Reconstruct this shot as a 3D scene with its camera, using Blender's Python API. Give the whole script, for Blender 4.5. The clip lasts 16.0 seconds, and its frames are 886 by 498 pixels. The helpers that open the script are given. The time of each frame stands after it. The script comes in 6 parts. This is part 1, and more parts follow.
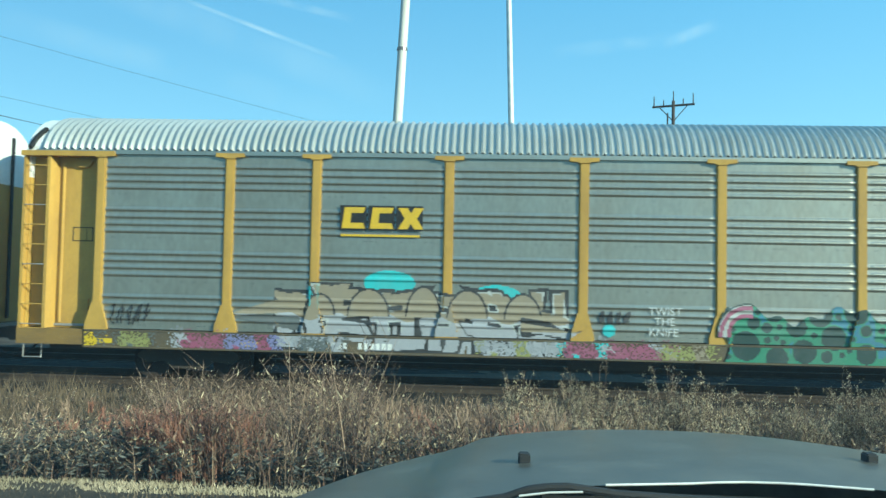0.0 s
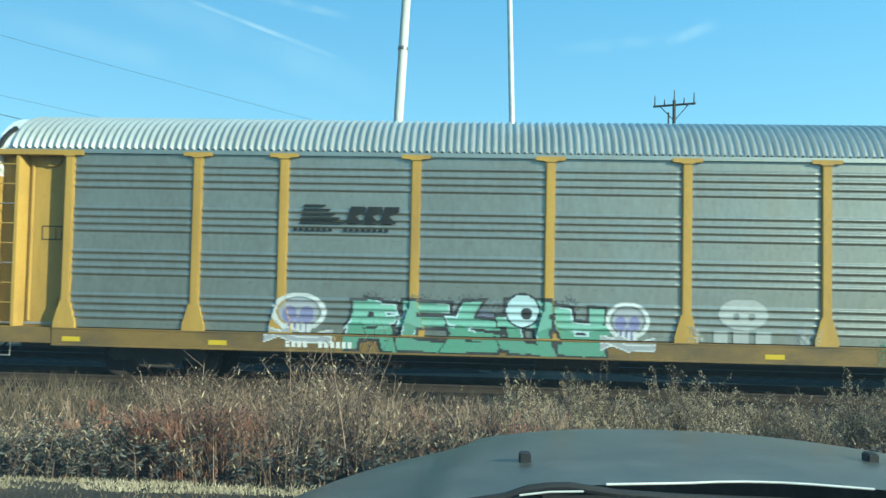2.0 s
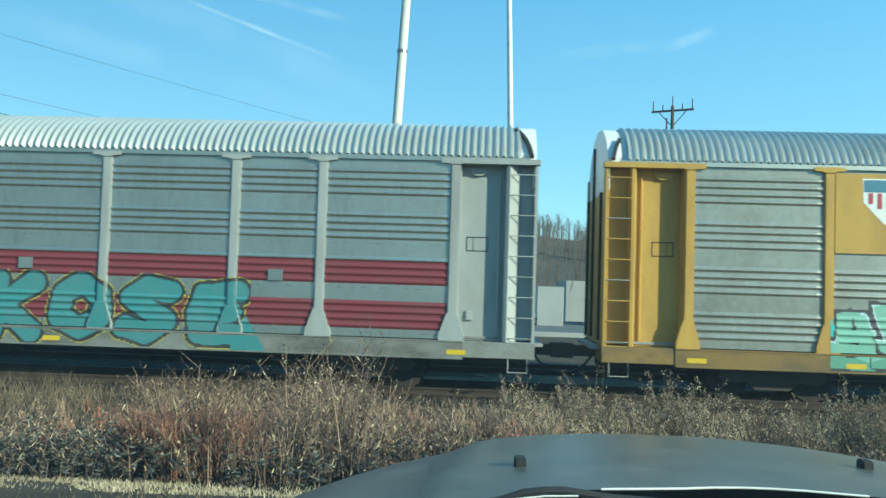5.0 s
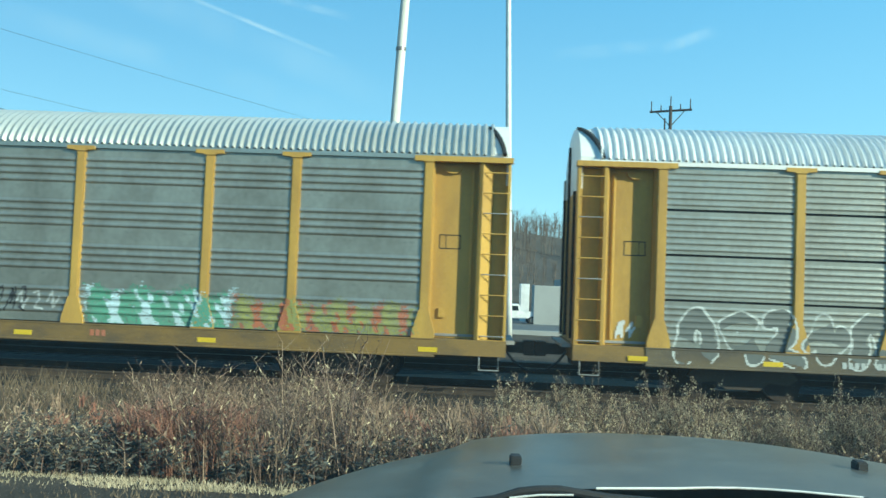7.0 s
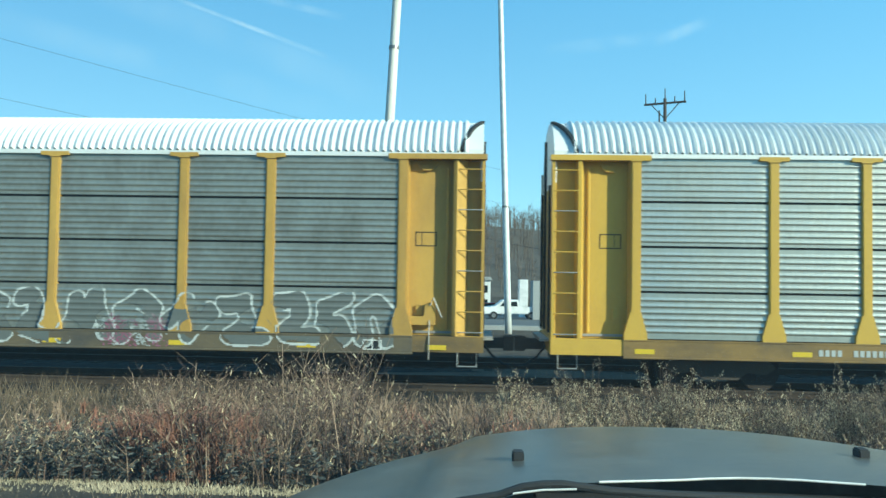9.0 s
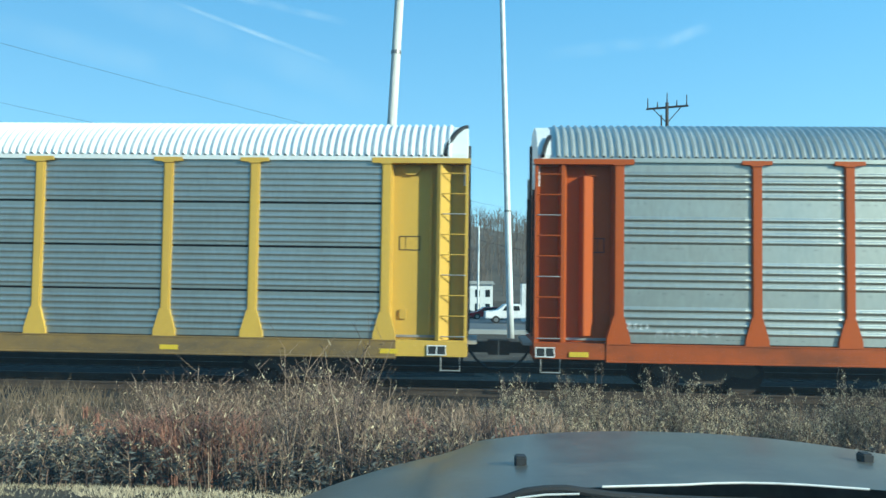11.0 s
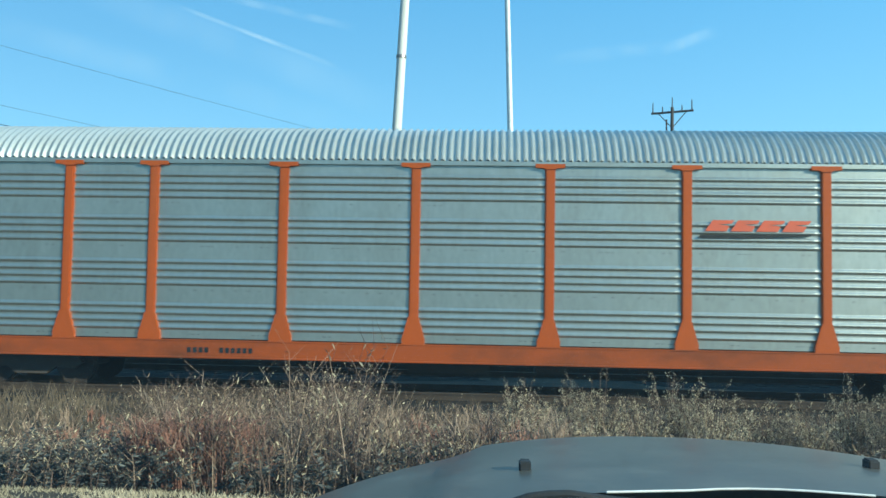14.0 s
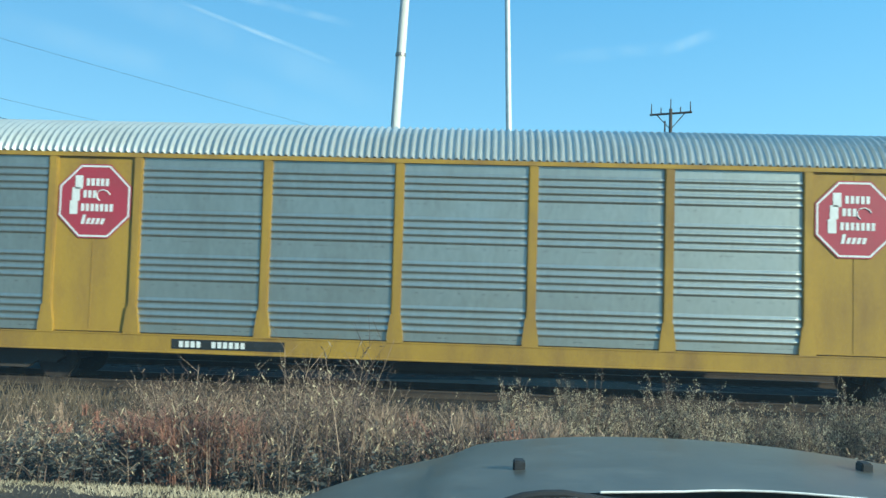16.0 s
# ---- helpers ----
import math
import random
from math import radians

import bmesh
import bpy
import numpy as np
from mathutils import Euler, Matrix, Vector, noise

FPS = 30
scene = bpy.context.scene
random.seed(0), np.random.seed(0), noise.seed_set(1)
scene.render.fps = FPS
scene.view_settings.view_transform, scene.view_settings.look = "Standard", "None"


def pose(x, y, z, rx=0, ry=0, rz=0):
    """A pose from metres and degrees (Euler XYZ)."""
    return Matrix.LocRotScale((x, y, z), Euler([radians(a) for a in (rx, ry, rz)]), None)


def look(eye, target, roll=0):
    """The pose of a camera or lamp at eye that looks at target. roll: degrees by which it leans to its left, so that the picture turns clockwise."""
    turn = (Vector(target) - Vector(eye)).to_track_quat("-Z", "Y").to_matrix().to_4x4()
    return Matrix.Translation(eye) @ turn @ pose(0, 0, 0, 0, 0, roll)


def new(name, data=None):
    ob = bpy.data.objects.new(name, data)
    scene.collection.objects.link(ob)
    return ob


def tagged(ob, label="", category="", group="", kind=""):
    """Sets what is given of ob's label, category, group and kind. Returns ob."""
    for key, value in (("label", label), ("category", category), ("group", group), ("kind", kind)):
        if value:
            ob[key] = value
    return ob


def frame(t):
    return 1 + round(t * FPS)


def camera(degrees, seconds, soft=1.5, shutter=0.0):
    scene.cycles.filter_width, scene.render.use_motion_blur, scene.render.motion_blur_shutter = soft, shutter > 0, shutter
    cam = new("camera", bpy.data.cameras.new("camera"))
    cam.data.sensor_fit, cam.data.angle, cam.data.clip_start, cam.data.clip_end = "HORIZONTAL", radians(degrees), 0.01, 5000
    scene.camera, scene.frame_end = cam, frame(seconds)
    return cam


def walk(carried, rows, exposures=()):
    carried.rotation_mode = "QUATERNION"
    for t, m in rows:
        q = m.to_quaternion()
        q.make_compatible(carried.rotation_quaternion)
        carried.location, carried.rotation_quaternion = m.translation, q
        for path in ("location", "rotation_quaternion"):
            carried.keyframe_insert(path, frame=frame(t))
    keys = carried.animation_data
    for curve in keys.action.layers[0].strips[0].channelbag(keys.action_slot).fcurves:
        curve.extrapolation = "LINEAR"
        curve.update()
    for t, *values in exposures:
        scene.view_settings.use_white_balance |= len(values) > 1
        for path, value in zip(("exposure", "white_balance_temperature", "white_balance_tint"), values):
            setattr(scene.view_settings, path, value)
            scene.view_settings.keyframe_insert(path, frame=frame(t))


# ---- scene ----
cam = camera(58.49, 16.0, soft=1.5, shutter=0.08)
EYE = (0.0, -16.6, 2.3)
# seconds, turn to the left of straight across the track, upward tilt, lean
VIEW = [
    (0.0, 3.09, 2.23, 1.20),
    (0.5, 3.09, 2.21, 1.55),
    (1.0, 3.05, 2.17, 1.41),
    (1.5, 3.07, 2.15, 1.27),
    (2.0, 3.14, 2.18, 1.22),
    (2.5, 3.18, 2.21, 1.31),
    (3.0, 3.16, 2.26, 1.40),
    (3.5, 3.11, 2.26, 1.50),
    (4.0, 3.09, 2.34, 1.50),
    (6.5, 2.75, 2.42, 2.27),
    (7.0, 2.74, 2.29, 2.24),
    (7.5, 2.75, 2.23, 2.30),
    (8.0, 2.74, 2.20, 2.15),
    (8.5, 2.71, 2.13, 1.54),
    (9.0, 2.57, 2.12, 0.90),
    (11.5, 2.79, 2.50, 0.86),
    (12.0, 2.90, 2.55, 0.93),
    (12.5, 2.99, 2.67, 1.18),
    (13.0, 3.00, 2.70, 1.06),
    (13.5, 3.03, 2.72, 1.00),
    (14.0, 3.08, 2.74, 0.99),
    (14.5, 3.08, 2.77, 1.14),
    (15.0, 3.01, 2.77, 1.18),
    (15.5, 2.97, 2.72, 1.37),
    (16.0, 2.86, 2.64, 1.69)]


def view_pose(yaw, tilt, lean):
    a, b = radians(yaw), radians(tilt)
    ahead = Vector((-math.sin(a) * math.cos(b), math.cos(a) * math.cos(b), math.sin(b)))
    return look(EYE, Vector(EYE) + ahead, lean)


walk(cam, [(t, view_pose(a, b, c)) for t, a, b, c in VIEW], [(0, 0.47, 6420, -19), (4, 0.45, 6380, -19), (7, 0.46, 6560, -19), (9, 0.43, 6340, -17), (11.5, 0.4, 6100, -13), (16, 0.39, 6160, -13)])

# ---- daylight: low winter sun from behind the camera's right shoulder ----
SUN_ELEV, SUN_SIDE = 22.0, 60.0
world = bpy.data.worlds.new("sky")
scene.world = world
world.use_nodes = True
wn = world.node_tree.nodes
sky = wn.new("ShaderNodeTexSky")
sky.sky_type, sky.sun_disc = "NISHITA", False
sky.sun_elevation, sky.sun_rotation = radians(SUN_ELEV), radians(180.0 - SUN_SIDE)
sky.air_density, sky.dust_density, sky.ozone_density = 1.0, 0.0, 5.0
wn["Background"].inputs["Strength"].default_value = 0.15
haze = wn.new("ShaderNodeMix")          # thin high haze evens the blue out
haze.data_type = "RGBA"
haze.inputs["Factor"].default_value = 0.62
rise, tone = wn.new("ShaderNodeSeparateXYZ"), wn.new("ShaderNodeValToRGB")
way = wn.new("ShaderNodeTexCoord")
world.node_tree.links.new(way.outputs["Generated"], rise.inputs[0])
world.node_tree.links.new(rise.outputs["Z"], tone.inputs["Fac"])
tone.color_ramp.elements[0].color, tone.color_ramp.elements[0].position = (0.36, 0.66, 0.96, 1), 0.08
tone.color_ramp.elements[1].color, tone.color_ramp.elements[1].position = (0.15, 0.47, 0.91, 1), 0.4
scale_up = wn.new("ShaderNodeVectorMath")
scale_up.operation = "SCALE"
side = wn.new("ShaderNodeMapRange")          # brighter towards the sun
side.inputs["From Min"].default_value, side.inputs["From Max"].default_value = -1.0, 1.0
side.inputs["To Min"].default_value, side.inputs["To Max"].default_value = 3.5, 7.9
world.node_tree.links.new(rise.outputs["X"], side.inputs["Value"])
world.node_tree.links.new(side.outputs["Result"], scale_up.inputs["Scale"])
world.node_tree.links.new(tone.outputs["Color"], scale_up.inputs[0])
world.node_tree.links.new(scale_up.outputs["Vector"], haze.inputs["B"])
world.node_tree.links.new(sky.outputs[0], haze.inputs["A"])
world.node_tree.links.new(haze.outputs["Result"], wn["Background"].inputs["Color"])
sun = new("sun", bpy.data.lights.new("sun", "SUN"))
sun.data.energy, sun.data.angle, sun.data.color = 5.0, radians(0.55), (1.0, 0.93, 0.82)
sun_at = Vector((math.sin(radians(SUN_SIDE)) * math.cos(radians(SUN_ELEV)), -math.cos(radians(SUN_SIDE)) * math.cos(radians(SUN_ELEV)), math.sin(radians(SUN_ELEV))))
sun.matrix_world = look(sun_at * 200, (0, 0, 0))


# ---- materials ----
def material(name, base, rough=0.7, metal=0.0, dirt=None, dirt_scale=1.5, dirt_amount=0.5, grain=0.15, grain_scale=40.0,
             bump=0.0, bump_scale=60.0, stretch=(1, 1, 1), island=0.0, rand=0.0, spec=0.5):
    """A surface with stains at a large scale, grain at a small one, and fine relief."""
    m = bpy.data.materials.new(name)
    m.use_nodes = True
    n, l = m.node_tree.nodes, m.node_tree.links
    p = n["Principled BSDF"]
    p.inputs["Roughness"].default_value, p.inputs["Metallic"].default_value = rough, metal
    p.inputs["Specular IOR Level"].default_value = spec
    tc = n.new("ShaderNodeTexCoord")
    mp = n.new("ShaderNodeMapping")
    mp.inputs["Scale"].default_value = stretch
    l.new(tc.outputs["Object"], mp.inputs["Vector"])
    if rand:
        which, far = n.new("ShaderNodeObjectInfo"), n.new("ShaderNodeMath")
        far.operation = "MULTIPLY"
        far.inputs[1].default_value = 60.0
        l.new(which.outputs["Random"], far.inputs[0]), l.new(far.outputs[0], mp.inputs["Location"])
    big = n.new("ShaderNodeTexNoise")
    big.inputs["Scale"].default_value, big.inputs["Detail"].default_value, big.inputs["Roughness"].default_value = dirt_scale, 6.0, 0.62
    small = n.new("ShaderNodeTexNoise")
    small.inputs["Scale"].default_value, small.inputs["Detail"].default_value = grain_scale, 3.0
    for t in (big, small):
        l.new(mp.outputs["Vector"], t.inputs["Vector"])
    ramp = n.new("ShaderNodeValToRGB")
    ramp.color_ramp.elements[0].position, ramp.color_ramp.elements[1].position = 0.42, 0.72
    l.new(big.outputs["Fac"], ramp.inputs["Fac"])
    amount = n.new("ShaderNodeMath")
    amount.operation = "MULTIPLY"
    amount.inputs[1].default_value = dirt_amount
    l.new(ramp.outputs["Color"], amount.inputs[0])
    mix = n.new("ShaderNodeMix")
    mix.data_type = "RGBA"
    mix.inputs["A"].default_value = (*base, 1)
    mix.inputs["B"].default_value = (*(dirt or [c * 0.55 for c in base]), 1)
    l.new(amount.outputs[0], mix.inputs["Factor"])
    hue = n.new("ShaderNodeHueSaturation")
    l.new(mix.outputs["Result"], hue.inputs["Color"])
    value = n.new("ShaderNodeMapRange")
    value.inputs["To Min"].default_value, value.inputs["To Max"].default_value = 1 - grain, 1 + grain
    l.new(small.outputs["Fac"], value.inputs["Value"])
    last = value.outputs["Result"]
    for amount_, node, socket in ((island, "ShaderNodeNewGeometry", "Random Per Island"), (rand, "ShaderNodeObjectInfo", "Random")):
        if amount_:
            src = n.new(node)
            r = n.new("ShaderNodeMapRange")
            r.inputs["To Min"].default_value, r.inputs["To Max"].default_value = 1 - amount_, 1 + amount_
            l.new(src.outputs[socket], r.inputs["Value"])
            mul = n.new("ShaderNodeMath")
            mul.operation = "MULTIPLY"
            l.new(last, mul.inputs[0]), l.new(r.outputs["Result"], mul.inputs[1])
            last = mul.outputs[0]
    l.new(last, hue.inputs["Value"])
    l.new(hue.outputs["Color"], p.inputs["Base Color"])
    rr = n.new("ShaderNodeMapRange")
    rr.inputs["To Min"].default_value, rr.inputs["To Max"].default_value = max(0.0, rough - 0.12), min(1.0, rough + 0.12)
    l.new(big.outputs["Fac"], rr.inputs["Value"]), l.new(rr.outputs["Result"], p.inputs["Roughness"])
    if bump:
        bt = n.new("ShaderNodeTexNoise")
        bt.inputs["Scale"].default_value, bt.inputs["Detail"].default_value = bump_scale, 4.0
        l.new(mp.outputs["Vector"], bt.inputs["Vector"])
        b = n.new("ShaderNodeBump")
        b.inputs["Strength"].default_value, b.inputs["Distance"].default_value = bump, 0.02
        l.new(bt.outputs["Fac"], b.inputs["Height"]), l.new(b.outputs["Normal"], p.inputs["Normal"])
    return m


YELLOW = material("railcar_yellow", (0.48, 0.295, 0.07), 0.62, rand=0.06, spec=0.3, grain=0.22, dirt=(0.29, 0.17, 0.055), dirt_amount=0.7, dirt_scale=1.2, stretch=(1, 1, 0.35), bump=0.08)
YELLOW_CLEAN = material("clean_railcar_yellow", (0.54, 0.34, 0.06), 0.55, rand=0.05, spec=0.3, dirt=(0.4, 0.24, 0.055), dirt_amount=0.5, dirt_scale=1.2, stretch=(1, 1, 0.35), bump=0.06)
OCHRE = material("railcar_ochre", (0.36, 0.218, 0.036), 0.65, rand=0.05, spec=0.3, grain=0.22, dirt=(0.21, 0.12, 0.04), dirt_amount=0.9, dirt_scale=1.3, stretch=(1, 1, 0.3), bump=0.08)
ORANGE = material("railcar_orange", (0.37, 0.068, 0.008), 0.6, rand=0.06, spec=0.25, grain=0.2, dirt=(0.3, 0.07, 0.018), dirt_amount=0.5, dirt_scale=1.2, stretch=(1, 1, 0.3), bump=0.08)
GREY_PAINT = material("railcar_grey", (0.33, 0.345, 0.34), 0.6, rand=0.05, dirt=(0.2, 0.185, 0.16), dirt_amount=0.5, dirt_scale=1.2, stretch=(1, 1, 0.35), bump=0.08)
GALV = material("galvanised_panel", (0.425, 0.437, 0.398), 0.42, 0.82, dirt=(0.29, 0.305, 0.275), dirt_amount=0.6, dirt_scale=1.5, grain=0.16, grain_scale=18, stretch=(0.7, 1, 0.3), bump=0.12, rand=0.08)
GALV_OLD = material("aged_panel", (0.355, 0.358, 0.315), 0.4, 0.72, dirt=(0.27, 0.265, 0.225), dirt_amount=0.7, dirt_scale=1.5, grain=0.2, grain_scale=18, stretch=(0.7, 1, 0.3), bump=0.14, rand=0.08)
GALV_DULL = material("weathered_panel", (0.335, 0.337, 0.297), 0.4, 0.62, dirt=(0.17, 0.165, 0.14), dirt_amount=0.65, dirt_scale=1.7, grain=0.2, grain_scale=18, stretch=(0.6, 1, 0.5), bump=0.12, rand=0.08)
MAROON = material("maroon_stripe", (0.17, 0.03, 0.04), 0.55, dirt=(0.13, 0.045, 0.045), dirt_amount=0.6, bump=0.05)
ROOF = material("galvanised_roof", (0.53, 0.535, 0.505), 0.4, 0.55, dirt=(0.4, 0.4, 0.37), dirt_amount=0.7, dirt_scale=0.8, bump=0.06)
ROOF_WHITE = material("white_roof", (0.74, 0.75, 0.74), 0.5, 0.1, dirt=(0.55, 0.55, 0.53), dirt_amount=0.5, dirt_scale=0.8, bump=0.06)
SILL_GRIME = material("grimy_yellow_sill", (0.22, 0.135, 0.04), 0.75, rand=0.1, dirt=(0.07, 0.058, 0.044), dirt_amount=0.9, dirt_scale=1.1, stretch=(0.6, 1, 1.4), grain=0.3, bump=0.15)
SILL_GREY = material("grimy_grey_sill", (0.23, 0.235, 0.22), 0.75, rand=0.1, dirt=(0.09, 0.082, 0.068), dirt_amount=0.9, dirt_scale=1.1, stretch=(0.6, 1, 1.4), grain=0.3, bump=0.15, spec=0.25)
SILL_DARK = material("dark_grimy_sill", (0.12, 0.093, 0.056), 0.8, rand=0.1, dirt=(0.06, 0.055, 0.05), dirt_amount=0.9, dirt_scale=1.3, stretch=(0.6, 1, 1.4), grain=0.3, bump=0.15)
DARK = material("dirty_underframe", (0.06, 0.05, 0.043), 0.85, dirt=(0.09, 0.07, 0.055), bump=0.2, spec=0.2)
END_WHITE = material("white_end_sheet", (0.72, 0.73, 0.72), 0.55, dirt=(0.5, 0.5, 0.48), dirt_amount=0.5, dirt_scale=1.5, bump=0.05)
SILL_ORANGE = material("grimy_orange_sill", (0.33, 0.066, 0.012), 0.7, rand=0.08, spec=0.25, dirt=(0.12, 0.04, 0.018), dirt_amount=0.8, dirt_scale=1.1, stretch=(0.6, 1, 1.4), grain=0.3, bump=0.12)
RUBBER = material("black_rubber", (0.015, 0.015, 0.016), 0.7)
STEEL = material("worn_steel", (0.3, 0.29, 0.28), 0.4, 0.8, dirt=(0.2, 0.13, 0.09), bump=0.05)
GRIME_STEEL = material("grey_fitting", (0.34, 0.33, 0.31), 0.6, 0.3, dirt=(0.15, 0.12, 0.1))
WHITE_PAINT = material("white_lettering_and_glints", (0.72, 0.72, 0.7), 0.6, dirt=(0.5, 0.48, 0.45), dirt_scale=6)
BLACK_PAINT = material("black_lettering", (0.018, 0.02, 0.022), 0.65, dirt=(0.045, 0.048, 0.048), dirt_scale=6, spec=0.25)
REFLECT = material("yellow_reflector", (0.62, 0.43, 0.03), 0.4, dirt=(0.5, 0.36, 0.05), dirt_scale=6)
CRIMSON = material("crimson_sign", (0.36, 0.035, 0.06), 0.55, dirt=(0.27, 0.05, 0.06), dirt_scale=2)
GOLD = material("gold_lettering", (0.62, 0.4, 0.03), 0.55, dirt=(0.4, 0.27, 0.05), dirt_scale=3)
RED_MARK = material("red_orange_mark", (0.6, 0.1, 0.04), 0.55, dirt=(0.4, 0.1, 0.06), dirt_scale=3)


# ---- building helpers ----
def box(bm, x0, x1, y0, y1, z0, z1):
    v = [bm.verts.new(p) for p in ((x0, y0, z0), (x1, y0, z0), (x1, y1, z0), (x0, y1, z0), (x0, y0, z1), (x1, y0, z1), (x1, y1, z1), (x0, y1, z1))]
    for f in ((0, 3, 2, 1), (4, 5, 6, 7), (0, 1, 5, 4), (1, 2, 6, 5), (2, 3, 7, 6), (3, 0, 4, 7)):
        bm.faces.new([v[i] for i in f])
    return v


def prism(bm, outline, y0, y1):
    """Outline in x and z, drawn through from y0 (near) to y1."""
    a = [bm.verts.new((x, y0, z)) for x, z in outline]
    b = [bm.verts.new((x, y1, z)) for x, z in outline]
    bm.faces.new(a), bm.faces.new(b[::-1])
    for i in range(len(a)):
        j = (i + 1) % len(a)
        bm.faces.new((a[j], a[i], b[i], b[j]))


def tube(bm, points, radius, sides=6, radius_end=None):
    """A round bar through the points."""
    rings = []
    pts = [Vector(p) for p in points]
    for i, p in enumerate(pts):
        d = (pts[min(i + 1, len(pts) - 1)] - pts[max(i - 1, 0)]).normalized()
        side = d.cross(Vector((0, 0, 1)) if abs(d.z) < 0.9 else Vector((1, 0, 0))).normalized()
        up = d.cross(side)
        r = radius if radius_end is None else radius + (radius_end - radius) * i / (len(pts) - 1)
        rings.append([bm.verts.new(p + (side * math.cos(k * math.tau / sides) + up * math.sin(k * math.tau / sides)) * r) for k in range(sides)])
    for a, b in zip(rings, rings[1:]):
        for k in range(sides):
            bm.faces.new((a[k], a[(k + 1) % sides], b[(k + 1) % sides], b[k]))
    bm.faces.new(rings[0][::-1]), bm.faces.new(rings[-1])


def disc(bm, c, radius, y0, y1, sides=20):
    prism(bm, [(c[0] + radius * math.cos(-k * math.tau / sides), c[1] + radius * math.sin(-k * math.tau / sides)) for k in range(sides)], y0, y1)


def mesh_of(bm, name, mat, smooth=False):
    bmesh.ops.recalc_face_normals(bm, faces=bm.faces)
    me = bpy.data.meshes.new(name)
    bm.to_mesh(me)
    bm.free()
    for m in (mat if isinstance(mat, (list, tuple)) else [mat]):
        me.materials.append(m)
    if smooth:
        me.shade_smooth()
    return me


def put(name, me, parent=None, at=(0, 0, 0), label="", turn=0.0):
    ob = new(name, me)
    ob.parent = parent
    ob.location = at
    ob.rotation_euler = (0, 0, turn)
    if label:
        tagged(ob, label)
    return ob


def part(name, bm, mat, parent, label="", at=(0, 0, 0), smooth=False):
    return put(name, mesh_of(bm, name, mat, smooth), parent, at, label)


# ---- the train: enclosed autoracks, x along the track, near side at y = 0, rail top at z = 0 ----
STD, SHORT = 2.83, 1.88
BAYS = (STD, SHORT, STD, STD, STD, STD, STD, SHORT, STD)
POST_X = [-sum(BAYS) / 2 + sum(BAYS[:i]) for i in range(10)]
SIDE_END = POST_X[-1] + 1.75          # outer face of the end frame
PITCH = 28.46
SILL_LOW, SILL, EAVE, WIDE = 0.70, 1.11, 4.87, 3.0
TRAIN_S = [(0, 3.45), (1, -11.15), (2, -25.73), (3, -40.28), (4, -54.82), (5, -69.34), (6, -83.84), (7, -98.32), (8, -112.78),
           (9, -127.24), (10, -141.67), (11, -156.10), (12, -170.51), (13, -184.91), (14, -199.30), (15, -213.69), (16, -228.06)]
MESHES = {}


def shared(key, make):
    if key not in MESHES:
        MESHES[key] = make()
    return MESHES[key]


def panel_profile(style):
    """Rib outline of a side panel: (height, how far it stands out)."""
    rows, base = [(SILL, 0.0)], 0.94
    deep = 0.029 if style == "rib" else 0.014
    for g in range(4):
        z0 = SILL + g * base
        if style == "seam" and g:
            s = z0 + 0.03
            rows += [(s - 0.026, 0.0), (s - 0.022, -0.05), (s + 0.022, -0.05), (s + 0.026, 0.0)]
        n, first, step, wide = (4, 0.225, 0.155, 1.0) if style == "rib" else (6, 0.155, 0.131, 0.78)
        for k in range(n):
            c = z0 + first + step * k
            rows += [(c + a * wide, deep * b) for a, b in ((-0.056, 0.0), (-0.04, 0.2), (-0.024, 0.66), (-0.01, 0.95), (0.004, 1.0), (0.022, 0.84), (0.042, 0.4), (0.056, 0.12), (0.068, 0.0))]
    return rows + [(EAVE, 0.0)]


PROFILES = {s: panel_profile(s) for s in ("rib", "seam")}
PANEL_Y = 0.062


def skin_y(style, z):
    """Near surface of a side panel at height z."""
    zs, hs = zip(*PROFILES[style])
    return PANEL_Y - float(np.interp(z, zs, hs))


SMUDGE = material("slot_dirt", (0.19, 0.2, 0.195), 0.8)


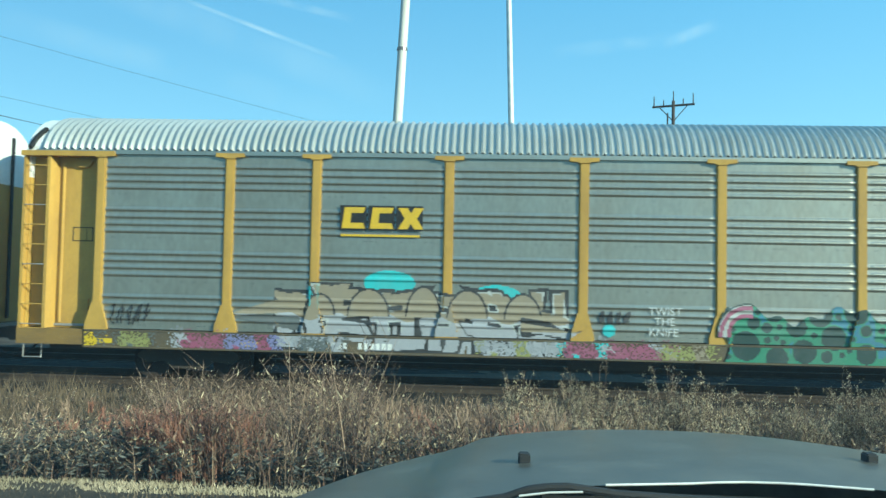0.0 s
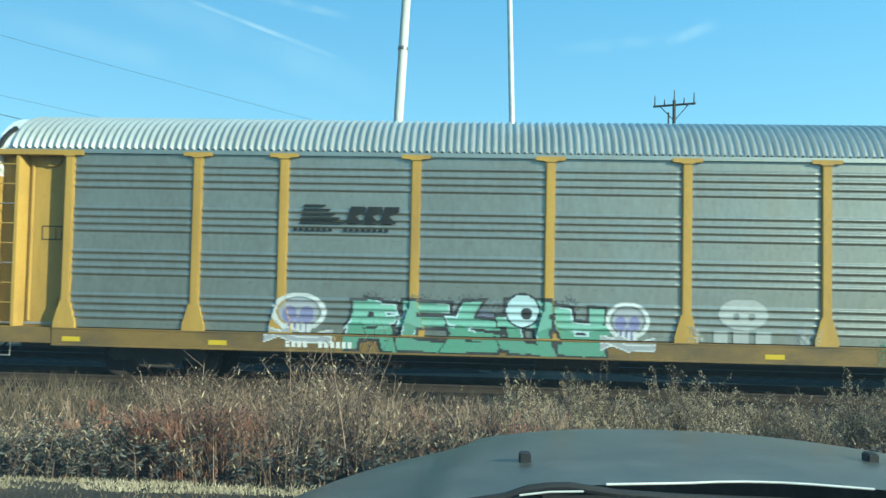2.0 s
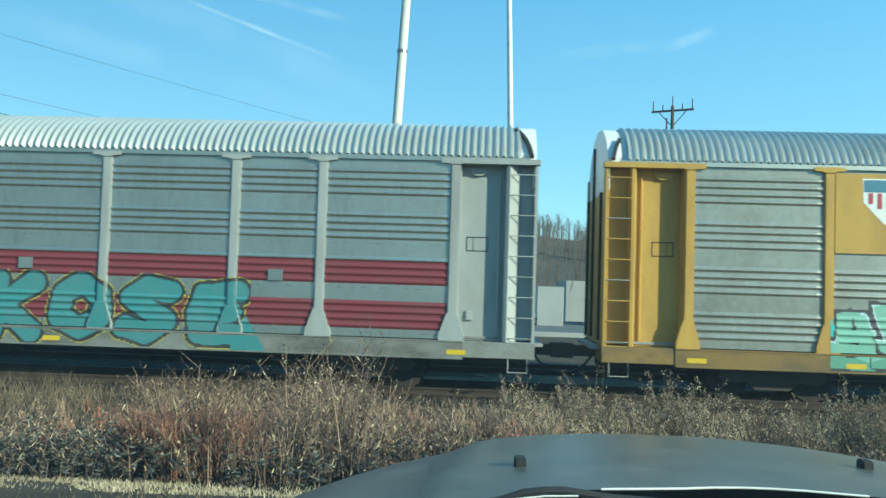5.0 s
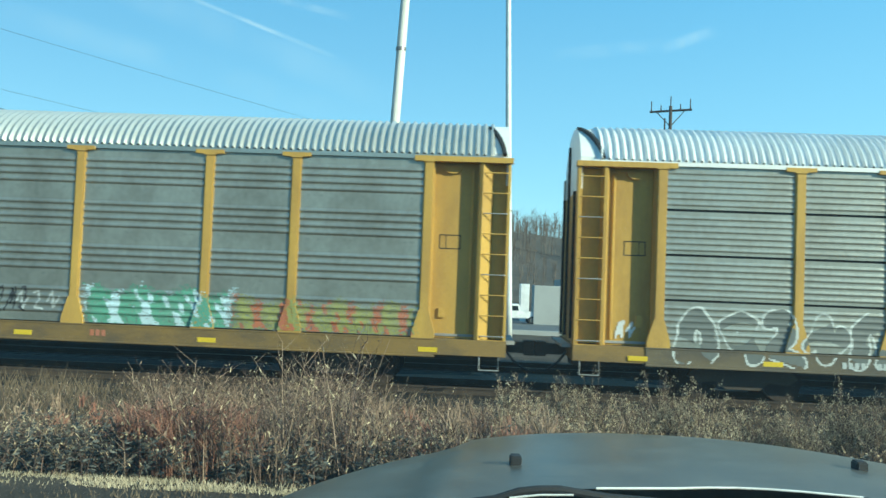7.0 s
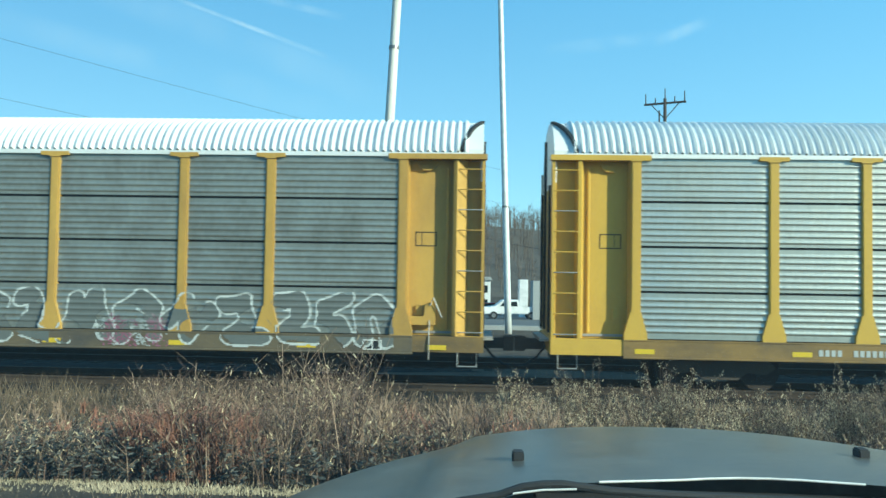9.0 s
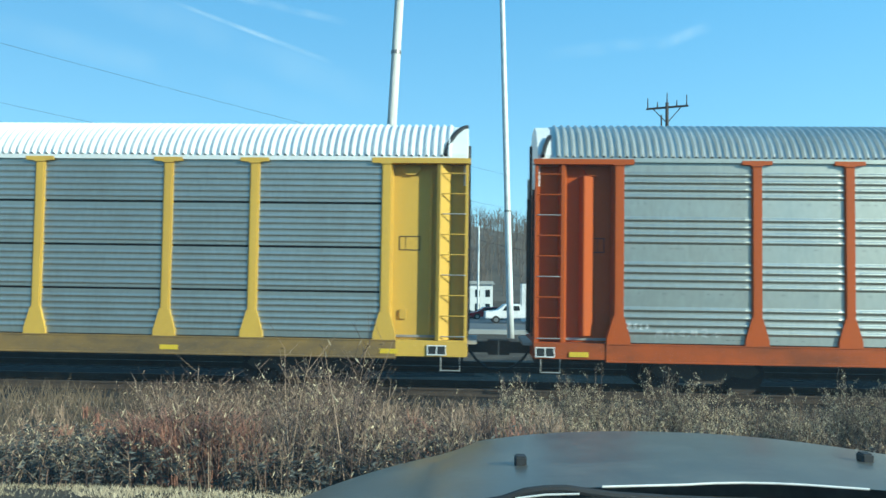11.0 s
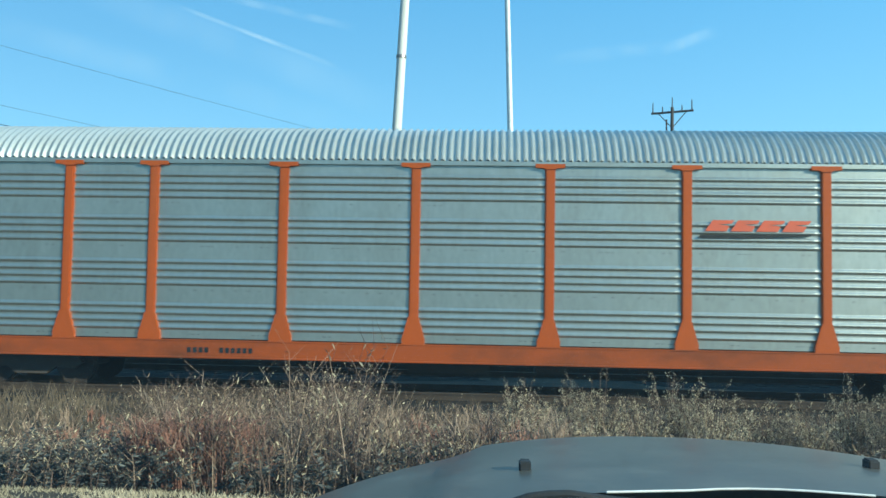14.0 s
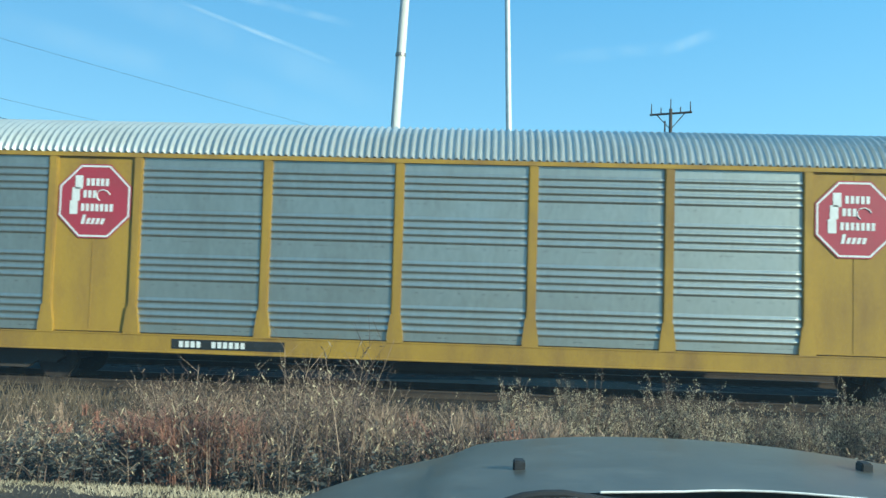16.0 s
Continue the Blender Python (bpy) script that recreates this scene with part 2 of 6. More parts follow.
def panel_mesh(width, style, mat, stripes=False):
    def make():
        bm = bmesh.new()
        rows = PROFILES[style]
        # the ribs run out just before the posts
        near = [[bm.verts.new((x, PANEL_Y - h * (1.0 if mid or h < 0 else 0.78), z)) for z, h in rows]
                for x, mid in ((-width / 2, False), (-width / 2 + 0.08, False), (-width / 2 + 0.13, True), (width / 2 - 0.13, True), (width / 2 - 0.08, False), (width / 2, False))]
        for i in range(len(rows) - 1):
            z = (rows[i][0] + rows[i + 1][0]) / 2
            for p, q in zip(near, near[1:]):
                f = bm.faces.new((p[i], q[i], q[i + 1], p[i + 1]))
                if stripes and (SILL + 0.16 < z < SILL + 0.78 or SILL + 1.10 < z < SILL + 1.60):
                    f.material_index = 1
                if rows[i][1] < 0:
                    f.material_index = 2
        # short dark slots along the flats between the ribs
        rng = random.Random(int(width * 100))
        for g in range(4):
            z = SILL + 0.08 + 0.94 * g
            x = -width / 2 + 0.15
            while style == "rib" and x < width / 2 - 0.2:
                ln = 0.03 + 0.07 * rng.random()
                if rng.random() < 0.28:
                    v = [bm.verts.new(p) for p in ((x, PANEL_Y - 0.003, z), (x + ln, PANEL_Y - 0.003, z), (x + ln, PANEL_Y - 0.003, z + 0.014), (x, PANEL_Y - 0.003, z + 0.014))]
                    bm.faces.new(v).material_index = 3
                x += 0.13
        back = [[bm.verts.new((x, PANEL_Y + 0.07, z)) for z in (SILL, EAVE)] for x in (-width / 2, width / 2)]
        bm.faces.new((back[1][0], back[0][0], back[0][1], back[1][1]))
        for s in (0, 1):
            bm.faces.new([near[-s][i] for i in range(len(rows))] + [back[s][1], back[s][0]])
        return mesh_of(bm, "side_panel", [mat, MAROON, RUBBER, SMUDGE])
    return shared(("panel", width, style, mat.name, stripes), make)


def post_mesh(mat, head=True, flare=0.24):
    def make():
        bm = bmesh.new()
        w = 0.105
        prism(bm, [(-w, SILL), (-w, EAVE), (w, EAVE), (w, SILL)], 0.025, 0.16)
        prism(bm, [(-w + 0.03, SILL + 0.5), (-w + 0.03, EAVE), (w - 0.03, EAVE), (w - 0.03, SILL + 0.5)], 0.008, 0.025)
        prism(bm, [(-flare, SILL - 0.06), (-flare, SILL + 0.09), (-w - 0.004, SILL + 0.55), (w + 0.004, SILL + 0.55), (flare, SILL + 0.09), (flare, SILL - 0.06)], 0.0, 0.14)
        if head:
            prism(bm, [(-0.31, EAVE - 0.035), (-0.31, EAVE + 0.045), (0.31, EAVE + 0.045), (0.31, EAVE - 0.035), (0.14, EAVE - 0.045), (0.11, EAVE - 0.07), (-0.11, EAVE - 0.07), (-0.14, EAVE - 0.045)], -0.012, 0.14)
        return mesh_of(bm, "side_post", mat)
    return shared(("post", mat.name, head, flare), make)


def arch(u):
    """Height of the roof at u from -1 (near eave) to 1 (far eave)."""
    return EAVE + 0.08 + 0.9 * max(0.0, 1 - abs(u) ** 2.3) ** 0.72


ROOF_U = [-1.0, -0.985, -0.95, -0.88, -0.78, -0.65, -0.5, -0.32, -0.15, 0.0, 0.15, 0.32, 0.5, 0.65, 0.78, 0.88, 0.95, 0.985, 1.0]


def roof_mesh(mat, length):
    def make():
        step = 0.158
        n = int(length / step)
        xs = []
        for i in range(n):
            x = -length / 2 + i * length / n
            xs += [(x, 0.0), (x + 0.055, 0.0), (x + 0.09, 0.052), (x + 0.115, 0.052)]
        xs.append((length / 2, 0.0))
        verts, faces = [], []
        m = len(ROOF_U)
        for x, h in xs:
            for u in ROOF_U:
                k = 1 + h / 1.5
                verts.append((x, WIDE / 2 + u * (WIDE / 2 - 0.03) * k, arch(u) + h * 0.9))
        for i in range(len(xs) - 1):
            for j in range(m - 1):
                a = i * m + j
                faces.append((a, a + m, a + m + 1, a + 1))
        me = bpy.data.meshes.new("roof")
        me.from_pydata(verts, [], faces)
        me.materials.append(mat)
        return me
    return shared(("roof", mat.name, round(length, 2)), make)


def end_wall_mesh(paint, top):
    """One end of the car, outer face at x = 0 and looking to +x: painted below, bare above, under the roof's arch."""
    def make():
        bm = bmesh.new()
        split = 4.36
        box(bm, -0.06, 0, 0.16, 2.84, SILL - 0.1, split)
        us = [-0.98, -0.93, -0.85, -0.72, -0.55, -0.35, -0.12, 0.12, 0.35, 0.55, 0.72, 0.85, 0.93, 0.98]
        old = set(bm.faces)
        box(bm, -0.06, 0, 0.16, 2.84, split, EAVE)
        line = [(0.09, EAVE)] + [(WIDE / 2 + u * 1.44, arch(u) - 0.01) for u in us] + [(2.91, EAVE)]
        a = [bm.verts.new((-0.5, y, z)) for y, z in line]
        b = [bm.verts.new((0.0, y, z)) for y, z in line]
        bm.faces.new(a), bm.faces.new(b[::-1])
        for i in range(len(line)):
            j = (i + 1) % len(line)
            bm.faces.new((a[j], a[i], b[i], b[j]))
        for f in bm.faces:
            if f not in old:
                f.material_index = 1
        return mesh_of(bm, "end_wall", [paint, top])
    return shared(("end", paint.name, top.name), make)


def upright(bm, plan, z0, z1):
    """A post of the given plan (x, y)."""
    low = [bm.verts.new((x, y, z0)) for x, y in plan]
    high = [bm.verts.new((x, y, z1)) for x, y in plan]
    for i in range(len(plan)):
        j = (i + 1) % len(plan)
        bm.faces.new((low[i], low[j], high[j], high[i]))
    bm.faces.new(low[::-1]), bm.faces.new(high)
    bmesh.ops.recalc_face_normals(bm, faces=bm.faces)


def car_end(car, side, paint, top, brake, boxy=False):
    """Ladder frame, recess and end doors at one end; side is +1 towards +x."""
    x0 = POST_X[-1]
    def X(a):
        return side * (x0 + a)
    def bx(name, a, b, y0, y1, z0, z1, mat, label=""):
        bm = bmesh.new()
        box(bm, min(X(a), X(b)), max(X(a), X(b)), y0, y1, z0, z1)
        return part(name, bm, mat, car, label)
    put("end_wall", end_wall_mesh(paint, END_WHITE if not boxy else paint), car, (X(1.70), 0 if side > 0 else WIDE, 0), "end wall with pale bare metal above the paint", 0 if side > 0 else math.pi)
    deep = 0.29
    bx("post_return", 0.07, 0.13, 0.15, deep, SILL, EAVE - 0.05, paint)
    bx("recess_wall", 0.1, 1.22, deep, deep + 0.06, SILL - 0.02, EAVE, paint)
    bx("roof_beam", -0.3, 1.78, -0.015, 0.2, EAVE - 0.05, EAVE + 0.06, paint)
    bx("end_sill", 0.0, 1.75, 0.02, 2.9, SILL_LOW + 0.05, SILL - 0.03, SILL_GRIME if paint is YELLOW else SILL_ORANGE if paint is ORANGE else SILL_GREY if paint is GREY_PAINT else paint)
    if boxy:
        bx("corner_panel", 0.12, 1.72, 0.02, 0.1, SILL, EAVE, paint)
        bx("corner_rib", 0.98, 1.03, 0.0, 0.02, SILL, EAVE, paint)
    else:
        # the inner post is folded: its outer flank slants back into the ladder well
        bm = bmesh.new()
        upright(bm, [(X(1.06), deep), (X(1.08), 0.05), (X(1.15), 0.02), (X(1.38), 0.27), (X(1.38), 0.33), (X(1.06), 0.33)] if side > 0 else
                [(X(1.06), deep), (X(1.09), 0.14), (X(1.13), 0.02), (X(1.2), 0.02), (X(1.24), 0.33), (X(1.06), 0.33)], SILL - 0.02, EAVE - 0.05)
        part("inner_post", bm, paint, car)
        bm = bmesh.new()
        if side < 0 and paint in (ORANGE, GREY_PAINT):
            upright(bm, [(X(0.48), deep - 0.005), (X(0.7), 0.1), (X(0.73), 0.1), (X(0.8), deep - 0.005)], SILL + 0.12, EAVE - 0.28)
            part("folded_channel", bm, paint, car)
        else:
            upright(bm, [(X(0.92), deep - 0.004), (X(0.94), deep - 0.045), (X(0.97), deep - 0.045), (X(0.99), deep - 0.004)], SILL + 0.1, EAVE - 0.2)
            part("stiffener", bm, paint, car)
        bx("ladder_backing", 1.2, 1.68, 0.3, 0.34, SILL, EAVE - 0.05, paint)
        bx("corner_post", 1.68, 1.74, 0.04, 0.34, SILL - 0.05, EAVE - 0.05, paint)
        bx("well_floor", 1.15, 1.74, 0.03, 0.34, SILL - 0.06, SILL - 0.02, paint)
        bm = bmesh.new()
        prism(bm, [(X(0.3), EAVE - 0.12), (X(0.33), EAVE - 0.2), (X(0.42), EAVE - 0.27), (X(0.58), EAVE - 0.27), (X(0.68), EAVE - 0.2), (X(0.72), EAVE - 0.12)], deep - 0.07, deep)
        part("bracket", bm, paint, car)
        # lock box and hinge on the recess wall
        bx("lock_box", 0.3, 0.44, deep - 0.05, deep, 1.5 + 0.02 * side, 1.72, paint)
        bx("drip_edge", 0.12, 1.06, deep - 0.03, deep, SILL + 0.02, SILL + 0.07, GRIME_STEEL)
        for k in range(9):
            z = SILL + 0.06 + 0.43 * k
            bm = bmesh.new()
            tube(bm, [(X(1.19), 0.04, z), (X(1.26), 0.03, z), (X(1.66), 0.03, z), (X(1.7), 0.05, z)], 0.013, 6)
            part("ladder_rung", bm, paint if k % 3 else GRIME_STEEL, car)
        bm = bmesh.new()
        for u0, u1, v0, v1 in ((0.26, 0.72, 2.98, 3.0), (0.26, 0.72, 3.27, 3.29), (0.26, 0.28, 3.0, 3.27), (0.7, 0.72, 3.0, 3.27), (0.4, 0.41, 3.0, 3.27)):
            prism(bm, [(X(u0), v0), (X(u0), v1), (X(u1), v1), (X(u1), v0)], deep - 0.006, deep)
        part("data_plate", bm, BLACK_PAINT, car, "thin dark frame of a data panel")
    # end doors
    for y in (0.75, 1.9, 2.8):
        bm = bmesh.new()
        box(bm, min(X(1.70), X(1.76)), max(X(1.70), X(1.76)), y, y + 0.06, SILL + 0.05, EAVE + (0.65 if y == 1.9 else -0.5))
        part("door_seal", bm, RUBBER, car, "black rubber door seal")
    bm = bmesh.new()
    strip = []
    for i in range(9 if top is ROOF_WHITE else 7 if side > 0 else 4):
        u = -0.995 + i * 0.075
        a = (1.2 + 0.055 * i) if top is ROOF_WHITE else (1.56 - 0.055 * i)
        y, z = WIDE / 2 + u * (WIDE / 2 + 0.005), arch(u) + 0.035
        strip.append([bm.verts.new((X(a), y - 0.02, z)), bm.verts.new((X(a + 0.075), y - 0.02, z)), bm.verts.new((X(a + 0.075), y + 0.04, z - 0.06)), bm.verts.new((X(a), y + 0.04, z - 0.06))])
    for p, q in zip(strip, strip[1:]):
        for k in range(4):
            bm.faces.new((p[k], p[(k + 1) % 4], q[(k + 1) % 4], q[k]))
    bm.faces.new(strip[0]), bm.faces.new(strip[-1][::-1])
    part("corner_seal", bm, RUBBER, car, "black rubber corner seal of the roof")
    # step, coupler, hose
    bm = bmesh.new()
    tube(bm, [(X(1.2), 0.06, SILL_LOW + 0.1), (X(1.2), 0.06, 0.46), (X(1.6), 0.06, 0.46), (X(1.6), 0.06, SILL_LOW + 0.1)], 0.018, 6)
    part("step", bm, GRIME_STEEL, car)
    bm = bmesh.new()
    box(bm, min(X(1.75), X(2.42)), max(X(1.75), X(2.42)), 1.38, 1.62, 0.74, 0.98)
    box(bm, min(X(2.2), X(2.43)), max(X(2.2), X(2.43)), 1.28, 1.72, 0.70, 1.02)
    part("coupler", bm, DARK, car)
    bm = bmesh.new()
    tube(bm, [(X(1.75), 1.15, 0.85), (X(1.95), 1.1, 0.6), (X(2.2), 1.1, 0.42), (X(2.43), 1.12, 0.4)], 0.03, 6)
    part("air_hose", bm, RUBBER, car)
    bx("end_platform", 1.75, 1.95, 0.4, 2.6, SILL - 0.12, SILL - 0.06, GRIME_STEEL, "steel crossover step at the end of the car")
    if brake:
        bm = bmesh.new()
        box(bm, min(X(0.12), X(0.55)), max(X(0.12), X(0.55)), 0.1, 0.3, SILL + 0.2, SILL + 0.38)
        prism(bm, [(X(0.46), SILL + 0.2), (X(0.5), SILL + 0.6), (X(0.6), SILL + 0.68), (X(0.72), SILL + 0.55), (X(0.72), SILL + 0.2)], 0.12, 0.34)
        part("brake_gear", bm, paint, car)
        bm = bmesh.new()
        tube(bm, [(X(0.62), 0.1, SILL + 0.62), (X(0.68), 0.08, SILL + 0.78), (X(0.8), 0.08, SILL + 0.5), (X(0.86), 0.1, SILL + 0.36)], 0.018, 6)
        tube(bm, [(X(0.6), 0.1, SILL + 0.3), (X(0.6), 0.0, SILL), (X(0.6), -0.03, SILL_LOW - 0.1)], 0.014, 6)
        part("brake_lever", bm, GRIME_STEEL, car, "pale steel hand brake lever")


def truck(car, x):
    bogie = new("truck")
    bogie.parent = car
    bogie.location = (x, 1.5, 0)
    bm = bmesh.new()
    for y in (-1.02, 0.9):
        prism(bm, [(-1.15, 0.5), (-1.05, 0.62), (-0.5, 0.72), (0.5, 0.72), (1.05, 0.62), (1.15, 0.5), (0.95, 0.36), (0.55, 0.4), (0.35, 0.24), (-0.35, 0.24), (-0.55, 0.4), (-0.95, 0.36)], y, y + 0.12)
    box(bm, -0.25, 0.25, -0.95, 0.95, 0.3, 0.62)
    put("side_frame", mesh_of(bm, "side_frame", DARK), bogie)
    sets = []
    for a in (-0.88, 0.88):
        bm = bmesh.new()
        for y in (-0.8, 0.67):
            disc(bm, (0, 0), 0.42, y, y + 0.13, 24)
            disc(bm, (0, 0), 0.46, y + (0.1 if y < 0 else -0.0), y + (0.14 if y < 0 else 0.03), 24)
        disc(bm, (0, 0), 0.09, -0.9, 0.9, 10)
        box(bm, -0.28, 0.28, -0.815, -0.8, -0.03, 0.03)
        sets.append(put("wheelset", mesh_of(bm, "wheelset", GRIME_DARK), bogie, (a, 0, 0.42)))
    return sets


GRIME_DARK = material("wheel_steel", (0.04, 0.032, 0.028), 0.75, 0.1, spec=0.2, dirt=(0.09, 0.06, 0.04), bump=0.1)
WHEELS = []


def autorack(k, label, paint, panel=GALV, roof=ROOF, style="rib", stripes=False, plain_bays=False, head=True, flare=0.24, sill=None, brake=0):
    car = tagged(new("autorack_railcar"), label, "railcar", "autoracks of the train")
    car["slot"] = k
    for i, w in enumerate(BAYS):
        x = (POST_X[i] + POST_X[i + 1]) / 2
        if plain_bays and w == SHORT:
            bm = bmesh.new()
            box(bm, x - SHORT / 2 + 0.1, x + SHORT / 2 - 0.1, 0.06, 0.16, SILL, EAVE)
            for dx in (0.0,):
                box(bm, x + dx - 0.009, x + dx + 0.009, 0.052, 0.06, SILL + 0.05, EAVE - 0.05)
            part("plain_panel", bm, paint, car, "plain painted steel bay panel")
        else:
            put("side_panel", panel_mesh(w - 0.2, style, panel, stripes), car, (x, 0, 0))
    for x in POST_X:
        put("side_post", post_mesh(paint, head, flare), car, (x, 0, 0))
    bm = bmesh.new()
    box(bm, -SIDE_END, SIDE_END, 2.86, 2.96, SILL, EAVE)
    part("far_side", bm, panel, car)
    bm = bmesh.new()
    half = POST_X[-1] + 0.25
    section = [(0.2, SILL_LOW), (-0.02, SILL_LOW), (-0.02, SILL_LOW + 0.03), (0.0, SILL_LOW + 0.035), (0.0, SILL - 0.055), (-0.012, SILL - 0.05), (-0.012, SILL - 0.022), (0.2, SILL - 0.022)]
    ends = [[bm.verts.new((x, y, z)) for y, z in section] for x in (-half, half)]
    bm.faces.new(ends[0]), bm.faces.new(ends[1])
    for i in range(8):
        bm.faces.new((ends[0][i], ends[0][(i + 1) % 8], ends[1][(i + 1) % 8], ends[1][i]))
    part("side_sill", bm, sill or paint, car)
    bm = bmesh.new()
    box(bm, -SIDE_END + 0.1, SIDE_END - 0.1, 0.3, 2.8, SILL - 0.1, SILL - 0.02)
    box(bm, -SIDE_END + 0.1, SIDE_END - 0.1, 1.2, 1.8, 0.55, SILL - 0.1)
    for i in range(12):
        x = -11 + 2 * i
        box(bm, x - 0.06, x + 0.06, 0.2, 2.8, 0.72, SILL - 0.1)
    box(bm, -1.6, 0.2, 0.9, 1.2, 0.4, 0.8)
    box(bm, 1.2, 1.9, 0.7, 1.2, 0.45, 0.85)
    part("underframe", bm, DARK, car, "dark dirty underframe")
    bm = bmesh.new()
    box(bm, -SIDE_END + 0.3, SIDE_END - 0.3, 0.0, 0.14, EAVE + 0.0, EAVE + 0.09)
    box(bm, -SIDE_END + 0.3, SIDE_END - 0.3, 2.86, 3.0, EAVE, EAVE + 0.09)
    part("roof_rail", bm, (roof if roof is ROOF_WHITE else GALV) if not plain_bays else paint, car)
    put("roof", roof_mesh(roof, 2 * SIDE_END - 0.75), car, (0, 0, 0), "ribbed arched sheet metal roof")
    for side in (-1, 1):
        car_end(car, side, paint, roof, brake == side, plain_bays)
    for x in (-9.9, 9.9):
        WHEELS.extend(truck(car, x))
    return car


LEAD = autorack(-1, "weathered yellow and grey autorack railcar leading the others", YELLOW, sill=SILL_GRIME)
CAR_A = autorack(0, "grey panelled yellow autorack railcar with tan and green graffiti", YELLOW, GALV_OLD, sill=SILL_DARK, brake=1)
CAR_B = autorack(1, "grey panelled yellow autorack railcar with mint green graffiti", YELLOW, GALV_OLD, sill=SILL_GRIME)
CAR_C = autorack(2, "silver autorack railcar with maroon stripes and teal graffiti", GREY_PAINT, stripes=True, flare=0.27, sill=SILL_GREY)
CAR_D = autorack(3, "dull grey yellow-framed autorack railcar with pale blue graffiti", YELLOW, GALV_DULL, sill=SILL_GRIME)
CAR_E = autorack(4, "white-roofed yellow autorack railcar with faded outline graffiti", YELLOW, GALV_DULL, ROOF_WHITE, "seam", sill=SILL_DARK, brake=1)
CAR_F = autorack(5, "white-roofed yellow autorack railcar with bracketed black logo", YELLOW_CLEAN, GALV, ROOF_WHITE, "seam", sill=SILL_GRIME)
CAR_G = autorack(6, "clean silver autorack railcar with orange frame, scribbled tag low down", ORANGE, sill=SILL_ORANGE)
CAR_H = autorack(7, "clean silver autorack railcar with orange frame and hand brake", ORANGE, sill=SILL_ORANGE, brake=1)
CAR_I = autorack(8, "ochre autorack railcar with crimson octagon emblems", OCHRE, plain_bays=True, head=False, flare=0.17)
TRAIN = [LEAD, CAR_A, CAR_B, CAR_C, CAR_D, CAR_E, CAR_F, CAR_G, CAR_H, CAR_I]


# ---- ground, track ----
def ground_z(x, y):
    """Height of the land: road level by the camera, a weedy slope, the flat beside the track, the lot behind."""
    road, flat = 0.62, -0.22
    k = min(1.0, max(0.0, (y + 11.2) / 6.0))
    z = road + (flat - road) * (k * k * (3 - 2 * k))
    if y > 9:
        k = min(1.0, (y - 9) / 100)
        z = flat + (-2.9 - flat) * k
    return z + 0.05 * noise.noise((x * 0.5, y * 0.5, 0)) + 0.12 * noise.noise((x * 0.11, y * 0.11, 3))


SOIL = material("dry_grassy_soil", (0.07, 0.056, 0.044), 0.95, dirt=(0.13, 0.105, 0.078), dirt_scale=0.7, dirt_amount=0.9, grain=0.5, grain_scale=30, bump=1.0, bump_scale=40, spec=0.08)
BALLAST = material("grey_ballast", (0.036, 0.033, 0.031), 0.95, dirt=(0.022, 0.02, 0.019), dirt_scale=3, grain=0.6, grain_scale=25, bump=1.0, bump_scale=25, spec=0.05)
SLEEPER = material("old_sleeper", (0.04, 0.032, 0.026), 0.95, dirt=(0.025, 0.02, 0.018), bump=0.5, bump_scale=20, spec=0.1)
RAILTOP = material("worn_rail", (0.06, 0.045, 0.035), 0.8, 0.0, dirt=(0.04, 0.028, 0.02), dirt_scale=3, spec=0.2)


def make_ground():
    xs = sorted(set([-2500, -1200, -600, -300, -150, -80] + [-50 + 1.0 * i for i in range(101)] + [80, 150, 300, 600, 1200, 2500]))
    ys = sorted(set([-2500, -900, -300, -120, -60, -40, -28] + [-22 + 0.5 * i for i in range(64)] + [12, 16, 22, 30, 40, 55, 70, 100, 160, 300, 700, 1500, 4000]))
    verts = [(x, y, ground_z(x, y)) for x in xs for y in ys]
    n = len(ys)
    faces = [(i * n + j, (i + 1) * n + j, (i + 1) * n + j + 1, i * n + j + 1) for i in range(len(xs) - 1) for j in range(n - 1)]
    me = bpy.data.meshes.new("ground")
    me.from_pydata(verts, [], faces)
    me.materials.append(SOIL)
    me.shade_smooth()
    tagged(new("ground", me), "dry grassy earth sloping down to the track", "ground", kind="structure")


make_ground()


def make_track(y, name):
    track = tagged(new(name), "railway track of worn steel rails on dark sleepers", "track", kind="structure")
    bm = bmesh.new()
    prof = [(-2.3, -0.3), (-1.6, -0.168), (1.6, -0.168), (2.3, -0.3)]
    a = [bm.verts.new((-160, y + p, z)) for p, z in prof]
    b = [bm.verts.new((160, y + p, z)) for p, z in prof]
    for i in range(3):
        bm.faces.new((a[i], b[i], b[i + 1], a[i + 1]))
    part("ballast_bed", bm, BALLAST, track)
    for s in (-0.75, 0.75):
        bm = bmesh.new()
        box(bm, -160, 160, y + s - 0.035, y + s + 0.035, -0.04, 0.0)
        box(bm, -160, 160, y + s - 0.01, y + s + 0.01, -0.14, -0.04)
        box(bm, -160, 160, y + s - 0.07, y + s + 0.07, -0.16, -0.14)
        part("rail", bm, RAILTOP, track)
    def tie():
        t = bmesh.new()
        box(t, -0.11, 0.11, -1.3, 1.3, -0.3, -0.155)
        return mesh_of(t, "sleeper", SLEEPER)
    for i in range(90):
        put("sleeper", shared("tie", tie), track, (-24 + 0.54 * i, y, 0))


make_track(1.5, "track")
make_track(6.05, "track")


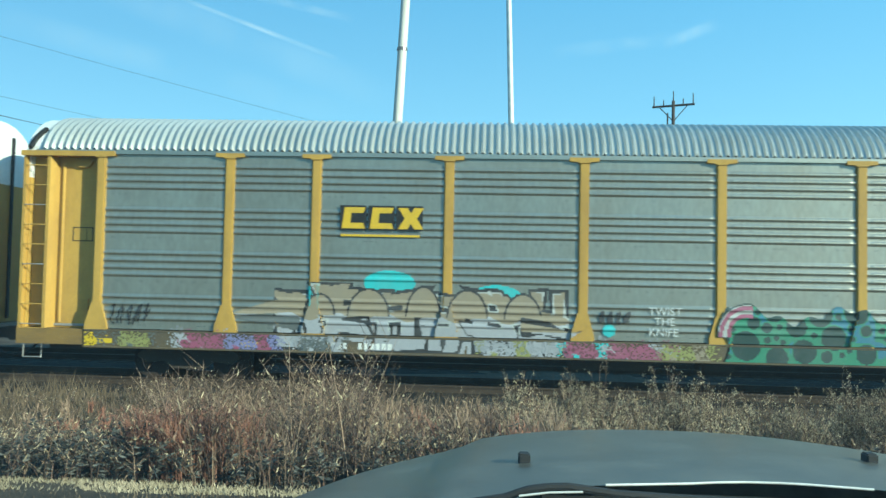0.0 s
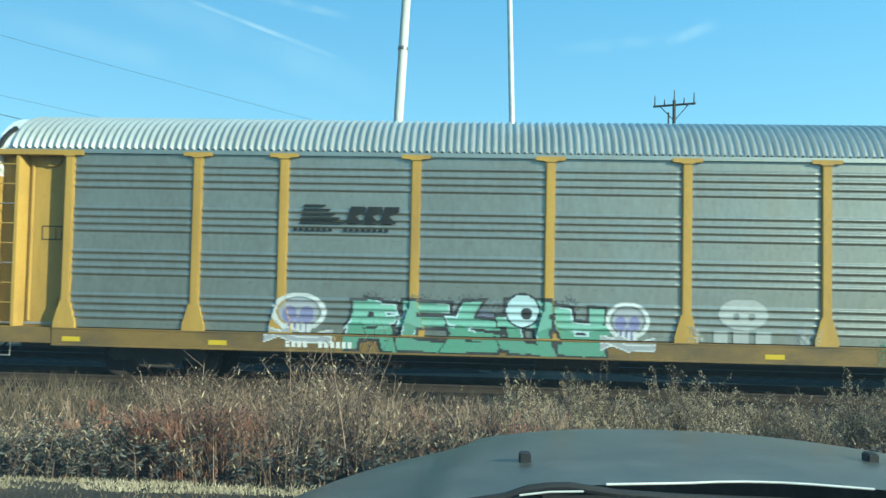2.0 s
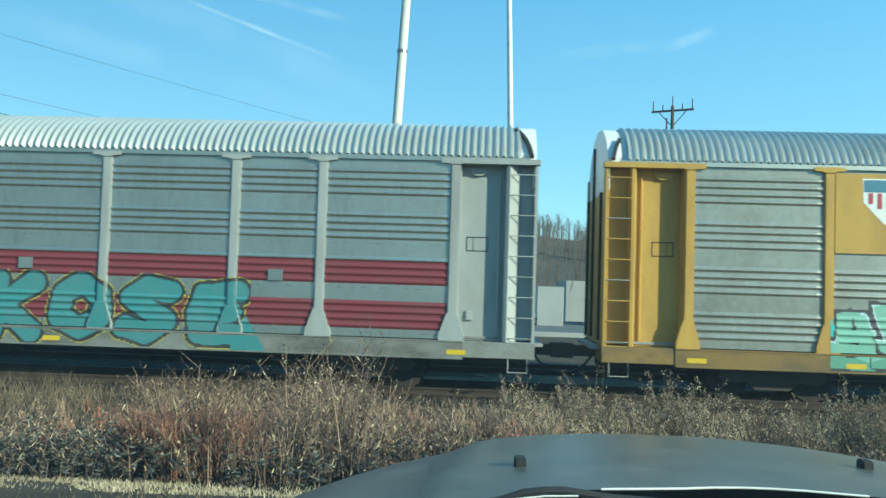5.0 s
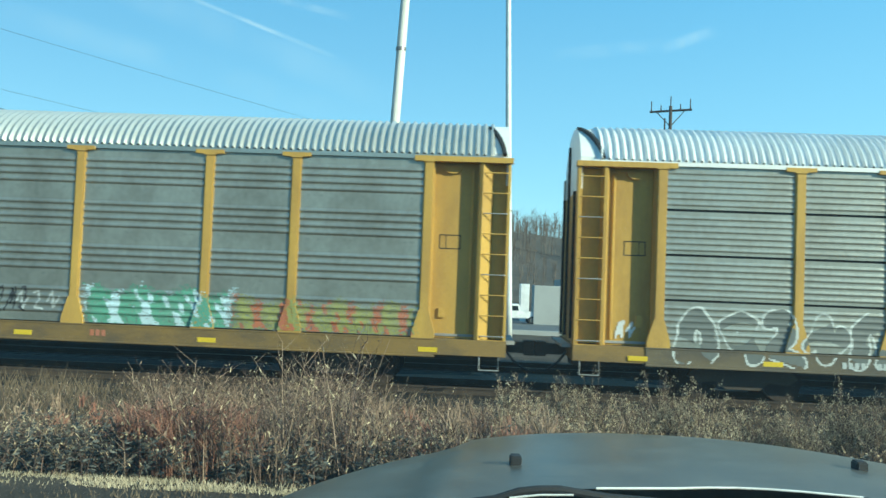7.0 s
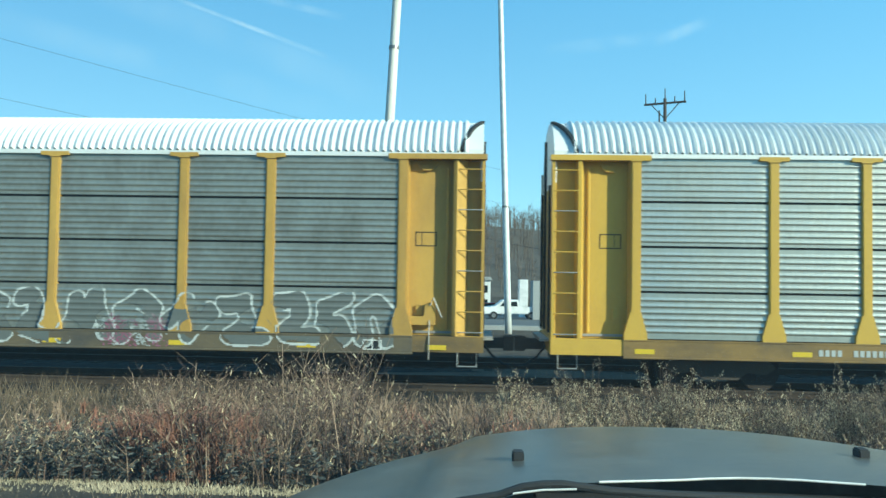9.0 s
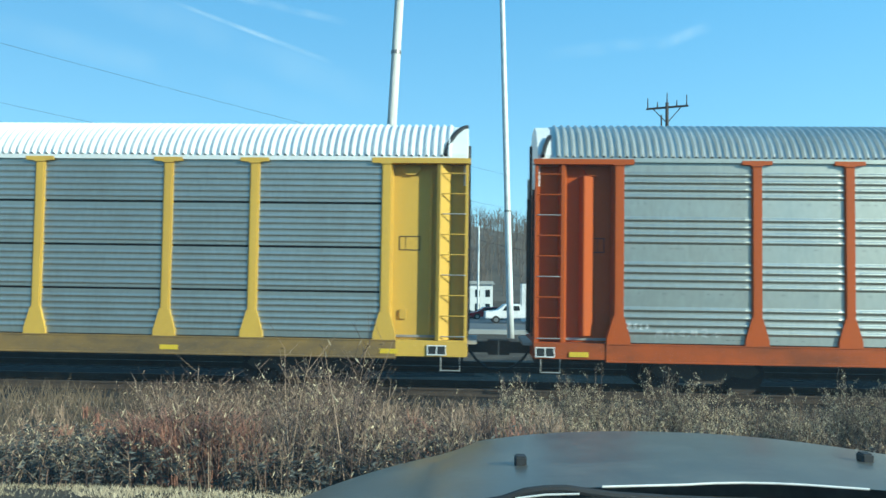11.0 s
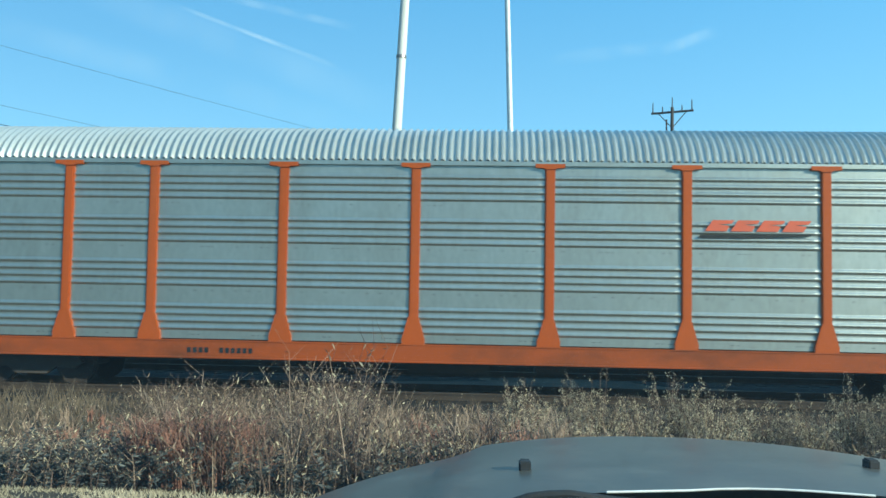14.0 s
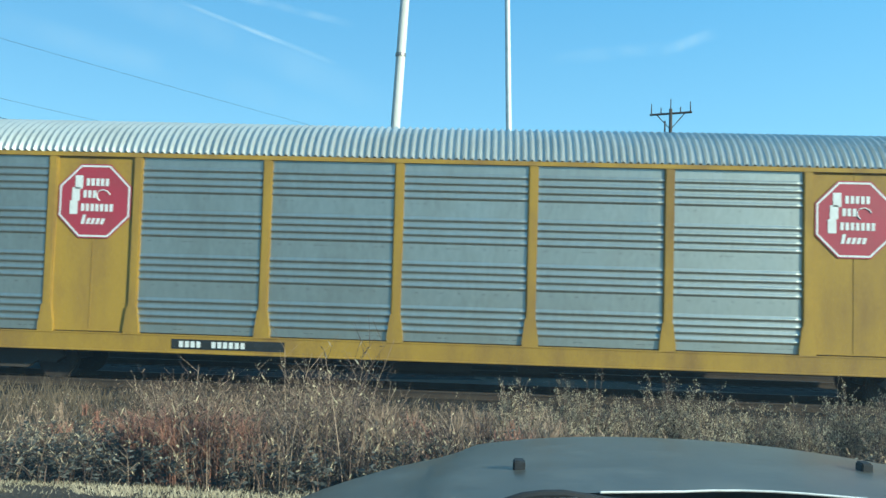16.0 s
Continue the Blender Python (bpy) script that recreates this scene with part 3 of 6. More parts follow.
# ---- the parked car that the camera looks out of: bonnet, cowl, wiper ----
HOODPAINT = material("grey_green_paint", (0.092, 0.086, 0.072), 0.32, 0.05, dirt=(0.18, 0.165, 0.135), dirt_scale=7, dirt_amount=0.8, grain=0.2, bump=0.02, spec=0.26)
BLACKPLASTIC = material("black_plastic", (0.022, 0.022, 0.024), 0.8)


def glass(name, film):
    """Clear pane under a thin scattering film, a veil of haze that lifts dark tones."""
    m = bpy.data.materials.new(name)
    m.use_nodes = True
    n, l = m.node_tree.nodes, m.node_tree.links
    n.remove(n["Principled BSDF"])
    clear, veil, mx = n.new("ShaderNodeBsdfTransparent"), n.new("ShaderNodeBsdfTranslucent"), n.new("ShaderNodeMixShader")
    veil.inputs["Color"].default_value = (0.8, 0.76, 0.7, 1)
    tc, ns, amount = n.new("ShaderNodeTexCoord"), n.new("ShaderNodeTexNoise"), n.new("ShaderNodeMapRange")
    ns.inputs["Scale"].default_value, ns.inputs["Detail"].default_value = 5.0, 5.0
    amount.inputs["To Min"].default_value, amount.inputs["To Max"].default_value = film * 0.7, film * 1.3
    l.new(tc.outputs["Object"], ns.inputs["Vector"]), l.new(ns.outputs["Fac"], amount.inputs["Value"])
    l.new(amount.outputs["Result"], mx.inputs[0]), l.new(clear.outputs[0], mx.inputs[1]), l.new(veil.outputs[0], mx.inputs[2])
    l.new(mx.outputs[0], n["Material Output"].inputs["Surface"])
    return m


# film strength sets how far the haze lifts the dark tones
SCREENGLASS = glass("veiled_windscreen_glass", 0.03)
CLEARGLASS = glass("window_glass", 0.02)


def make_car():
    car = tagged(new("parked_car"), "grey-green car bonnet with black wiper and washer jets", "car")
    car.location = (EYE[0], EYE[1], EYE[2])
    # bonnet: plan outline half width by distance ahead of the eye, centred at x = 0.55
    rows = 26
    cols = 41
    verts, faces = [], []
    for i in range(rows):
        v = i / (rows - 1)
        for j in range(cols):
            s = -1 + 2 * j / (cols - 1)
            front = 1.42 + 0.72 * max(0.0, 1 - abs(s) ** 2.1) ** 0.62
            x = 0.45 + 0.9 * s
            back = float(np.interp(x, (0.1, 0.2, 0.336, 0.436, 0.538, 0.635, 0.85), (1.30, 1.305, 1.328, 1.345, 1.342, 1.334, 1.30))) - 0.25 * min(1.0, max(0.0, -s - 0.36) / 0.3)
            y = back + (front - back) * v
            drop = 0.012 + 0.07 * abs(s) ** 2.5 + 0.06 * v * v + 0.45 * max(0.0, v - 0.93) ** 1.2
            fold = min(1.0, max(0.0, (x + 0.05 + 0.1 * (1.8 - y)) / -0.06 + 0.5))    # crease along the near flank
            drop += 0.016 * fold * fold * (3 - 2 * fold)
            verts.append((x, y, -0.312 - drop))
    # nose below the crest
    for j in range(cols):
        x, y, z = verts[(rows - 1) * cols + j]
        verts.append((x, y + 0.05, z - 0.12))
    for j in range(cols):
        x, y, z = verts[(rows - 1) * cols + j]
        verts.append((x, y + 0.02, -1.3))
    for i in range(rows + 1):
        for j in range(cols - 1):
            a = i * cols + j
            faces.append((a, a + 1, a + cols + 1, a + cols))
    me = bpy.data.meshes.new("bonnet")
    me.from_pydata(verts, [], faces)
    me.materials.append(HOODPAINT)
    me.shade_smooth()
    put("bonnet", me, car)
    for x, y in ((0.079, 1.5), (0.755, 1.6)):
        bm = bmesh.new()
        box(bm, x - 0.011, x + 0.011, y - 0.015, y + 0.015, -0.352, -0.32)
        bmesh.ops.bevel(bm, geom=bm.edges[:], offset=0.003, segments=2, affect="EDGES")
        part("washer_jet", bm, BLACKPLASTIC, car)
    bm = bmesh.new()
    box(bm, 0.02, 1.3, 0.95, 1.285, -0.42, -0.35)
    box(bm, 0.1, 0.9, 1.28, 1.37, -0.42, -0.353)
    part("cowl", bm, BLACKPLASTIC, car)
    # white tube put in as the sun highlight along the rear edge
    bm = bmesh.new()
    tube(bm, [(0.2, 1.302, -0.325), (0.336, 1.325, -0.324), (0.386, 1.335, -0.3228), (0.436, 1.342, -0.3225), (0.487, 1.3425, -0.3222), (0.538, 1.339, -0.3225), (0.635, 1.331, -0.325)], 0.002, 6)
    part("edge_strip", bm, WHITE_PAINT, car, "white bead standing in for the sun glint on the bonnet edge")
    bm = bmesh.new()
    tube(bm, [(-0.05, 1.2, -0.34), (-0.02, 1.2, -0.333), (0.035, 1.2, -0.323), (0.07, 1.2, -0.31), (0.1, 1.2, -0.3055), (0.13, 1.2, -0.304), (0.16, 1.2, -0.3075), (0.2, 1.2, -0.312), (0.28, 1.2, -0.315), (0.62, 1.2, -0.322)], 0.0062, 8)
    wiper = part("wiper", bm, BLACKPLASTIC, car)
    # glint on the blade, drawn as a thin white bar
    bm = bmesh.new()
    tube(bm, [(0.056, 1.19, -0.3175), (0.1, 1.19, -0.311), (0.15, 1.19, -0.3085)], 0.0016, 6)
    part("blade_edge", bm, WHITE_PAINT, wiper, "thin white bar painted as the glint on the wiper blade")
    # body behind the bonnet, roof and glass over the seats, wheels on the ground
    def side_shape(name, outline, x0, x1, mat, label="", bevel=0.0):
        bm = bmesh.new()
        p = [bm.verts.new((x0, y, z)) for y, z in outline]
        q = [bm.verts.new((x1, y, z)) for y, z in outline]
        bm.faces.new(p), bm.faces.new(q[::-1])
        for i in range(len(p)):
            j = (i + 1) % len(p)
            bm.faces.new((p[i], q[i], q[j], p[j]))
        if bevel:
            bmesh.ops.bevel(bm, geom=bm.edges[:], offset=bevel, segments=3, affect="EDGES")
        return part(name, bm, mat, car, label)
    side_shape("body", [(-2.62, -1.3), (-2.7, -0.75), (-2.55, -0.47), (-0.2, -0.45), (1.0, -0.45), (1.02, -1.3), (0.7, -1.4), (-1.2, -1.4), (-2.0, -1.4)], -0.7, 1.4, HOODPAINT, bevel=0.05)
    side_shape("roof_panel", [(0.05, 0.25), (-0.2, 0.29), (-1.6, 0.28), (-2.2, 0.2), (-2.2, 0.17), (-1.6, 0.24), (-0.2, 0.25), (0.05, 0.21)], -0.62, 1.3, HOODPAINT)
    for x in (-0.68, 1.32):
        side_shape("front_pillar", [(1.1, -0.42), (1.06, -0.45), (0.02, 0.21), (0.06, 0.24)], x, x + 0.05, HOODPAINT)
        side_shape("centre_pillar", [(-0.55, -0.46), (-0.7, -0.46), (-0.62, 0.25), (-0.5, 0.25)], x, x + 0.06, HOODPAINT)
        side_shape("rear_pillar", [(-2.45, -0.48), (-2.62, -0.48), (-2.25, 0.2), (-1.98, 0.24)], x, x + 0.06, HOODPAINT)
        side_shape("door_window", [(-0.5, -0.44), (1.0, -0.44), (0.06, 0.2), (-0.45, 0.23)], x + 0.02, x + 0.025, CLEARGLASS, "clear front door window").visible_shadow = False
        side_shape("side_window", [(-0.7, -0.46), (-2.45, -0.46), (-2.0, 0.23), (-0.62, 0.25)], x + 0.02, x + 0.03, BLACKPLASTIC, "dark tinted side window")
        side_shape("mirror", [(0.25, -0.38), (0.12, -0.38), (0.12, -0.24), (0.22, -0.24)], x - 0.3 if x < 0 else x + 0.12, x - 0.12 if x < 0 else x + 0.3, BLACKPLASTIC, bevel=0.02)
    # windscreen with a thin scattering film, added as haze to lift dark tones
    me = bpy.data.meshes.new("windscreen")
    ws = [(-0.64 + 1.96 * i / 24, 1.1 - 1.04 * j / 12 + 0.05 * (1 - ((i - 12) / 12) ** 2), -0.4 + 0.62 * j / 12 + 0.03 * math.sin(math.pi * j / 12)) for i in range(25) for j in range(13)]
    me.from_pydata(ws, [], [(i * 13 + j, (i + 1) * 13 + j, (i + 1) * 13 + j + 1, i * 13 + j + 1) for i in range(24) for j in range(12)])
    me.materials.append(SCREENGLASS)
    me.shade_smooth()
    put("windscreen", me, car, label="clear windscreen with a thin film added as veiling haze").visible_shadow = False
    side_shape("rear_window", [(-2.5, -0.46), (-2.53, -0.46), (-2.22, 0.2), (-2.18, 0.2)], -0.6, 1.3, BLACKPLASTIC, "dark rear window")
    side_shape("dashboard", [(1.0, -0.44), (0.45, -0.46), (0.42, -0.62), (1.0, -0.62)], -0.6, 1.3, BLACKPLASTIC, bevel=0.02)
    for x in (-0.25, 0.65):
        side_shape("seat", [(-0.15, -0.9), (-0.2, -0.72), (-0.62, -0.7), (-0.78, -0.1), (-0.9, -0.1), (-0.8, -0.9)], x, x + 0.5, BLACKPLASTIC, bevel=0.04)
    for x in (-0.6, 1.28):
        for y in (1.15, -1.75):
            bm = bmesh.new()
            tube(bm, [(x - 0.1, y, -1.36), (x + 0.1, y, -1.36)], 0.33, 24)
            wheel = part("wheel", bm, RUBBER, car)
            bm = bmesh.new()
            tube(bm, [(x - 0.105, y, -1.36), (x + 0.105, y, -1.36)], 0.2, 16)
            part("rim", bm, STEEL, wheel)


make_car()


# ---- weeds and grass on the slope ----
STEM = material("dry_stem", (0.075, 0.045, 0.033), 0.9, dirt=(0.13, 0.08, 0.055), dirt_scale=3, grain=0.3, island=0.75)
SEED = material("pale_seed_head", (0.4, 0.325, 0.21), 0.95, dirt=(0.21, 0.155, 0.1), dirt_scale=4, grain=0.3, island=0.45)
DARKLEAF = material("dark_shrub_leaf", (0.06, 0.06, 0.052), 0.7, dirt=(0.1, 0.098, 0.085), dirt_scale=2, grain=0.3, island=0.5)
VERGE = material("bleached_grass", (0.38, 0.32, 0.22), 0.95, dirt=(0.19, 0.165, 0.1), dirt_scale=1.5, dirt_amount=0.8, grain=0.3, island=0.4)
RUSSET = material("russet_blade", (0.23, 0.1, 0.066), 0.9, dirt=(0.28, 0.16, 0.11), dirt_scale=3, island=0.4)
PALESTEM = material("bleached_stem", (0.25, 0.172, 0.118), 0.9, dirt=(0.11, 0.07, 0.048), dirt_scale=3, grain=0.3, island=0.4)
LEAF = material("grey_brown_leaf", (0.05, 0.035, 0.025), 0.9, dirt=(0.09, 0.062, 0.043), dirt_scale=2, grain=0.3, island=0.4)
STRAW = material("straw_grass", (0.13, 0.095, 0.06), 0.95, dirt=(0.04, 0.028, 0.02), dirt_scale=0.8, dirt_amount=0.9, grain=0.3, island=0.4)


class Growth:
    """Gathers many thin stems and small clumps into one mesh."""
    def __init__(self):
        self.v, self.f, self.m = [], [], []

    def stick(self, pts, r0, r1, mat):
        base = len(self.v)
        n = len(pts)
        for i, p in enumerate(pts):
            r = r0 + (r1 - r0) * i / (n - 1)
            for k in range(3):
                a = k * 2.0944 + 0.3
                self.v.append((p[0] + r * math.cos(a), p[1] + r * math.sin(a), p[2]))
        for i in range(n - 1):
            for k in range(3):
                a, b = base + i * 3 + k, base + i * 3 + (k + 1) % 3
                self.f.append((a, b, b + 3, a + 3))
                self.m.append(mat)

    def clump(self, p, s, mat, rng):
        base = len(self.v)
        a = rng.random() * 6.28
        for k in range(3):
            self.v.append((p[0] + s * math.cos(a + k * 2.1), p[1] + s * math.sin(a + k * 2.1), p[2] + s * (rng.random() - 0.6)))
        self.v.append((p[0], p[1], p[2] + s * 1.3))
        for f in ((0, 1, 3), (1, 2, 3), (2, 0, 3), (0, 2, 1)):
            self.f.append(tuple(base + i for i in f))
            self.m.append(mat)

    def leaf(self, p, d, w, mat):
        base = len(self.v)
        s = Vector((-d[1], d[0], 0.2)).normalized() * w
        q = (p[0] + d[0], p[1] + d[1], p[2] + d[2])
        mid = ((p[0] + q[0]) / 2, (p[1] + q[1]) / 2, (p[2] + q[2]) / 2)
        self.v += [tuple(p), (mid[0] + s.x, mid[1] + s.y, mid[2] + s.z), q, (mid[0] - s.x, mid[1] - s.y, mid[2] - s.z)]
        self.f.append((base, base + 1, base + 2, base + 3))
        self.m.append(mat)

    def finish(self, name, mats, label, category):
        me = bpy.data.meshes.new(name)
        me.from_pydata(self.v, [], self.f)
        for m in mats:
            me.materials.append(m)
        me.polygons.foreach_set("material_index", self.m)
        return tagged(new(name, me), label, category, kind="stuff")


def stem(g, rng, x, y, h, seed_amount, leafy, spread, seed_size=1.0, leaf_size=1.0):
    z = ground_z(x, y) - 0.03
    lean = rng.random() * 6.28
    k = spread * (0.3 + 1.8 * rng.random() ** 2) * (0.5 + h)
    bend = 0.25 * (rng.random() - 0.5) * h
    pale = 3 if rng.random() < 0.3 else 0
    pts = []
    for i in range(4):
        t = i / 3
        pts.append((x + math.cos(lean) * k * t * (0.4 + 0.6 * t) + bend * t * (1 - t), y + math.sin(lean) * k * t * t, z + h * t * (1 - 0.12 * t)))
    g.stick(pts, 0.0055, 0.0018, pale)
    # curled dry leaves, most of them bleached, thicker towards the top
    for _ in range(int(3 + rng.random() * 6)):
        t = 0.3 + 0.7 * rng.random() ** 0.7
        i = min(2, int(t * 3))
        u = t * 3 - i
        p = [pts[i][c] + (pts[i + 1][c] - pts[i][c]) * u for c in range(3)]
        a, ln = rng.random() * 6.28, 0.035 + 0.055 * rng.random()
        fall = rng.choice((-1.0, -0.6, 0.2, 0.7, 0.9))
        tone = rng.random()
        g.leaf(p, (math.cos(a) * ln * 0.6, math.sin(a) * ln * 0.6, ln * fall), 0.006 + 0.008 * rng.random(), 1 if tone < 0.14 + 0.3 * min(1.0, seed_amount) else 3 if tone < 0.55 else 2)
    for _ in range(int(4 + rng.random() * 4)):
        t = 0.12 + 0.88 * rng.random()
        i = min(2, int(t * 3))
        u = t * 3 - i
        p = [pts[i][c] + (pts[i + 1][c] - pts[i][c]) * u for c in range(3)]
        a = rng.random() * 6.28
        ln = (0.1 + 0.2 * rng.random()) * (0.25 + h * 0.75)
        rise = 0.3 + 0.6 * rng.random()
        q = (p[0] + math.cos(a) * ln * 0.8, p[1] + math.sin(a) * ln * 0.8, p[2] + ln * rise)
        g.stick([p, q], 0.003, 0.0012, pale)
        n = int(seed_amount * 1.3 * (0.4 + 1.1 * rng.random()) * (0.4 + t))
        for _ in range(n):
            w = 0.3 + 0.7 * rng.random()
            c, ln = 6.28 * rng.random(), (0.012 + 0.02 * rng.random()) * seed_size
            at_ = (p[0] + (q[0] - p[0]) * w + (rng.random() - 0.5) * 0.04, p[1] + (q[1] - p[1]) * w + (rng.random() - 0.5) * 0.04, p[2] + (q[2] - p[2]) * w + 0.03 * (rng.random() - 0.5))
            g.leaf(at_, (math.cos(c) * ln * 0.7, math.sin(c) * ln * 0.7, ln * (1.6 * rng.random() - 0.6)), 0.0045 + 0.005 * rng.random(), 1)
        for _ in range(1 if leaf_size == 1.0 else 3):
            if rng.random() < leafy:
                b = a + 6.28 * rng.random()
                g.leaf(p, (math.cos(b) * 0.055 * leaf_size, math.sin(b) * 0.055 * leaf_size, -0.035 + 0.07 * rng.random()), 0.005 * leaf_size ** 2, 2)


def bush(g, rng, x, y, h, r):
    """Many fine branches from one foot, each ending in a loose plume."""
    for _ in range(int(44 + 170 * r)):
        a, out = rng.random() * 6.28, r * (0.25 + 1.1 * rng.random() ** 0.7)
        top = h * (0.6 + 0.5 * rng.random()) * (1.15 - 0.45 * out / (1.35 * r))
        x0, y0 = x + (rng.random() - 0.5) * r * 0.6, y + (rng.random() - 0.5) * r * 0.6
        z0 = ground_z(x0, y0) - 0.02
        pts = [(x0 + math.cos(a) * out * t ** 1.5, y0 + math.sin(a) * out * t ** 1.5, z0 + top * t * (1.15 - 0.15 * t)) for t in (0, 0.35, 0.7, 1.0)]
        g.stick(pts, 0.0045, 0.0015, 3 if rng.random() < 0.35 else 0)
        fluffy = 0.3 + 0.9 * rng.random()
        for _ in range(int(4 + rng.random() * 4)):
            t = 0.45 + 0.55 * rng.random()
            p = [pts[2][c] + (pts[3][c] - pts[2][c]) * (t - 0.7) / 0.3 if t > 0.7 else pts[1][c] + (pts[2][c] - pts[1][c]) * (t - 0.35) / 0.35 for c in range(3)]
            b, ln = a + 2.6 * (rng.random() - 0.5), 0.05 + 0.1 * rng.random()
            q = (p[0] + math.cos(b) * ln * 0.7, p[1] + math.sin(b) * ln * 0.7, p[2] + ln * 0.75)
            g.stick([p, q], 0.0022, 0.001, 3)
            for _ in range(int(fluffy * 12 * (0.4 + rng.random()))):
                w = 0.25 + 0.8 * rng.random()
                s = 0.035
                spot = tuple(p[c] + (q[c] - p[c]) * w + (rng.random() - 0.5) * s * 1.4 for c in range(3))
                tone = 1 if rng.random() < 0.72 else 2
                if rng.random() < 0.35:
                    g.clump(spot, 0.004 + 0.007 * rng.random(), tone, rng)
                else:
                    e, ln = 6.28 * rng.random(), 0.014 + 0.022 * rng.random()
                    g.leaf(spot, (math.cos(e) * ln * 0.7, math.sin(e) * ln * 0.7, ln * (1.7 * rng.random() - 0.5)), 0.005 + 0.006 * rng.random(), tone)


def weeds():
    rng = random.Random(11)
    tall, pale, low = Growth(), Growth(), Growth()
    cx, cy = EYE[0], EYE[1]
    for _ in range(8600):
        y = -9.9 + 8.4 * rng.random() ** 1.1
        d = y - cy
        side = -0.66 + 1.26 * rng.random()
        x = cx + side * d
        patch = noise.noise((x * 0.5, y * 0.6, 5))
        tuft = noise.noise((x * 1.7, y * 1.9, 8))
        if side < -0.43 + 0.05 * patch:
            if y < -8.2 and tuft > -0.25:
                stem(low, rng, x, y, 0.34 + 0.16 * rng.random() + 0.3 * tuft, 1.4 if tuft > 0.1 else 0.5, 0.9, 0.3, 1.4, 1.35)
            elif rng.random() < 0.16:
                stem(low, rng, x, y, 0.18 + 0.2 * rng.random() + 0.15 * tuft, 0.6, 0.6, 0.2)
        elif y < -9.2 and rng.random() < 0.5:
            stem(low, rng, x, y, 0.24 + 0.3 * rng.random() + 0.15 * tuft, 1.2 if tuft > 0.1 else 0.4, 0.9, 0.3, 1.4, 1.35)
        elif side < 0.0 + 0.05 * patch:
            h = 0.6 + 0.36 * rng.random() + 0.3 * patch + 0.34 * tuft
            if y > -6.2:
                h *= 0.75
            if -0.24 < side < -0.15 and rng.random() < 0.3:
                h += 0.4
            if side > -0.12:
                h *= 0.62
            if tuft > -0.3 or rng.random() < 0.3:
                frosted = y < -8.0 and side > -0.24      # a drift of grey-white seed heads near the road
                stem(tall, rng, x, y, max(0.2, h), 1.3 if frosted else 0.15 if patch < 0.1 else 0.5, 0.6, 0.3)
        else:
            h = 0.28 + 0.2 * rng.random() + 0.35 * patch + 0.2 * tuft
            if tuft > 0.22 or rng.random() < 0.1:
                stem(tall, rng, x, y, max(0.15, h), 0.1, 0.6, 0.28)
    # separate bushes with feathery seed heads: how far aside, ahead, height, spread
    for side, d, h, r in ((0.045, 10.0, 1.28, 0.3), (0.085, 9.4, 0.95, 0.34), (0.105, 10.6, 1.22, 0.32), (0.145, 10.2, 1.3, 0.3), (0.15, 8.9, 0.7, 0.34), (0.19, 10.0, 1.08, 0.3),
                          (0.235, 10.8, 1.3, 0.34), (0.28, 10.2, 1.2, 0.36), (0.3, 9.0, 0.75, 0.3), (0.345, 10.6, 1.0, 0.34), (0.395, 10.3, 1.0, 0.34), (0.45, 10.8, 1.25, 0.32), (0.5, 10.2, 1.3, 0.36), (0.55, 10.6, 1.3, 0.36)):
        bush(pale, rng, cx + side * d + 0.1 * (rng.random() - 0.5), cy + d, h, r)
    # dry blades hanging among the stems
    for _ in range(5200):
        y = -9.6 + 6.6 * rng.random() ** 1.2
        x = cx + (-0.62 + 0.86 * rng.random()) * (y - cy)
        if noise.noise((x * 1.1, y * 1.2, 31)) > -0.05:
            z = ground_z(x, y) + (0.12 + 0.5 * rng.random()) * (0.55 if x < -0.43 * (y - cy) else 1.0)
            a, ln = rng.random() * 6.28, 0.07 + 0.13 * rng.random()
            w = 0.35 + 0.3 * rng.random()
            tall.leaf((x, y, z), (math.cos(a) * ln * w, math.sin(a) * ln * w, ln * (1 if rng.random() < 0.6 else -1)), 0.006 + 0.007 * rng.random(), 3)
    # drooping tufts of dead grass
    for _ in range(300):
        y = -9.3 + 6.0 * rng.random() ** 1.2
        x = cx + (-0.6 + 0.72 * rng.random()) * (y - cy)
        tone, size = rng.choice((0, 3, 3, 3, 4)), (0.3 + 0.4 * rng.random()) * (0.7 if x < -0.4 * (y - cy) else 1.0)
        z = ground_z(x, y) + (0.0 if rng.random() < 0.5 else 0.2)
        for _ in range(16):
            b, k, h = rng.random() * 6.28, size * (0.15 + 0.5 * rng.random()), size * (0.7 + 0.5 * rng.random())
            x0, y0 = x + 0.1 * (rng.random() - 0.5), y + 0.1 * (rng.random() - 0.5)
            tall.stick([(x0 + math.cos(b) * k * t * t, y0 + math.sin(b) * k * t * t, z + h * (1.9 * t - 1.15 * t * t)) for t in (0, 0.35, 0.7, 1.0)], 0.006, 0.003, tone)
    # long bare shoots bent over the slope
    for _ in range(70):
        y = -9.4 + 5.0 * rng.random()
        x = cx + (-0.42 + 0.5 * rng.random()) * (y - cy)
        z, a, ln = ground_z(x, y), rng.random() * 6.28, 0.5 + 0.5 * rng.random()
        tall.stick([(x + math.cos(a) * ln * 0.7 * t * t, y + math.sin(a) * ln * 0.5 * t * t, z + ln * (1.35 * t - 0.55 * t * t)) for t in (0, 0.25, 0.5, 0.75, 1.0)], 0.007, 0.002, 3)
    mats = [STEM, SEED, LEAF, PALESTEM, RUSSET]
    tall.finish("dry_weeds", mats, "dense brown dry weed stems on the slope", "weeds")
    pale.finish("seeded_weeds", mats, "pale grey-green weeds with fluffy seed heads", "weeds")
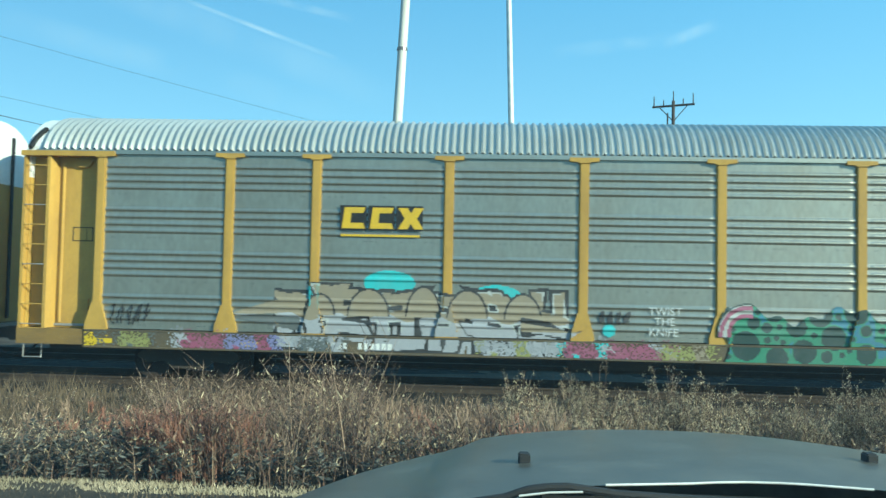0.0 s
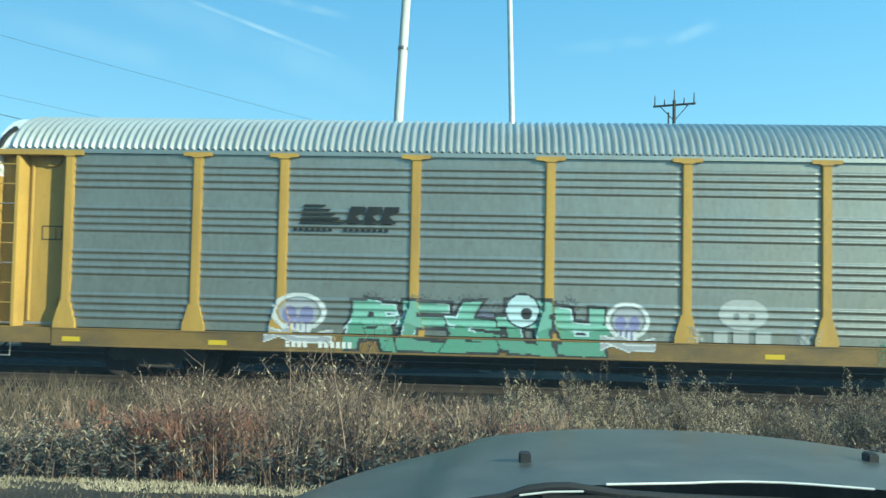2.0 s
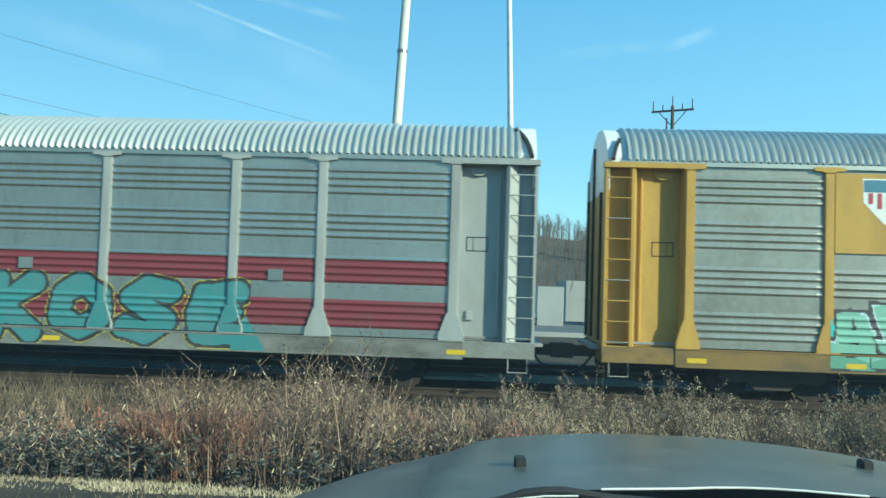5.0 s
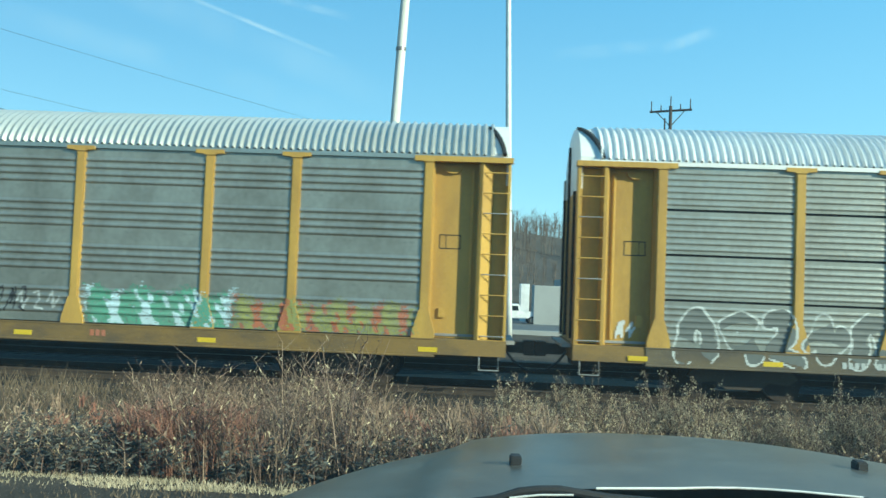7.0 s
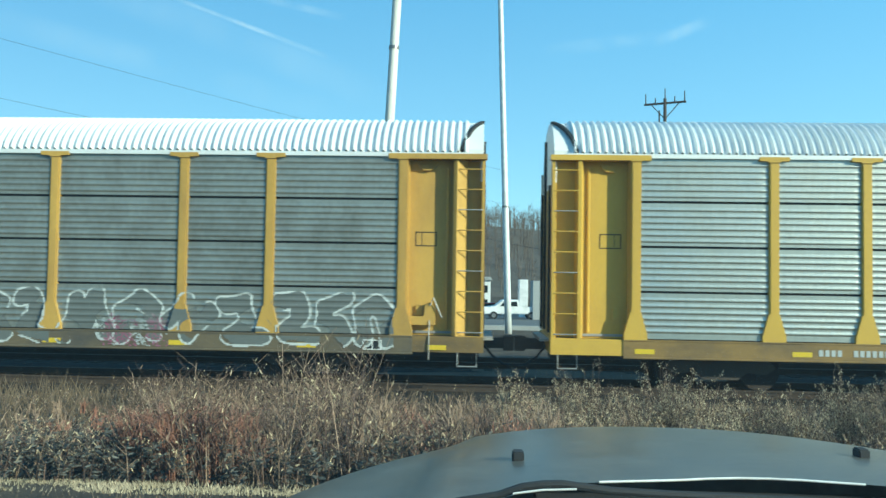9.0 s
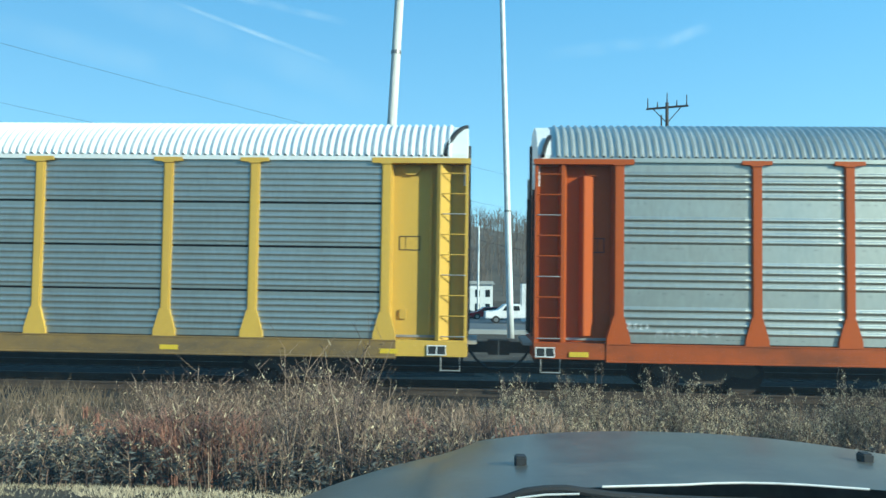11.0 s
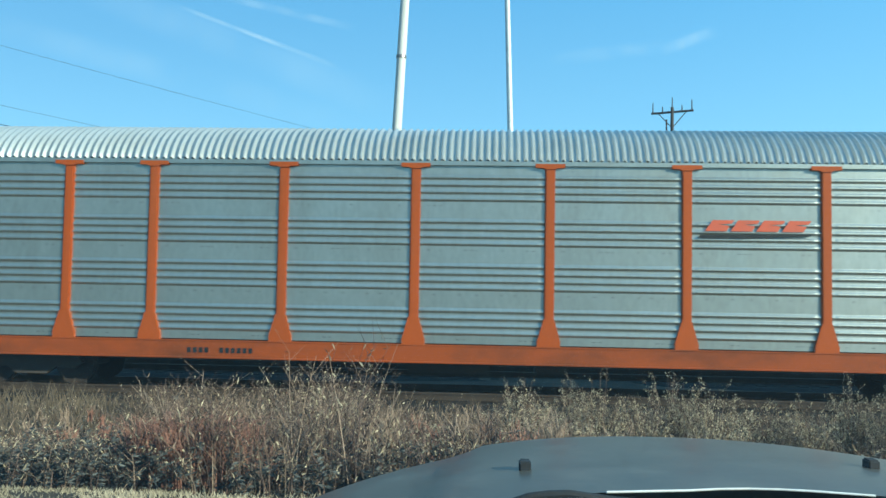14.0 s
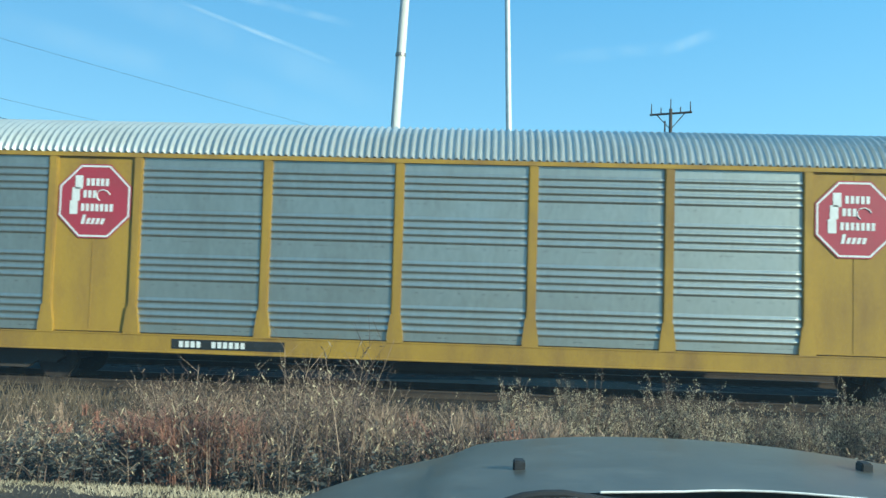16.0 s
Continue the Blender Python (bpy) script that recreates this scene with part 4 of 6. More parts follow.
    # dead grass whose red also stands in for a reflection in the windscreen
    russet = Growth()
    for _ in range(750):
        a, r = rng.random() * 6.28, 0.62 * math.sqrt(rng.random())
        x, y = -2.65 + r * math.cos(a), -9.35 + 0.6 * r * math.sin(a)
        z = ground_z(x, y) - 0.02
        h, k, b = 0.5 + 0.35 * rng.random(), 0.15 + 0.3 * rng.random(), rng.random() * 6.28
        russet.stick([(x + math.cos(b) * k * t * t, y + math.sin(b) * k * t * t, z + h * (1.9 * t - 1.1 * t * t)) for t in (0, 0.3, 0.6, 0.85, 1.0)], 0.004, 0.0015, 0)
    russet.finish("russet_grass", [RUSSET], "tuft of drooping russet-brown dead grass, also standing in for a reddish windscreen reflection", "grass")
    low.finish("low_shrubs", [STEM, SEED, DARKLEAF, PALESTEM], "low dark shrubby weeds beside the road edge", "weeds")
    g, front = Growth(), Growth()
    for i in range(45000):
        y = -12.6 + 12.4 * rng.random() ** 1.1
        d = max(3.5, y - cy)
        x = cx + (-0.7 + 1.36 * rng.random()) * d
        h = 0.05 + 0.13 * rng.random() + 0.08 * noise.noise((x, y, 9))
        if y < -9.6:
            h *= 0.42
        if y > -5:
            h *= 1.0 + (0.35 if x < 0 else 0.12) * (y + 5)
        if i > 36000:
            y = -10.4 + 0.8 * rng.random()
            x, h = cx + (-0.7 + 0.7 * rng.random()) * (y - cy), 0.015 + 0.045 * rng.random()
            if noise.noise((x * 1.6, y * 3.0, 4)) < -0.1:
                continue
        if x > -0.1 * (y - cy) and y > -9.4 and rng.random() < 0.6:
            continue
        a = rng.random() * 6.28
        z = ground_z(x, y) - 0.02
        w = 0.004 + 0.004 * rng.random()
        kind = front if y < -9.75 + 0.25 * noise.noise((x * 1.3, 0, 2)) else g
        if kind is front and y < -10.4:
            kind = g
            if rng.random() < 0.5:
                continue
        base = len(kind.v)
        kind.v += [(x - w, y, z), (x + w, y + w, z), (x + math.cos(a) * h * 0.5, y + math.sin(a) * h * 0.5, z + h)]
        kind.f.append((base, base + 1, base + 2))
        kind.m.append(0)
    front.finish("pale_grass", [VERGE], "pale bleached grass along the road verge", "grass")
    g.finish("dry_grass", [STRAW], "short straw-coloured winter grass", "grass")


weeds()

# ---- poles and wires behind the train ----
WOODPOLE = material("grey_wood_pole", (0.66, 0.64, 0.59), 0.85, dirt=(0.25, 0.22, 0.18), dirt_scale=3, stretch=(1, 1, 0.1), bump=0.4)
DARKWOOD = material("dark_wood", (0.06, 0.05, 0.045), 0.85, dirt=(0.06, 0.05, 0.045), dirt_scale=3, stretch=(1, 1, 0.15), bump=0.3)
POLEPAINT = material("pale_pole_steel", (0.66, 0.68, 0.67), 0.45, 0.1, dirt=(0.36, 0.36, 0.35), dirt_scale=2)
WIRE = material("black_cable", (0.03, 0.03, 0.032), 0.6)


def pole(label, x, y, height, lean, r0, r1, mat, bands=()):
    z = ground_z(x, y)
    ob = tagged(new("utility_pole"), label, "pole")
    ob.location = (x, y, z)
    bm = bmesh.new()
    n = 10
    tube(bm, [(lean * height * i / n, 0, -0.4 + (height + 0.4) * i / n) for i in range(n + 1)], r0, 18, r1)
    part("shaft", bm, mat, ob, smooth=True)
    for b in bands:
        bm = bmesh.new()
        r = r0 + (r1 - r0) * b / height
        tube(bm, [(lean * b, 0, b - 0.06), (lean * b, 0, b + 0.06)], r + 0.025, 18)
        part("band", bm, STEEL, ob)
    return ob


pole("pale weathered wooden pole leaning behind the track", -3.85, 13.4, 17.5, 0.043, 0.2, 0.165, WOODPOLE, (5.2, 11.5))
pole("tall pale steel lamp mast at the lot", 1.77, 28.4, 24, -0.037, 0.2, 0.14, POLEPAINT, (7.2,))
CROSS = pole("dark wooden power pole with insulated crossarm", 11.6, 33.4, 14.75, 0.0, 0.13, 0.1, DARKWOOD)
bm = bmesh.new()
tube(bm, [(-0.33, 0.1, -0.4), (-0.33, 0.1, 14.0)], 0.05, 10)
part("conduit", bm, DARKWOOD, CROSS)
bm = bmesh.new()
arm_turn = radians(24)
def arm_at(s, z):
    return (s * math.cos(arm_turn), -s * math.sin(arm_turn), z)
tube(bm, [arm_at(-1.3, 14.45), arm_at(1.3, 14.45)], 0.07, 4)
part("crossarm", bm, DARKWOOD, CROSS)
for s in (-0.85, 0.85):
    bm = bmesh.new()
    tube(bm, [arm_at(s, 14.40), arm_at(0, 13.45)], 0.03, 5)
    part("brace", bm, DARKWOOD, CROSS)
for s in (-1.2, -0.6, 0.0, 0.6, 1.2):
    bm = bmesh.new()
    tube(bm, [arm_at(s, 14.50), arm_at(s, 14.85 + (0.28 if abs(s) != 0.6 else 0.0) + (0.25 if s == 0 else 0))], 0.04, 6, 0.03)
    part("insulator", bm, DARKWOOD, CROSS)


def aim(px, py, d):
    """The place d metres ahead along the resting line of sight, px to the right and py up, as shares of the distance."""
    a = radians(2.98)
    return (EYE[0] + d * (px * math.cos(a) - math.sin(a)), EYE[1] + d * (math.cos(a) + px * math.sin(a)), EYE[2] + d * py)


def cable(a, b, sag, r):
    ob = tagged(new("overhead_cable"), "thin black overhead cable against the sky", "cable")
    bm = bmesh.new()
    pts = []
    for i in range(25):
        t = i / 24
        pts.append([a[c] + (b[c] - a[c]) * t - (sag * 4 * t * (1 - t) if c == 2 else 0) for c in range(3)])
    tube(bm, pts, r, 5)
    part("strand", bm, WIRE, ob)


cable(aim(-0.75, 0.345, 30), (1.35, 28.4, 8.5), 0.1, 0.0065)
cable(aim(-0.75, 0.259, 30), (1.4, 28.4, 6.6), 0.1, 0.0065)
cable(aim(-0.75, 0.235, 30), (1.45, 28.4, 5.4), 0.1, 0.014)

# ---- across the lot ----
HILL = material("bare_wooded_hill", (0.085, 0.075, 0.06), 0.95, dirt=(0.12, 0.1, 0.085), dirt_scale=0.03, grain=0.4, grain_scale=0.4, bump=0.5, bump_scale=0.3)
TWIG = material("bare_branches", (0.1, 0.085, 0.075), 0.95, island=0.3)
LOT = material("lot_asphalt", (0.12, 0.125, 0.125), 0.9, dirt=(0.18, 0.18, 0.175), dirt_scale=0.2, bump=0.3, spec=0.2)
WHITEWALL = material("white_siding", (0.75, 0.75, 0.73), 0.7, dirt=(0.6, 0.6, 0.57), dirt_scale=0.6, bump=0.05)
DARKGLASS = material("dark_window", (0.02, 0.025, 0.03), 0.1)
CONCRETE = material("grey_concrete", (0.34, 0.35, 0.34), 0.85, dirt=(0.24, 0.24, 0.23), dirt_scale=0.5, bump=0.2)
REDBOX = material("red_container", (0.42, 0.045, 0.035), 0.55, dirt=(0.3, 0.05, 0.04), dirt_scale=0.5)
CARWHITE = material("white_car_paint", (0.78, 0.78, 0.77), 0.25)
CARRED = material("dark_red_car_paint", (0.25, 0.02, 0.03), 0.25)
CARBLACK = material("black_car_paint", (0.02, 0.02, 0.022), 0.25)


def make_hill():
    verts, faces = [], []
    xs = [-700 + 14 * i for i in range(101)]
    ys = [210 + 22 * j for j in range(14)]
    for x in xs:
        for j, y in enumerate(ys):
            crest = 30 + 26 / (1 + math.exp((x + 40) / 45.0)) - 8 / (1 + math.exp(-(x - 60) / 40.0))
            k = math.sin(min(1.0, j / 10) * math.pi / 2)
            verts.append((x, y, -4 + (crest + 5 * noise.noise((x * 0.02, y * 0.02, 1))) * k))
    for i in range(len(xs) - 1):
        for j in range(13):
            a = i * 14 + j
            faces.append((a, a + 14, a + 15, a + 1))
    me = bpy.data.meshes.new("hill")
    me.from_pydata(verts, [], faces)
    me.materials.append(HILL)
    tagged(new("hill", me), "brown wooded hillside in winter", "hill", kind="structure")
    g = Growth()
    rng = random.Random(4)
    for _ in range(2600):
        x = -260 + 420 * rng.random()
        j = rng.random()
        y = 215 + 215 * j
        crest = 30 + 26 / (1 + math.exp((x + 40) / 45.0)) - 8 / (1 + math.exp(-(x - 60) / 40.0))
        z = -4 + (crest + 5 * noise.noise((x * 0.02, y * 0.02, 1))) * math.sin(min(1.0, (y - 210) / 220) * math.pi / 2) - 0.5
        h = 6 + 6 * rng.random()
        g.stick([(x, y, z), (x + rng.random() - 0.5, y, z + h)], 0.22, 0.05, 0)
        for _ in range(9):
            t = 0.3 + 0.6 * rng.random()
            a = rng.random() * 6.28
            ln = h * (0.2 + 0.25 * rng.random())
            g.stick([(x, y, z + h * t), (x + math.cos(a) * ln * 0.7, y + math.sin(a) * ln * 0.7, z + h * t + ln * 0.7)], 0.11, 0.02, 0)
    g.finish("far_trees", [TWIG], "bare winter trees on the far hillside", "trees")


make_hill()


def slab(name, label, category, x0, x1, y0, y1, z0, z1, mat, kind=""):
    ob = tagged(new(name), label, category, kind=kind)
    ob.location = ((x0 + x1) / 2, (y0 + y1) / 2, z0)
    bm = bmesh.new()
    box(bm, (x0 - x1) / 2, (x1 - x0) / 2, (y0 - y1) / 2, (y1 - y0) / 2, 0, z1 - z0)
    bmesh.ops.bevel(bm, geom=bm.edges[:], offset=0.03, segments=1, affect="EDGES")
    part("body", bm, mat, ob)
    return ob


def make_lot():
    xs = [-60 + 6 * i for i in range(24)]
    ys = [34 + 6 * j for j in range(16)]
    verts = [(x, y, ground_z(x, y) + 0.12) for x in xs for y in ys]
    faces = [(i * 16 + j, (i + 1) * 16 + j, (i + 1) * 16 + j + 1, i * 16 + j + 1) for i in range(23) for j in range(15)]
    me = bpy.data.meshes.new("pavement")
    me.from_pydata(verts, [], faces)
    me.materials.append(LOT)
    tagged(new("pavement", me), "grey asphalt parking lot", "pavement", kind="structure")
    kerb = tagged(new("kerb"), "pale concrete kerb along the lot", "kerb", kind="structure")
    bm = bmesh.new()
    z = ground_z(0, 34)
    box(bm, -60, 78, 33.7, 34.0, z - 0.2, z + 0.3)
    part("edging", bm, CONCRETE, kerb)


make_lot()


def house(x, y, w, h, depth):
    z = ground_z(x, y)
    ob = tagged(new("white_house"), "two-storey white-sided building across the lot", "house")
    ob.location = (x, y, z)
    bm = bmesh.new()
    box(bm, -w / 2, w / 2, 0, depth, 0, h)
    part("wall", bm, WHITEWALL, ob)
    bm = bmesh.new()
    prism(bm, [(-w / 2 - 0.3, h), (-w / 2, h + 0.5), (w / 2, h + 0.5), (w / 2 + 0.3, h)], -0.3, depth + 0.3)
    part("roof", bm, CONCRETE, ob)
    for i in range(4):
        for zz in (0.9, h - 1.9):
            bm = bmesh.new()
            cx = -w / 2 + w * (i + 0.5) / 4
            box(bm, cx - 0.35, cx + 0.35, -0.03, 0.05, zz, zz + 1.1)
            part("window", bm, DARKGLASS, ob)


def vehicle(label, x, y, heading, mat, pickup=False):
    ob = tagged(new("parked_vehicle"), label, "pickup truck" if pickup else "car", "vehicles in the lot")
    ob.location, ob.rotation_euler = (x, y, ground_z(x, y) + 0.12), (0, 0, radians(heading))
    bm = bmesh.new()
    if pickup:
        prism(bm, [(-2.7, 0.45), (-2.7, 1.05), (-1.5, 1.15), (-0.9, 1.75), (0.55, 1.78), (0.75, 1.1), (2.7, 1.1), (2.7, 0.5)], -0.95, 0.95)
    else:
        prism(bm, [(-2.2, 0.3), (-2.25, 0.75), (-1.2, 0.92), (-0.5, 1.42), (0.9, 1.45), (1.7, 0.95), (2.2, 0.85), (2.25, 0.35)], -0.88, 0.88)
    bmesh.ops.bevel(bm, geom=bm.edges[:], offset=0.06, segments=2, affect="EDGES")
    part("body", bm, mat, ob)
    for s in (-0.965, 0.93):
        bm = bmesh.new()
        prism(bm, [(-1.1, 1.18), (-0.8, 1.6), (0.4, 1.62), (0.5, 1.18)] if pickup else [(-0.9, 0.95), (-0.45, 1.34), (0.85, 1.36), (1.3, 0.98)], s, s + 0.035)
        part("window", bm, DARKGLASS, ob)
    for wx in ((-1.7, 1.75) if pickup else (-1.4, 1.4)):
        for wy in (-0.97, 0.75):
            bm = bmesh.new()
            disc(bm, (wx, 0.34), 0.36, wy, wy + 0.22, 18)
            wheel = part("wheel", bm, RUBBER, ob)
            bm = bmesh.new()
            disc(bm, (wx, 0.34), 0.2, wy - 0.01, wy + 0.23, 14)
            part("rim", bm, STEEL, wheel)


house(-1.2, 103, 6.2, 4.9, 7)
vehicle("white pickup truck parked on the lot", 3.1, 57, 4, CARWHITE, True)
vehicle("dark red car parked in front of the white building", 0.9, 76, 10, CARRED)
vehicle("black car parked in front of the white building", -2.6, 80, 170, CARBLACK)
vehicle("white car parked at the far side of the lot", -18.5, 70, 8, CARWHITE)
vehicle("white car parked near the wooded hill", -14.0, 66, 4, CARWHITE)
vehicle("red car parked beside the grey building", 13.4, 66, 30, CARRED)
slab("grey_cabin", "grey metal service cabin at the edge of the lot", "cabin", 5.0, 7.4, 56, 59, -1.6, 2.2, CONCRETE)
slab("white_truck_cab", "white lorry cab behind the pickup", "truck", 4.3, 5.2, 66, 69, -1.8, 2.3, CARWHITE)
slab("long_warehouse", "long low grey warehouse across the lot", "warehouse", -75, -6, 128, 140, -2.9, 2.6, CONCRETE)
slab("grey_depot", "grey flat-roofed depot across the lot", "warehouse", 10.5, 40, 84, 96, -2.4, 3.0, CONCRETE)
slab("white_shed", "low white shed in front of the grey stack", "shed", 12.6, 17.0, 60, 63, -1.7, 3.0, WHITEWALL)
tank = tagged(new("storage_tank"), "white domed storage tank beside the depot", "tank")
tank.location = (17.0, 74, ground_z(17.0, 74))
bm = bmesh.new()
bmesh.ops.create_uvsphere(bm, u_segments=24, v_segments=12, radius=1.5, matrix=Matrix.Translation((0, 0, 4.6)))
part("dome", bm, WHITEWALL, tank, smooth=True)
bm = bmesh.new()
tube(bm, [(0, 0, 0), (0, 0, 4.6)], 1.5, 24)
part("drum", bm, WHITEWALL, tank)
stack = tagged(new("container"), "red shipping container raised on grey stack with pale lettering blocks", "container")
stack.location = (14.6, 66, ground_z(14.6, 66))
bm = bmesh.new()
box(bm, -1.6, 3.6, 0, 12, 8.0, 12.9)
part("upper_box", bm, REDBOX, stack)
bm = bmesh.new()
box(bm, -1.5, 3.5, 0.1, 12, 0, 7.99)
part("lower_box", bm, CONCRETE, stack, "grey lower container")
for i in range(3):
    for zz, hh in ((8.4, 0.9), (10.7, 1.3)):
        bm = bmesh.new()
        box(bm, -0.4 + 0.9 * i, 0.05 + 0.9 * i, -0.03, 0.0, zz, zz + hh * 0.8)
        part("lettering_block", bm, WHITE_PAINT, stack)
pole("thin pale street pole beyond the lot", -0.3, 92, 12.6, 0.0, 0.16, 0.12, POLEPAINT)
cable((-0.3, 92, 8.2), aim(0.25, 0.03, 95), 0.6, 0.03)

# ---- wisps of high cloud ----
def wisp(px0, py0, px1, py1, width, strength, seed):
    m = bpy.data.materials.new("glowing_cloud")
    m.use_nodes = True
    n, l = m.node_tree.nodes, m.node_tree.links
    n.remove(n["Principled BSDF"])
    em, tr, mx = n.new("ShaderNodeEmission"), n.new("ShaderNodeBsdfTransparent"), n.new("ShaderNodeMixShader")
    # the sheet glows by itself instead of being lit by the sun
    em.inputs["Color"].default_value, em.inputs["Strength"].default_value = (0.85, 0.93, 1.0, 1), 1.0
    tc, mp, ns, gr = n.new("ShaderNodeTexCoord"), n.new("ShaderNodeMapping"), n.new("ShaderNodeTexNoise"), n.new("ShaderNodeMath")
    mp.inputs["Scale"].default_value, mp.inputs["Location"].default_value = (3.2, 1.6, 1), (seed, seed, 0)
    ns.inputs["Scale"].default_value, ns.inputs["Detail"].default_value = 1.4, 6.0
    l.new(tc.outputs["Generated"], mp.inputs["Vector"]), l.new(mp.outputs["Vector"], ns.inputs["Vector"])
    sep = n.new("ShaderNodeSeparateXYZ")
    l.new(tc.outputs["UV"], sep.inputs[0])
    fade = None
    for out in ("X", "Y"):
        a = n.new("ShaderNodeMath"); a.operation = "SUBTRACT"; a.inputs[0].default_value = 1.0
        l.new(sep.outputs[out], a.inputs[1])
        b = n.new("ShaderNodeMath"); b.operation = "MULTIPLY"
        l.new(sep.outputs[out], b.inputs[0]), l.new(a.outputs[0], b.inputs[1])
        c = n.new("ShaderNodeMath"); c.operation = "MULTIPLY"; c.inputs[1].default_value = 4.0
        l.new(b.outputs[0], c.inputs[0])
        if fade is None:
            fade = c
        else:
            d = n.new("ShaderNodeMath"); d.operation = "MULTIPLY"
            l.new(fade.outputs[0], d.inputs[0]), l.new(c.outputs[0], d.inputs[1])
            fade = d
    gr.operation = "MULTIPLY"
    ramp = n.new("ShaderNodeMapRange")
    ramp.inputs["From Min"].default_value, ramp.inputs["From Max"].default_value, ramp.inputs["To Max"].default_value = 0.3, 0.75, strength
    l.new(ns.outputs["Fac"], ramp.inputs["Value"])
    l.new(fade.outputs[0], gr.inputs[0]), l.new(ramp.outputs["Result"], gr.inputs[1])
    l.new(gr.outputs[0], mx.inputs[0]), l.new(tr.outputs[0], mx.inputs[1]), l.new(em.outputs[0], mx.inputs[2])
    l.new(mx.outputs[0], n["Material Output"].inputs["Surface"])
    d = 2600
    a, b = Vector(aim(px0, py0, d)), Vector(aim(px1, py1, d))
    up = Vector((0, 0, 1)).cross(b - a).cross(b - a).normalized() * width * d
    me = bpy.data.meshes.new("cloud_wisp")
    me.from_pydata([a - up, b - up, b + up, a + up], [], [(0, 1, 2, 3)])
    uv = me.uv_layers.new(name="UVMap")
    for i, c in enumerate(((0, 0), (1, 0), (1, 1), (0, 1))):
        uv.data[i].uv = c
    me.materials.append(m)
    ob = tagged(new("backdrop_cloud", me), "thin glowing wisp of high white cloud", "cloud", kind="structure")
    ob.visible_shadow = False


# each: start and end as shares to the right and up of the line of sight
wisp(-0.36, 0.359, -0.105, 0.266, 0.0035, 0.4, 1)
wisp(-0.50, 0.39, -0.05, 0.22, 0.025, 0.12, 2)
wisp(-0.60, 0.33, -0.10, 0.20, 0.02, 0.13, 3)
wisp(0.13, 0.292, 0.29, 0.315, 0.01, 0.14, 4)
wisp(0.27, 0.305, 0.345, 0.335, 0.009, 0.22, 5)
wisp(-0.3, 0.37, -0.12, 0.33, 0.006, 0.2, 6)


# ---- paint on the railcars: marks, emblems, graffiti ----
def paint(name, base, rough=0.55):
    return material(name, base, rough, dirt=[c * 0.7 + 0.06 for c in base], dirt_scale=1.3, dirt_amount=0.8, grain=0.15, grain_scale=14, bump=0.05)


TAN = paint("tan_spray", (0.27, 0.225, 0.16))
LILAC = paint("lilac_grey_spray", (0.34, 0.35, 0.38))
BLACK = paint("black_spray", (0.03, 0.03, 0.032))
SMOKE = paint("dark_grey_spray", (0.11, 0.12, 0.12))
CYAN = paint("cyan_spray", (0.07, 0.45, 0.47))
MAGENTA = paint("magenta_spray", (0.27, 0.08, 0.14))
GREEN = paint("green_spray", (0.04, 0.2, 0.122))
DEEPGREEN = paint("deep_green_spray", (0.016, 0.045, 0.042))
BLUE = paint("blue_spray", (0.04, 0.16, 0.24))
WHITE = paint("white_spray", (0.6, 0.62, 0.62))
MINT = paint("mint_spray", (0.2, 0.42, 0.33))
MINTDARK = paint("dark_mint_spray", (0.12, 0.3, 0.21))
PURPLE = paint("purple_spray", (0.2, 0.2, 0.38))
TEAL = paint("teal_spray", (0.018, 0.22, 0.185))
PALETEAL = paint("pale_teal_spray", (0.06, 0.215, 0.225))
LEMON = paint("yellow_spray", (0.4, 0.36, 0.06))
BLUEGREY = paint("blue_grey_spray", (0.17, 0.23, 0.33))
SKY = paint("pale_blue_spray", (0.16, 0.35, 0.48))
ICE = paint("ice_white_spray", (0.48, 0.62, 0.66))
OLIVE = paint("olive_spray", (0.27, 0.27, 0.09))
RUSTRED = paint("rust_red_spray", (0.4, 0.13, 0.06))
FADEDCYAN = paint("faded_cyan_spray", (0.11, 0.37, 0.37))
GHOST = paint("worn_grey_spray", (0.115, 0.125, 0.118))
DARKTEAL = paint("worn_teal_spray", (0.045, 0.115, 0.115))
WORNWHITE = paint("worn_white_spray", (0.5, 0.52, 0.5))
CHALK = paint("faded_white_spray", (0.4, 0.42, 0.41))

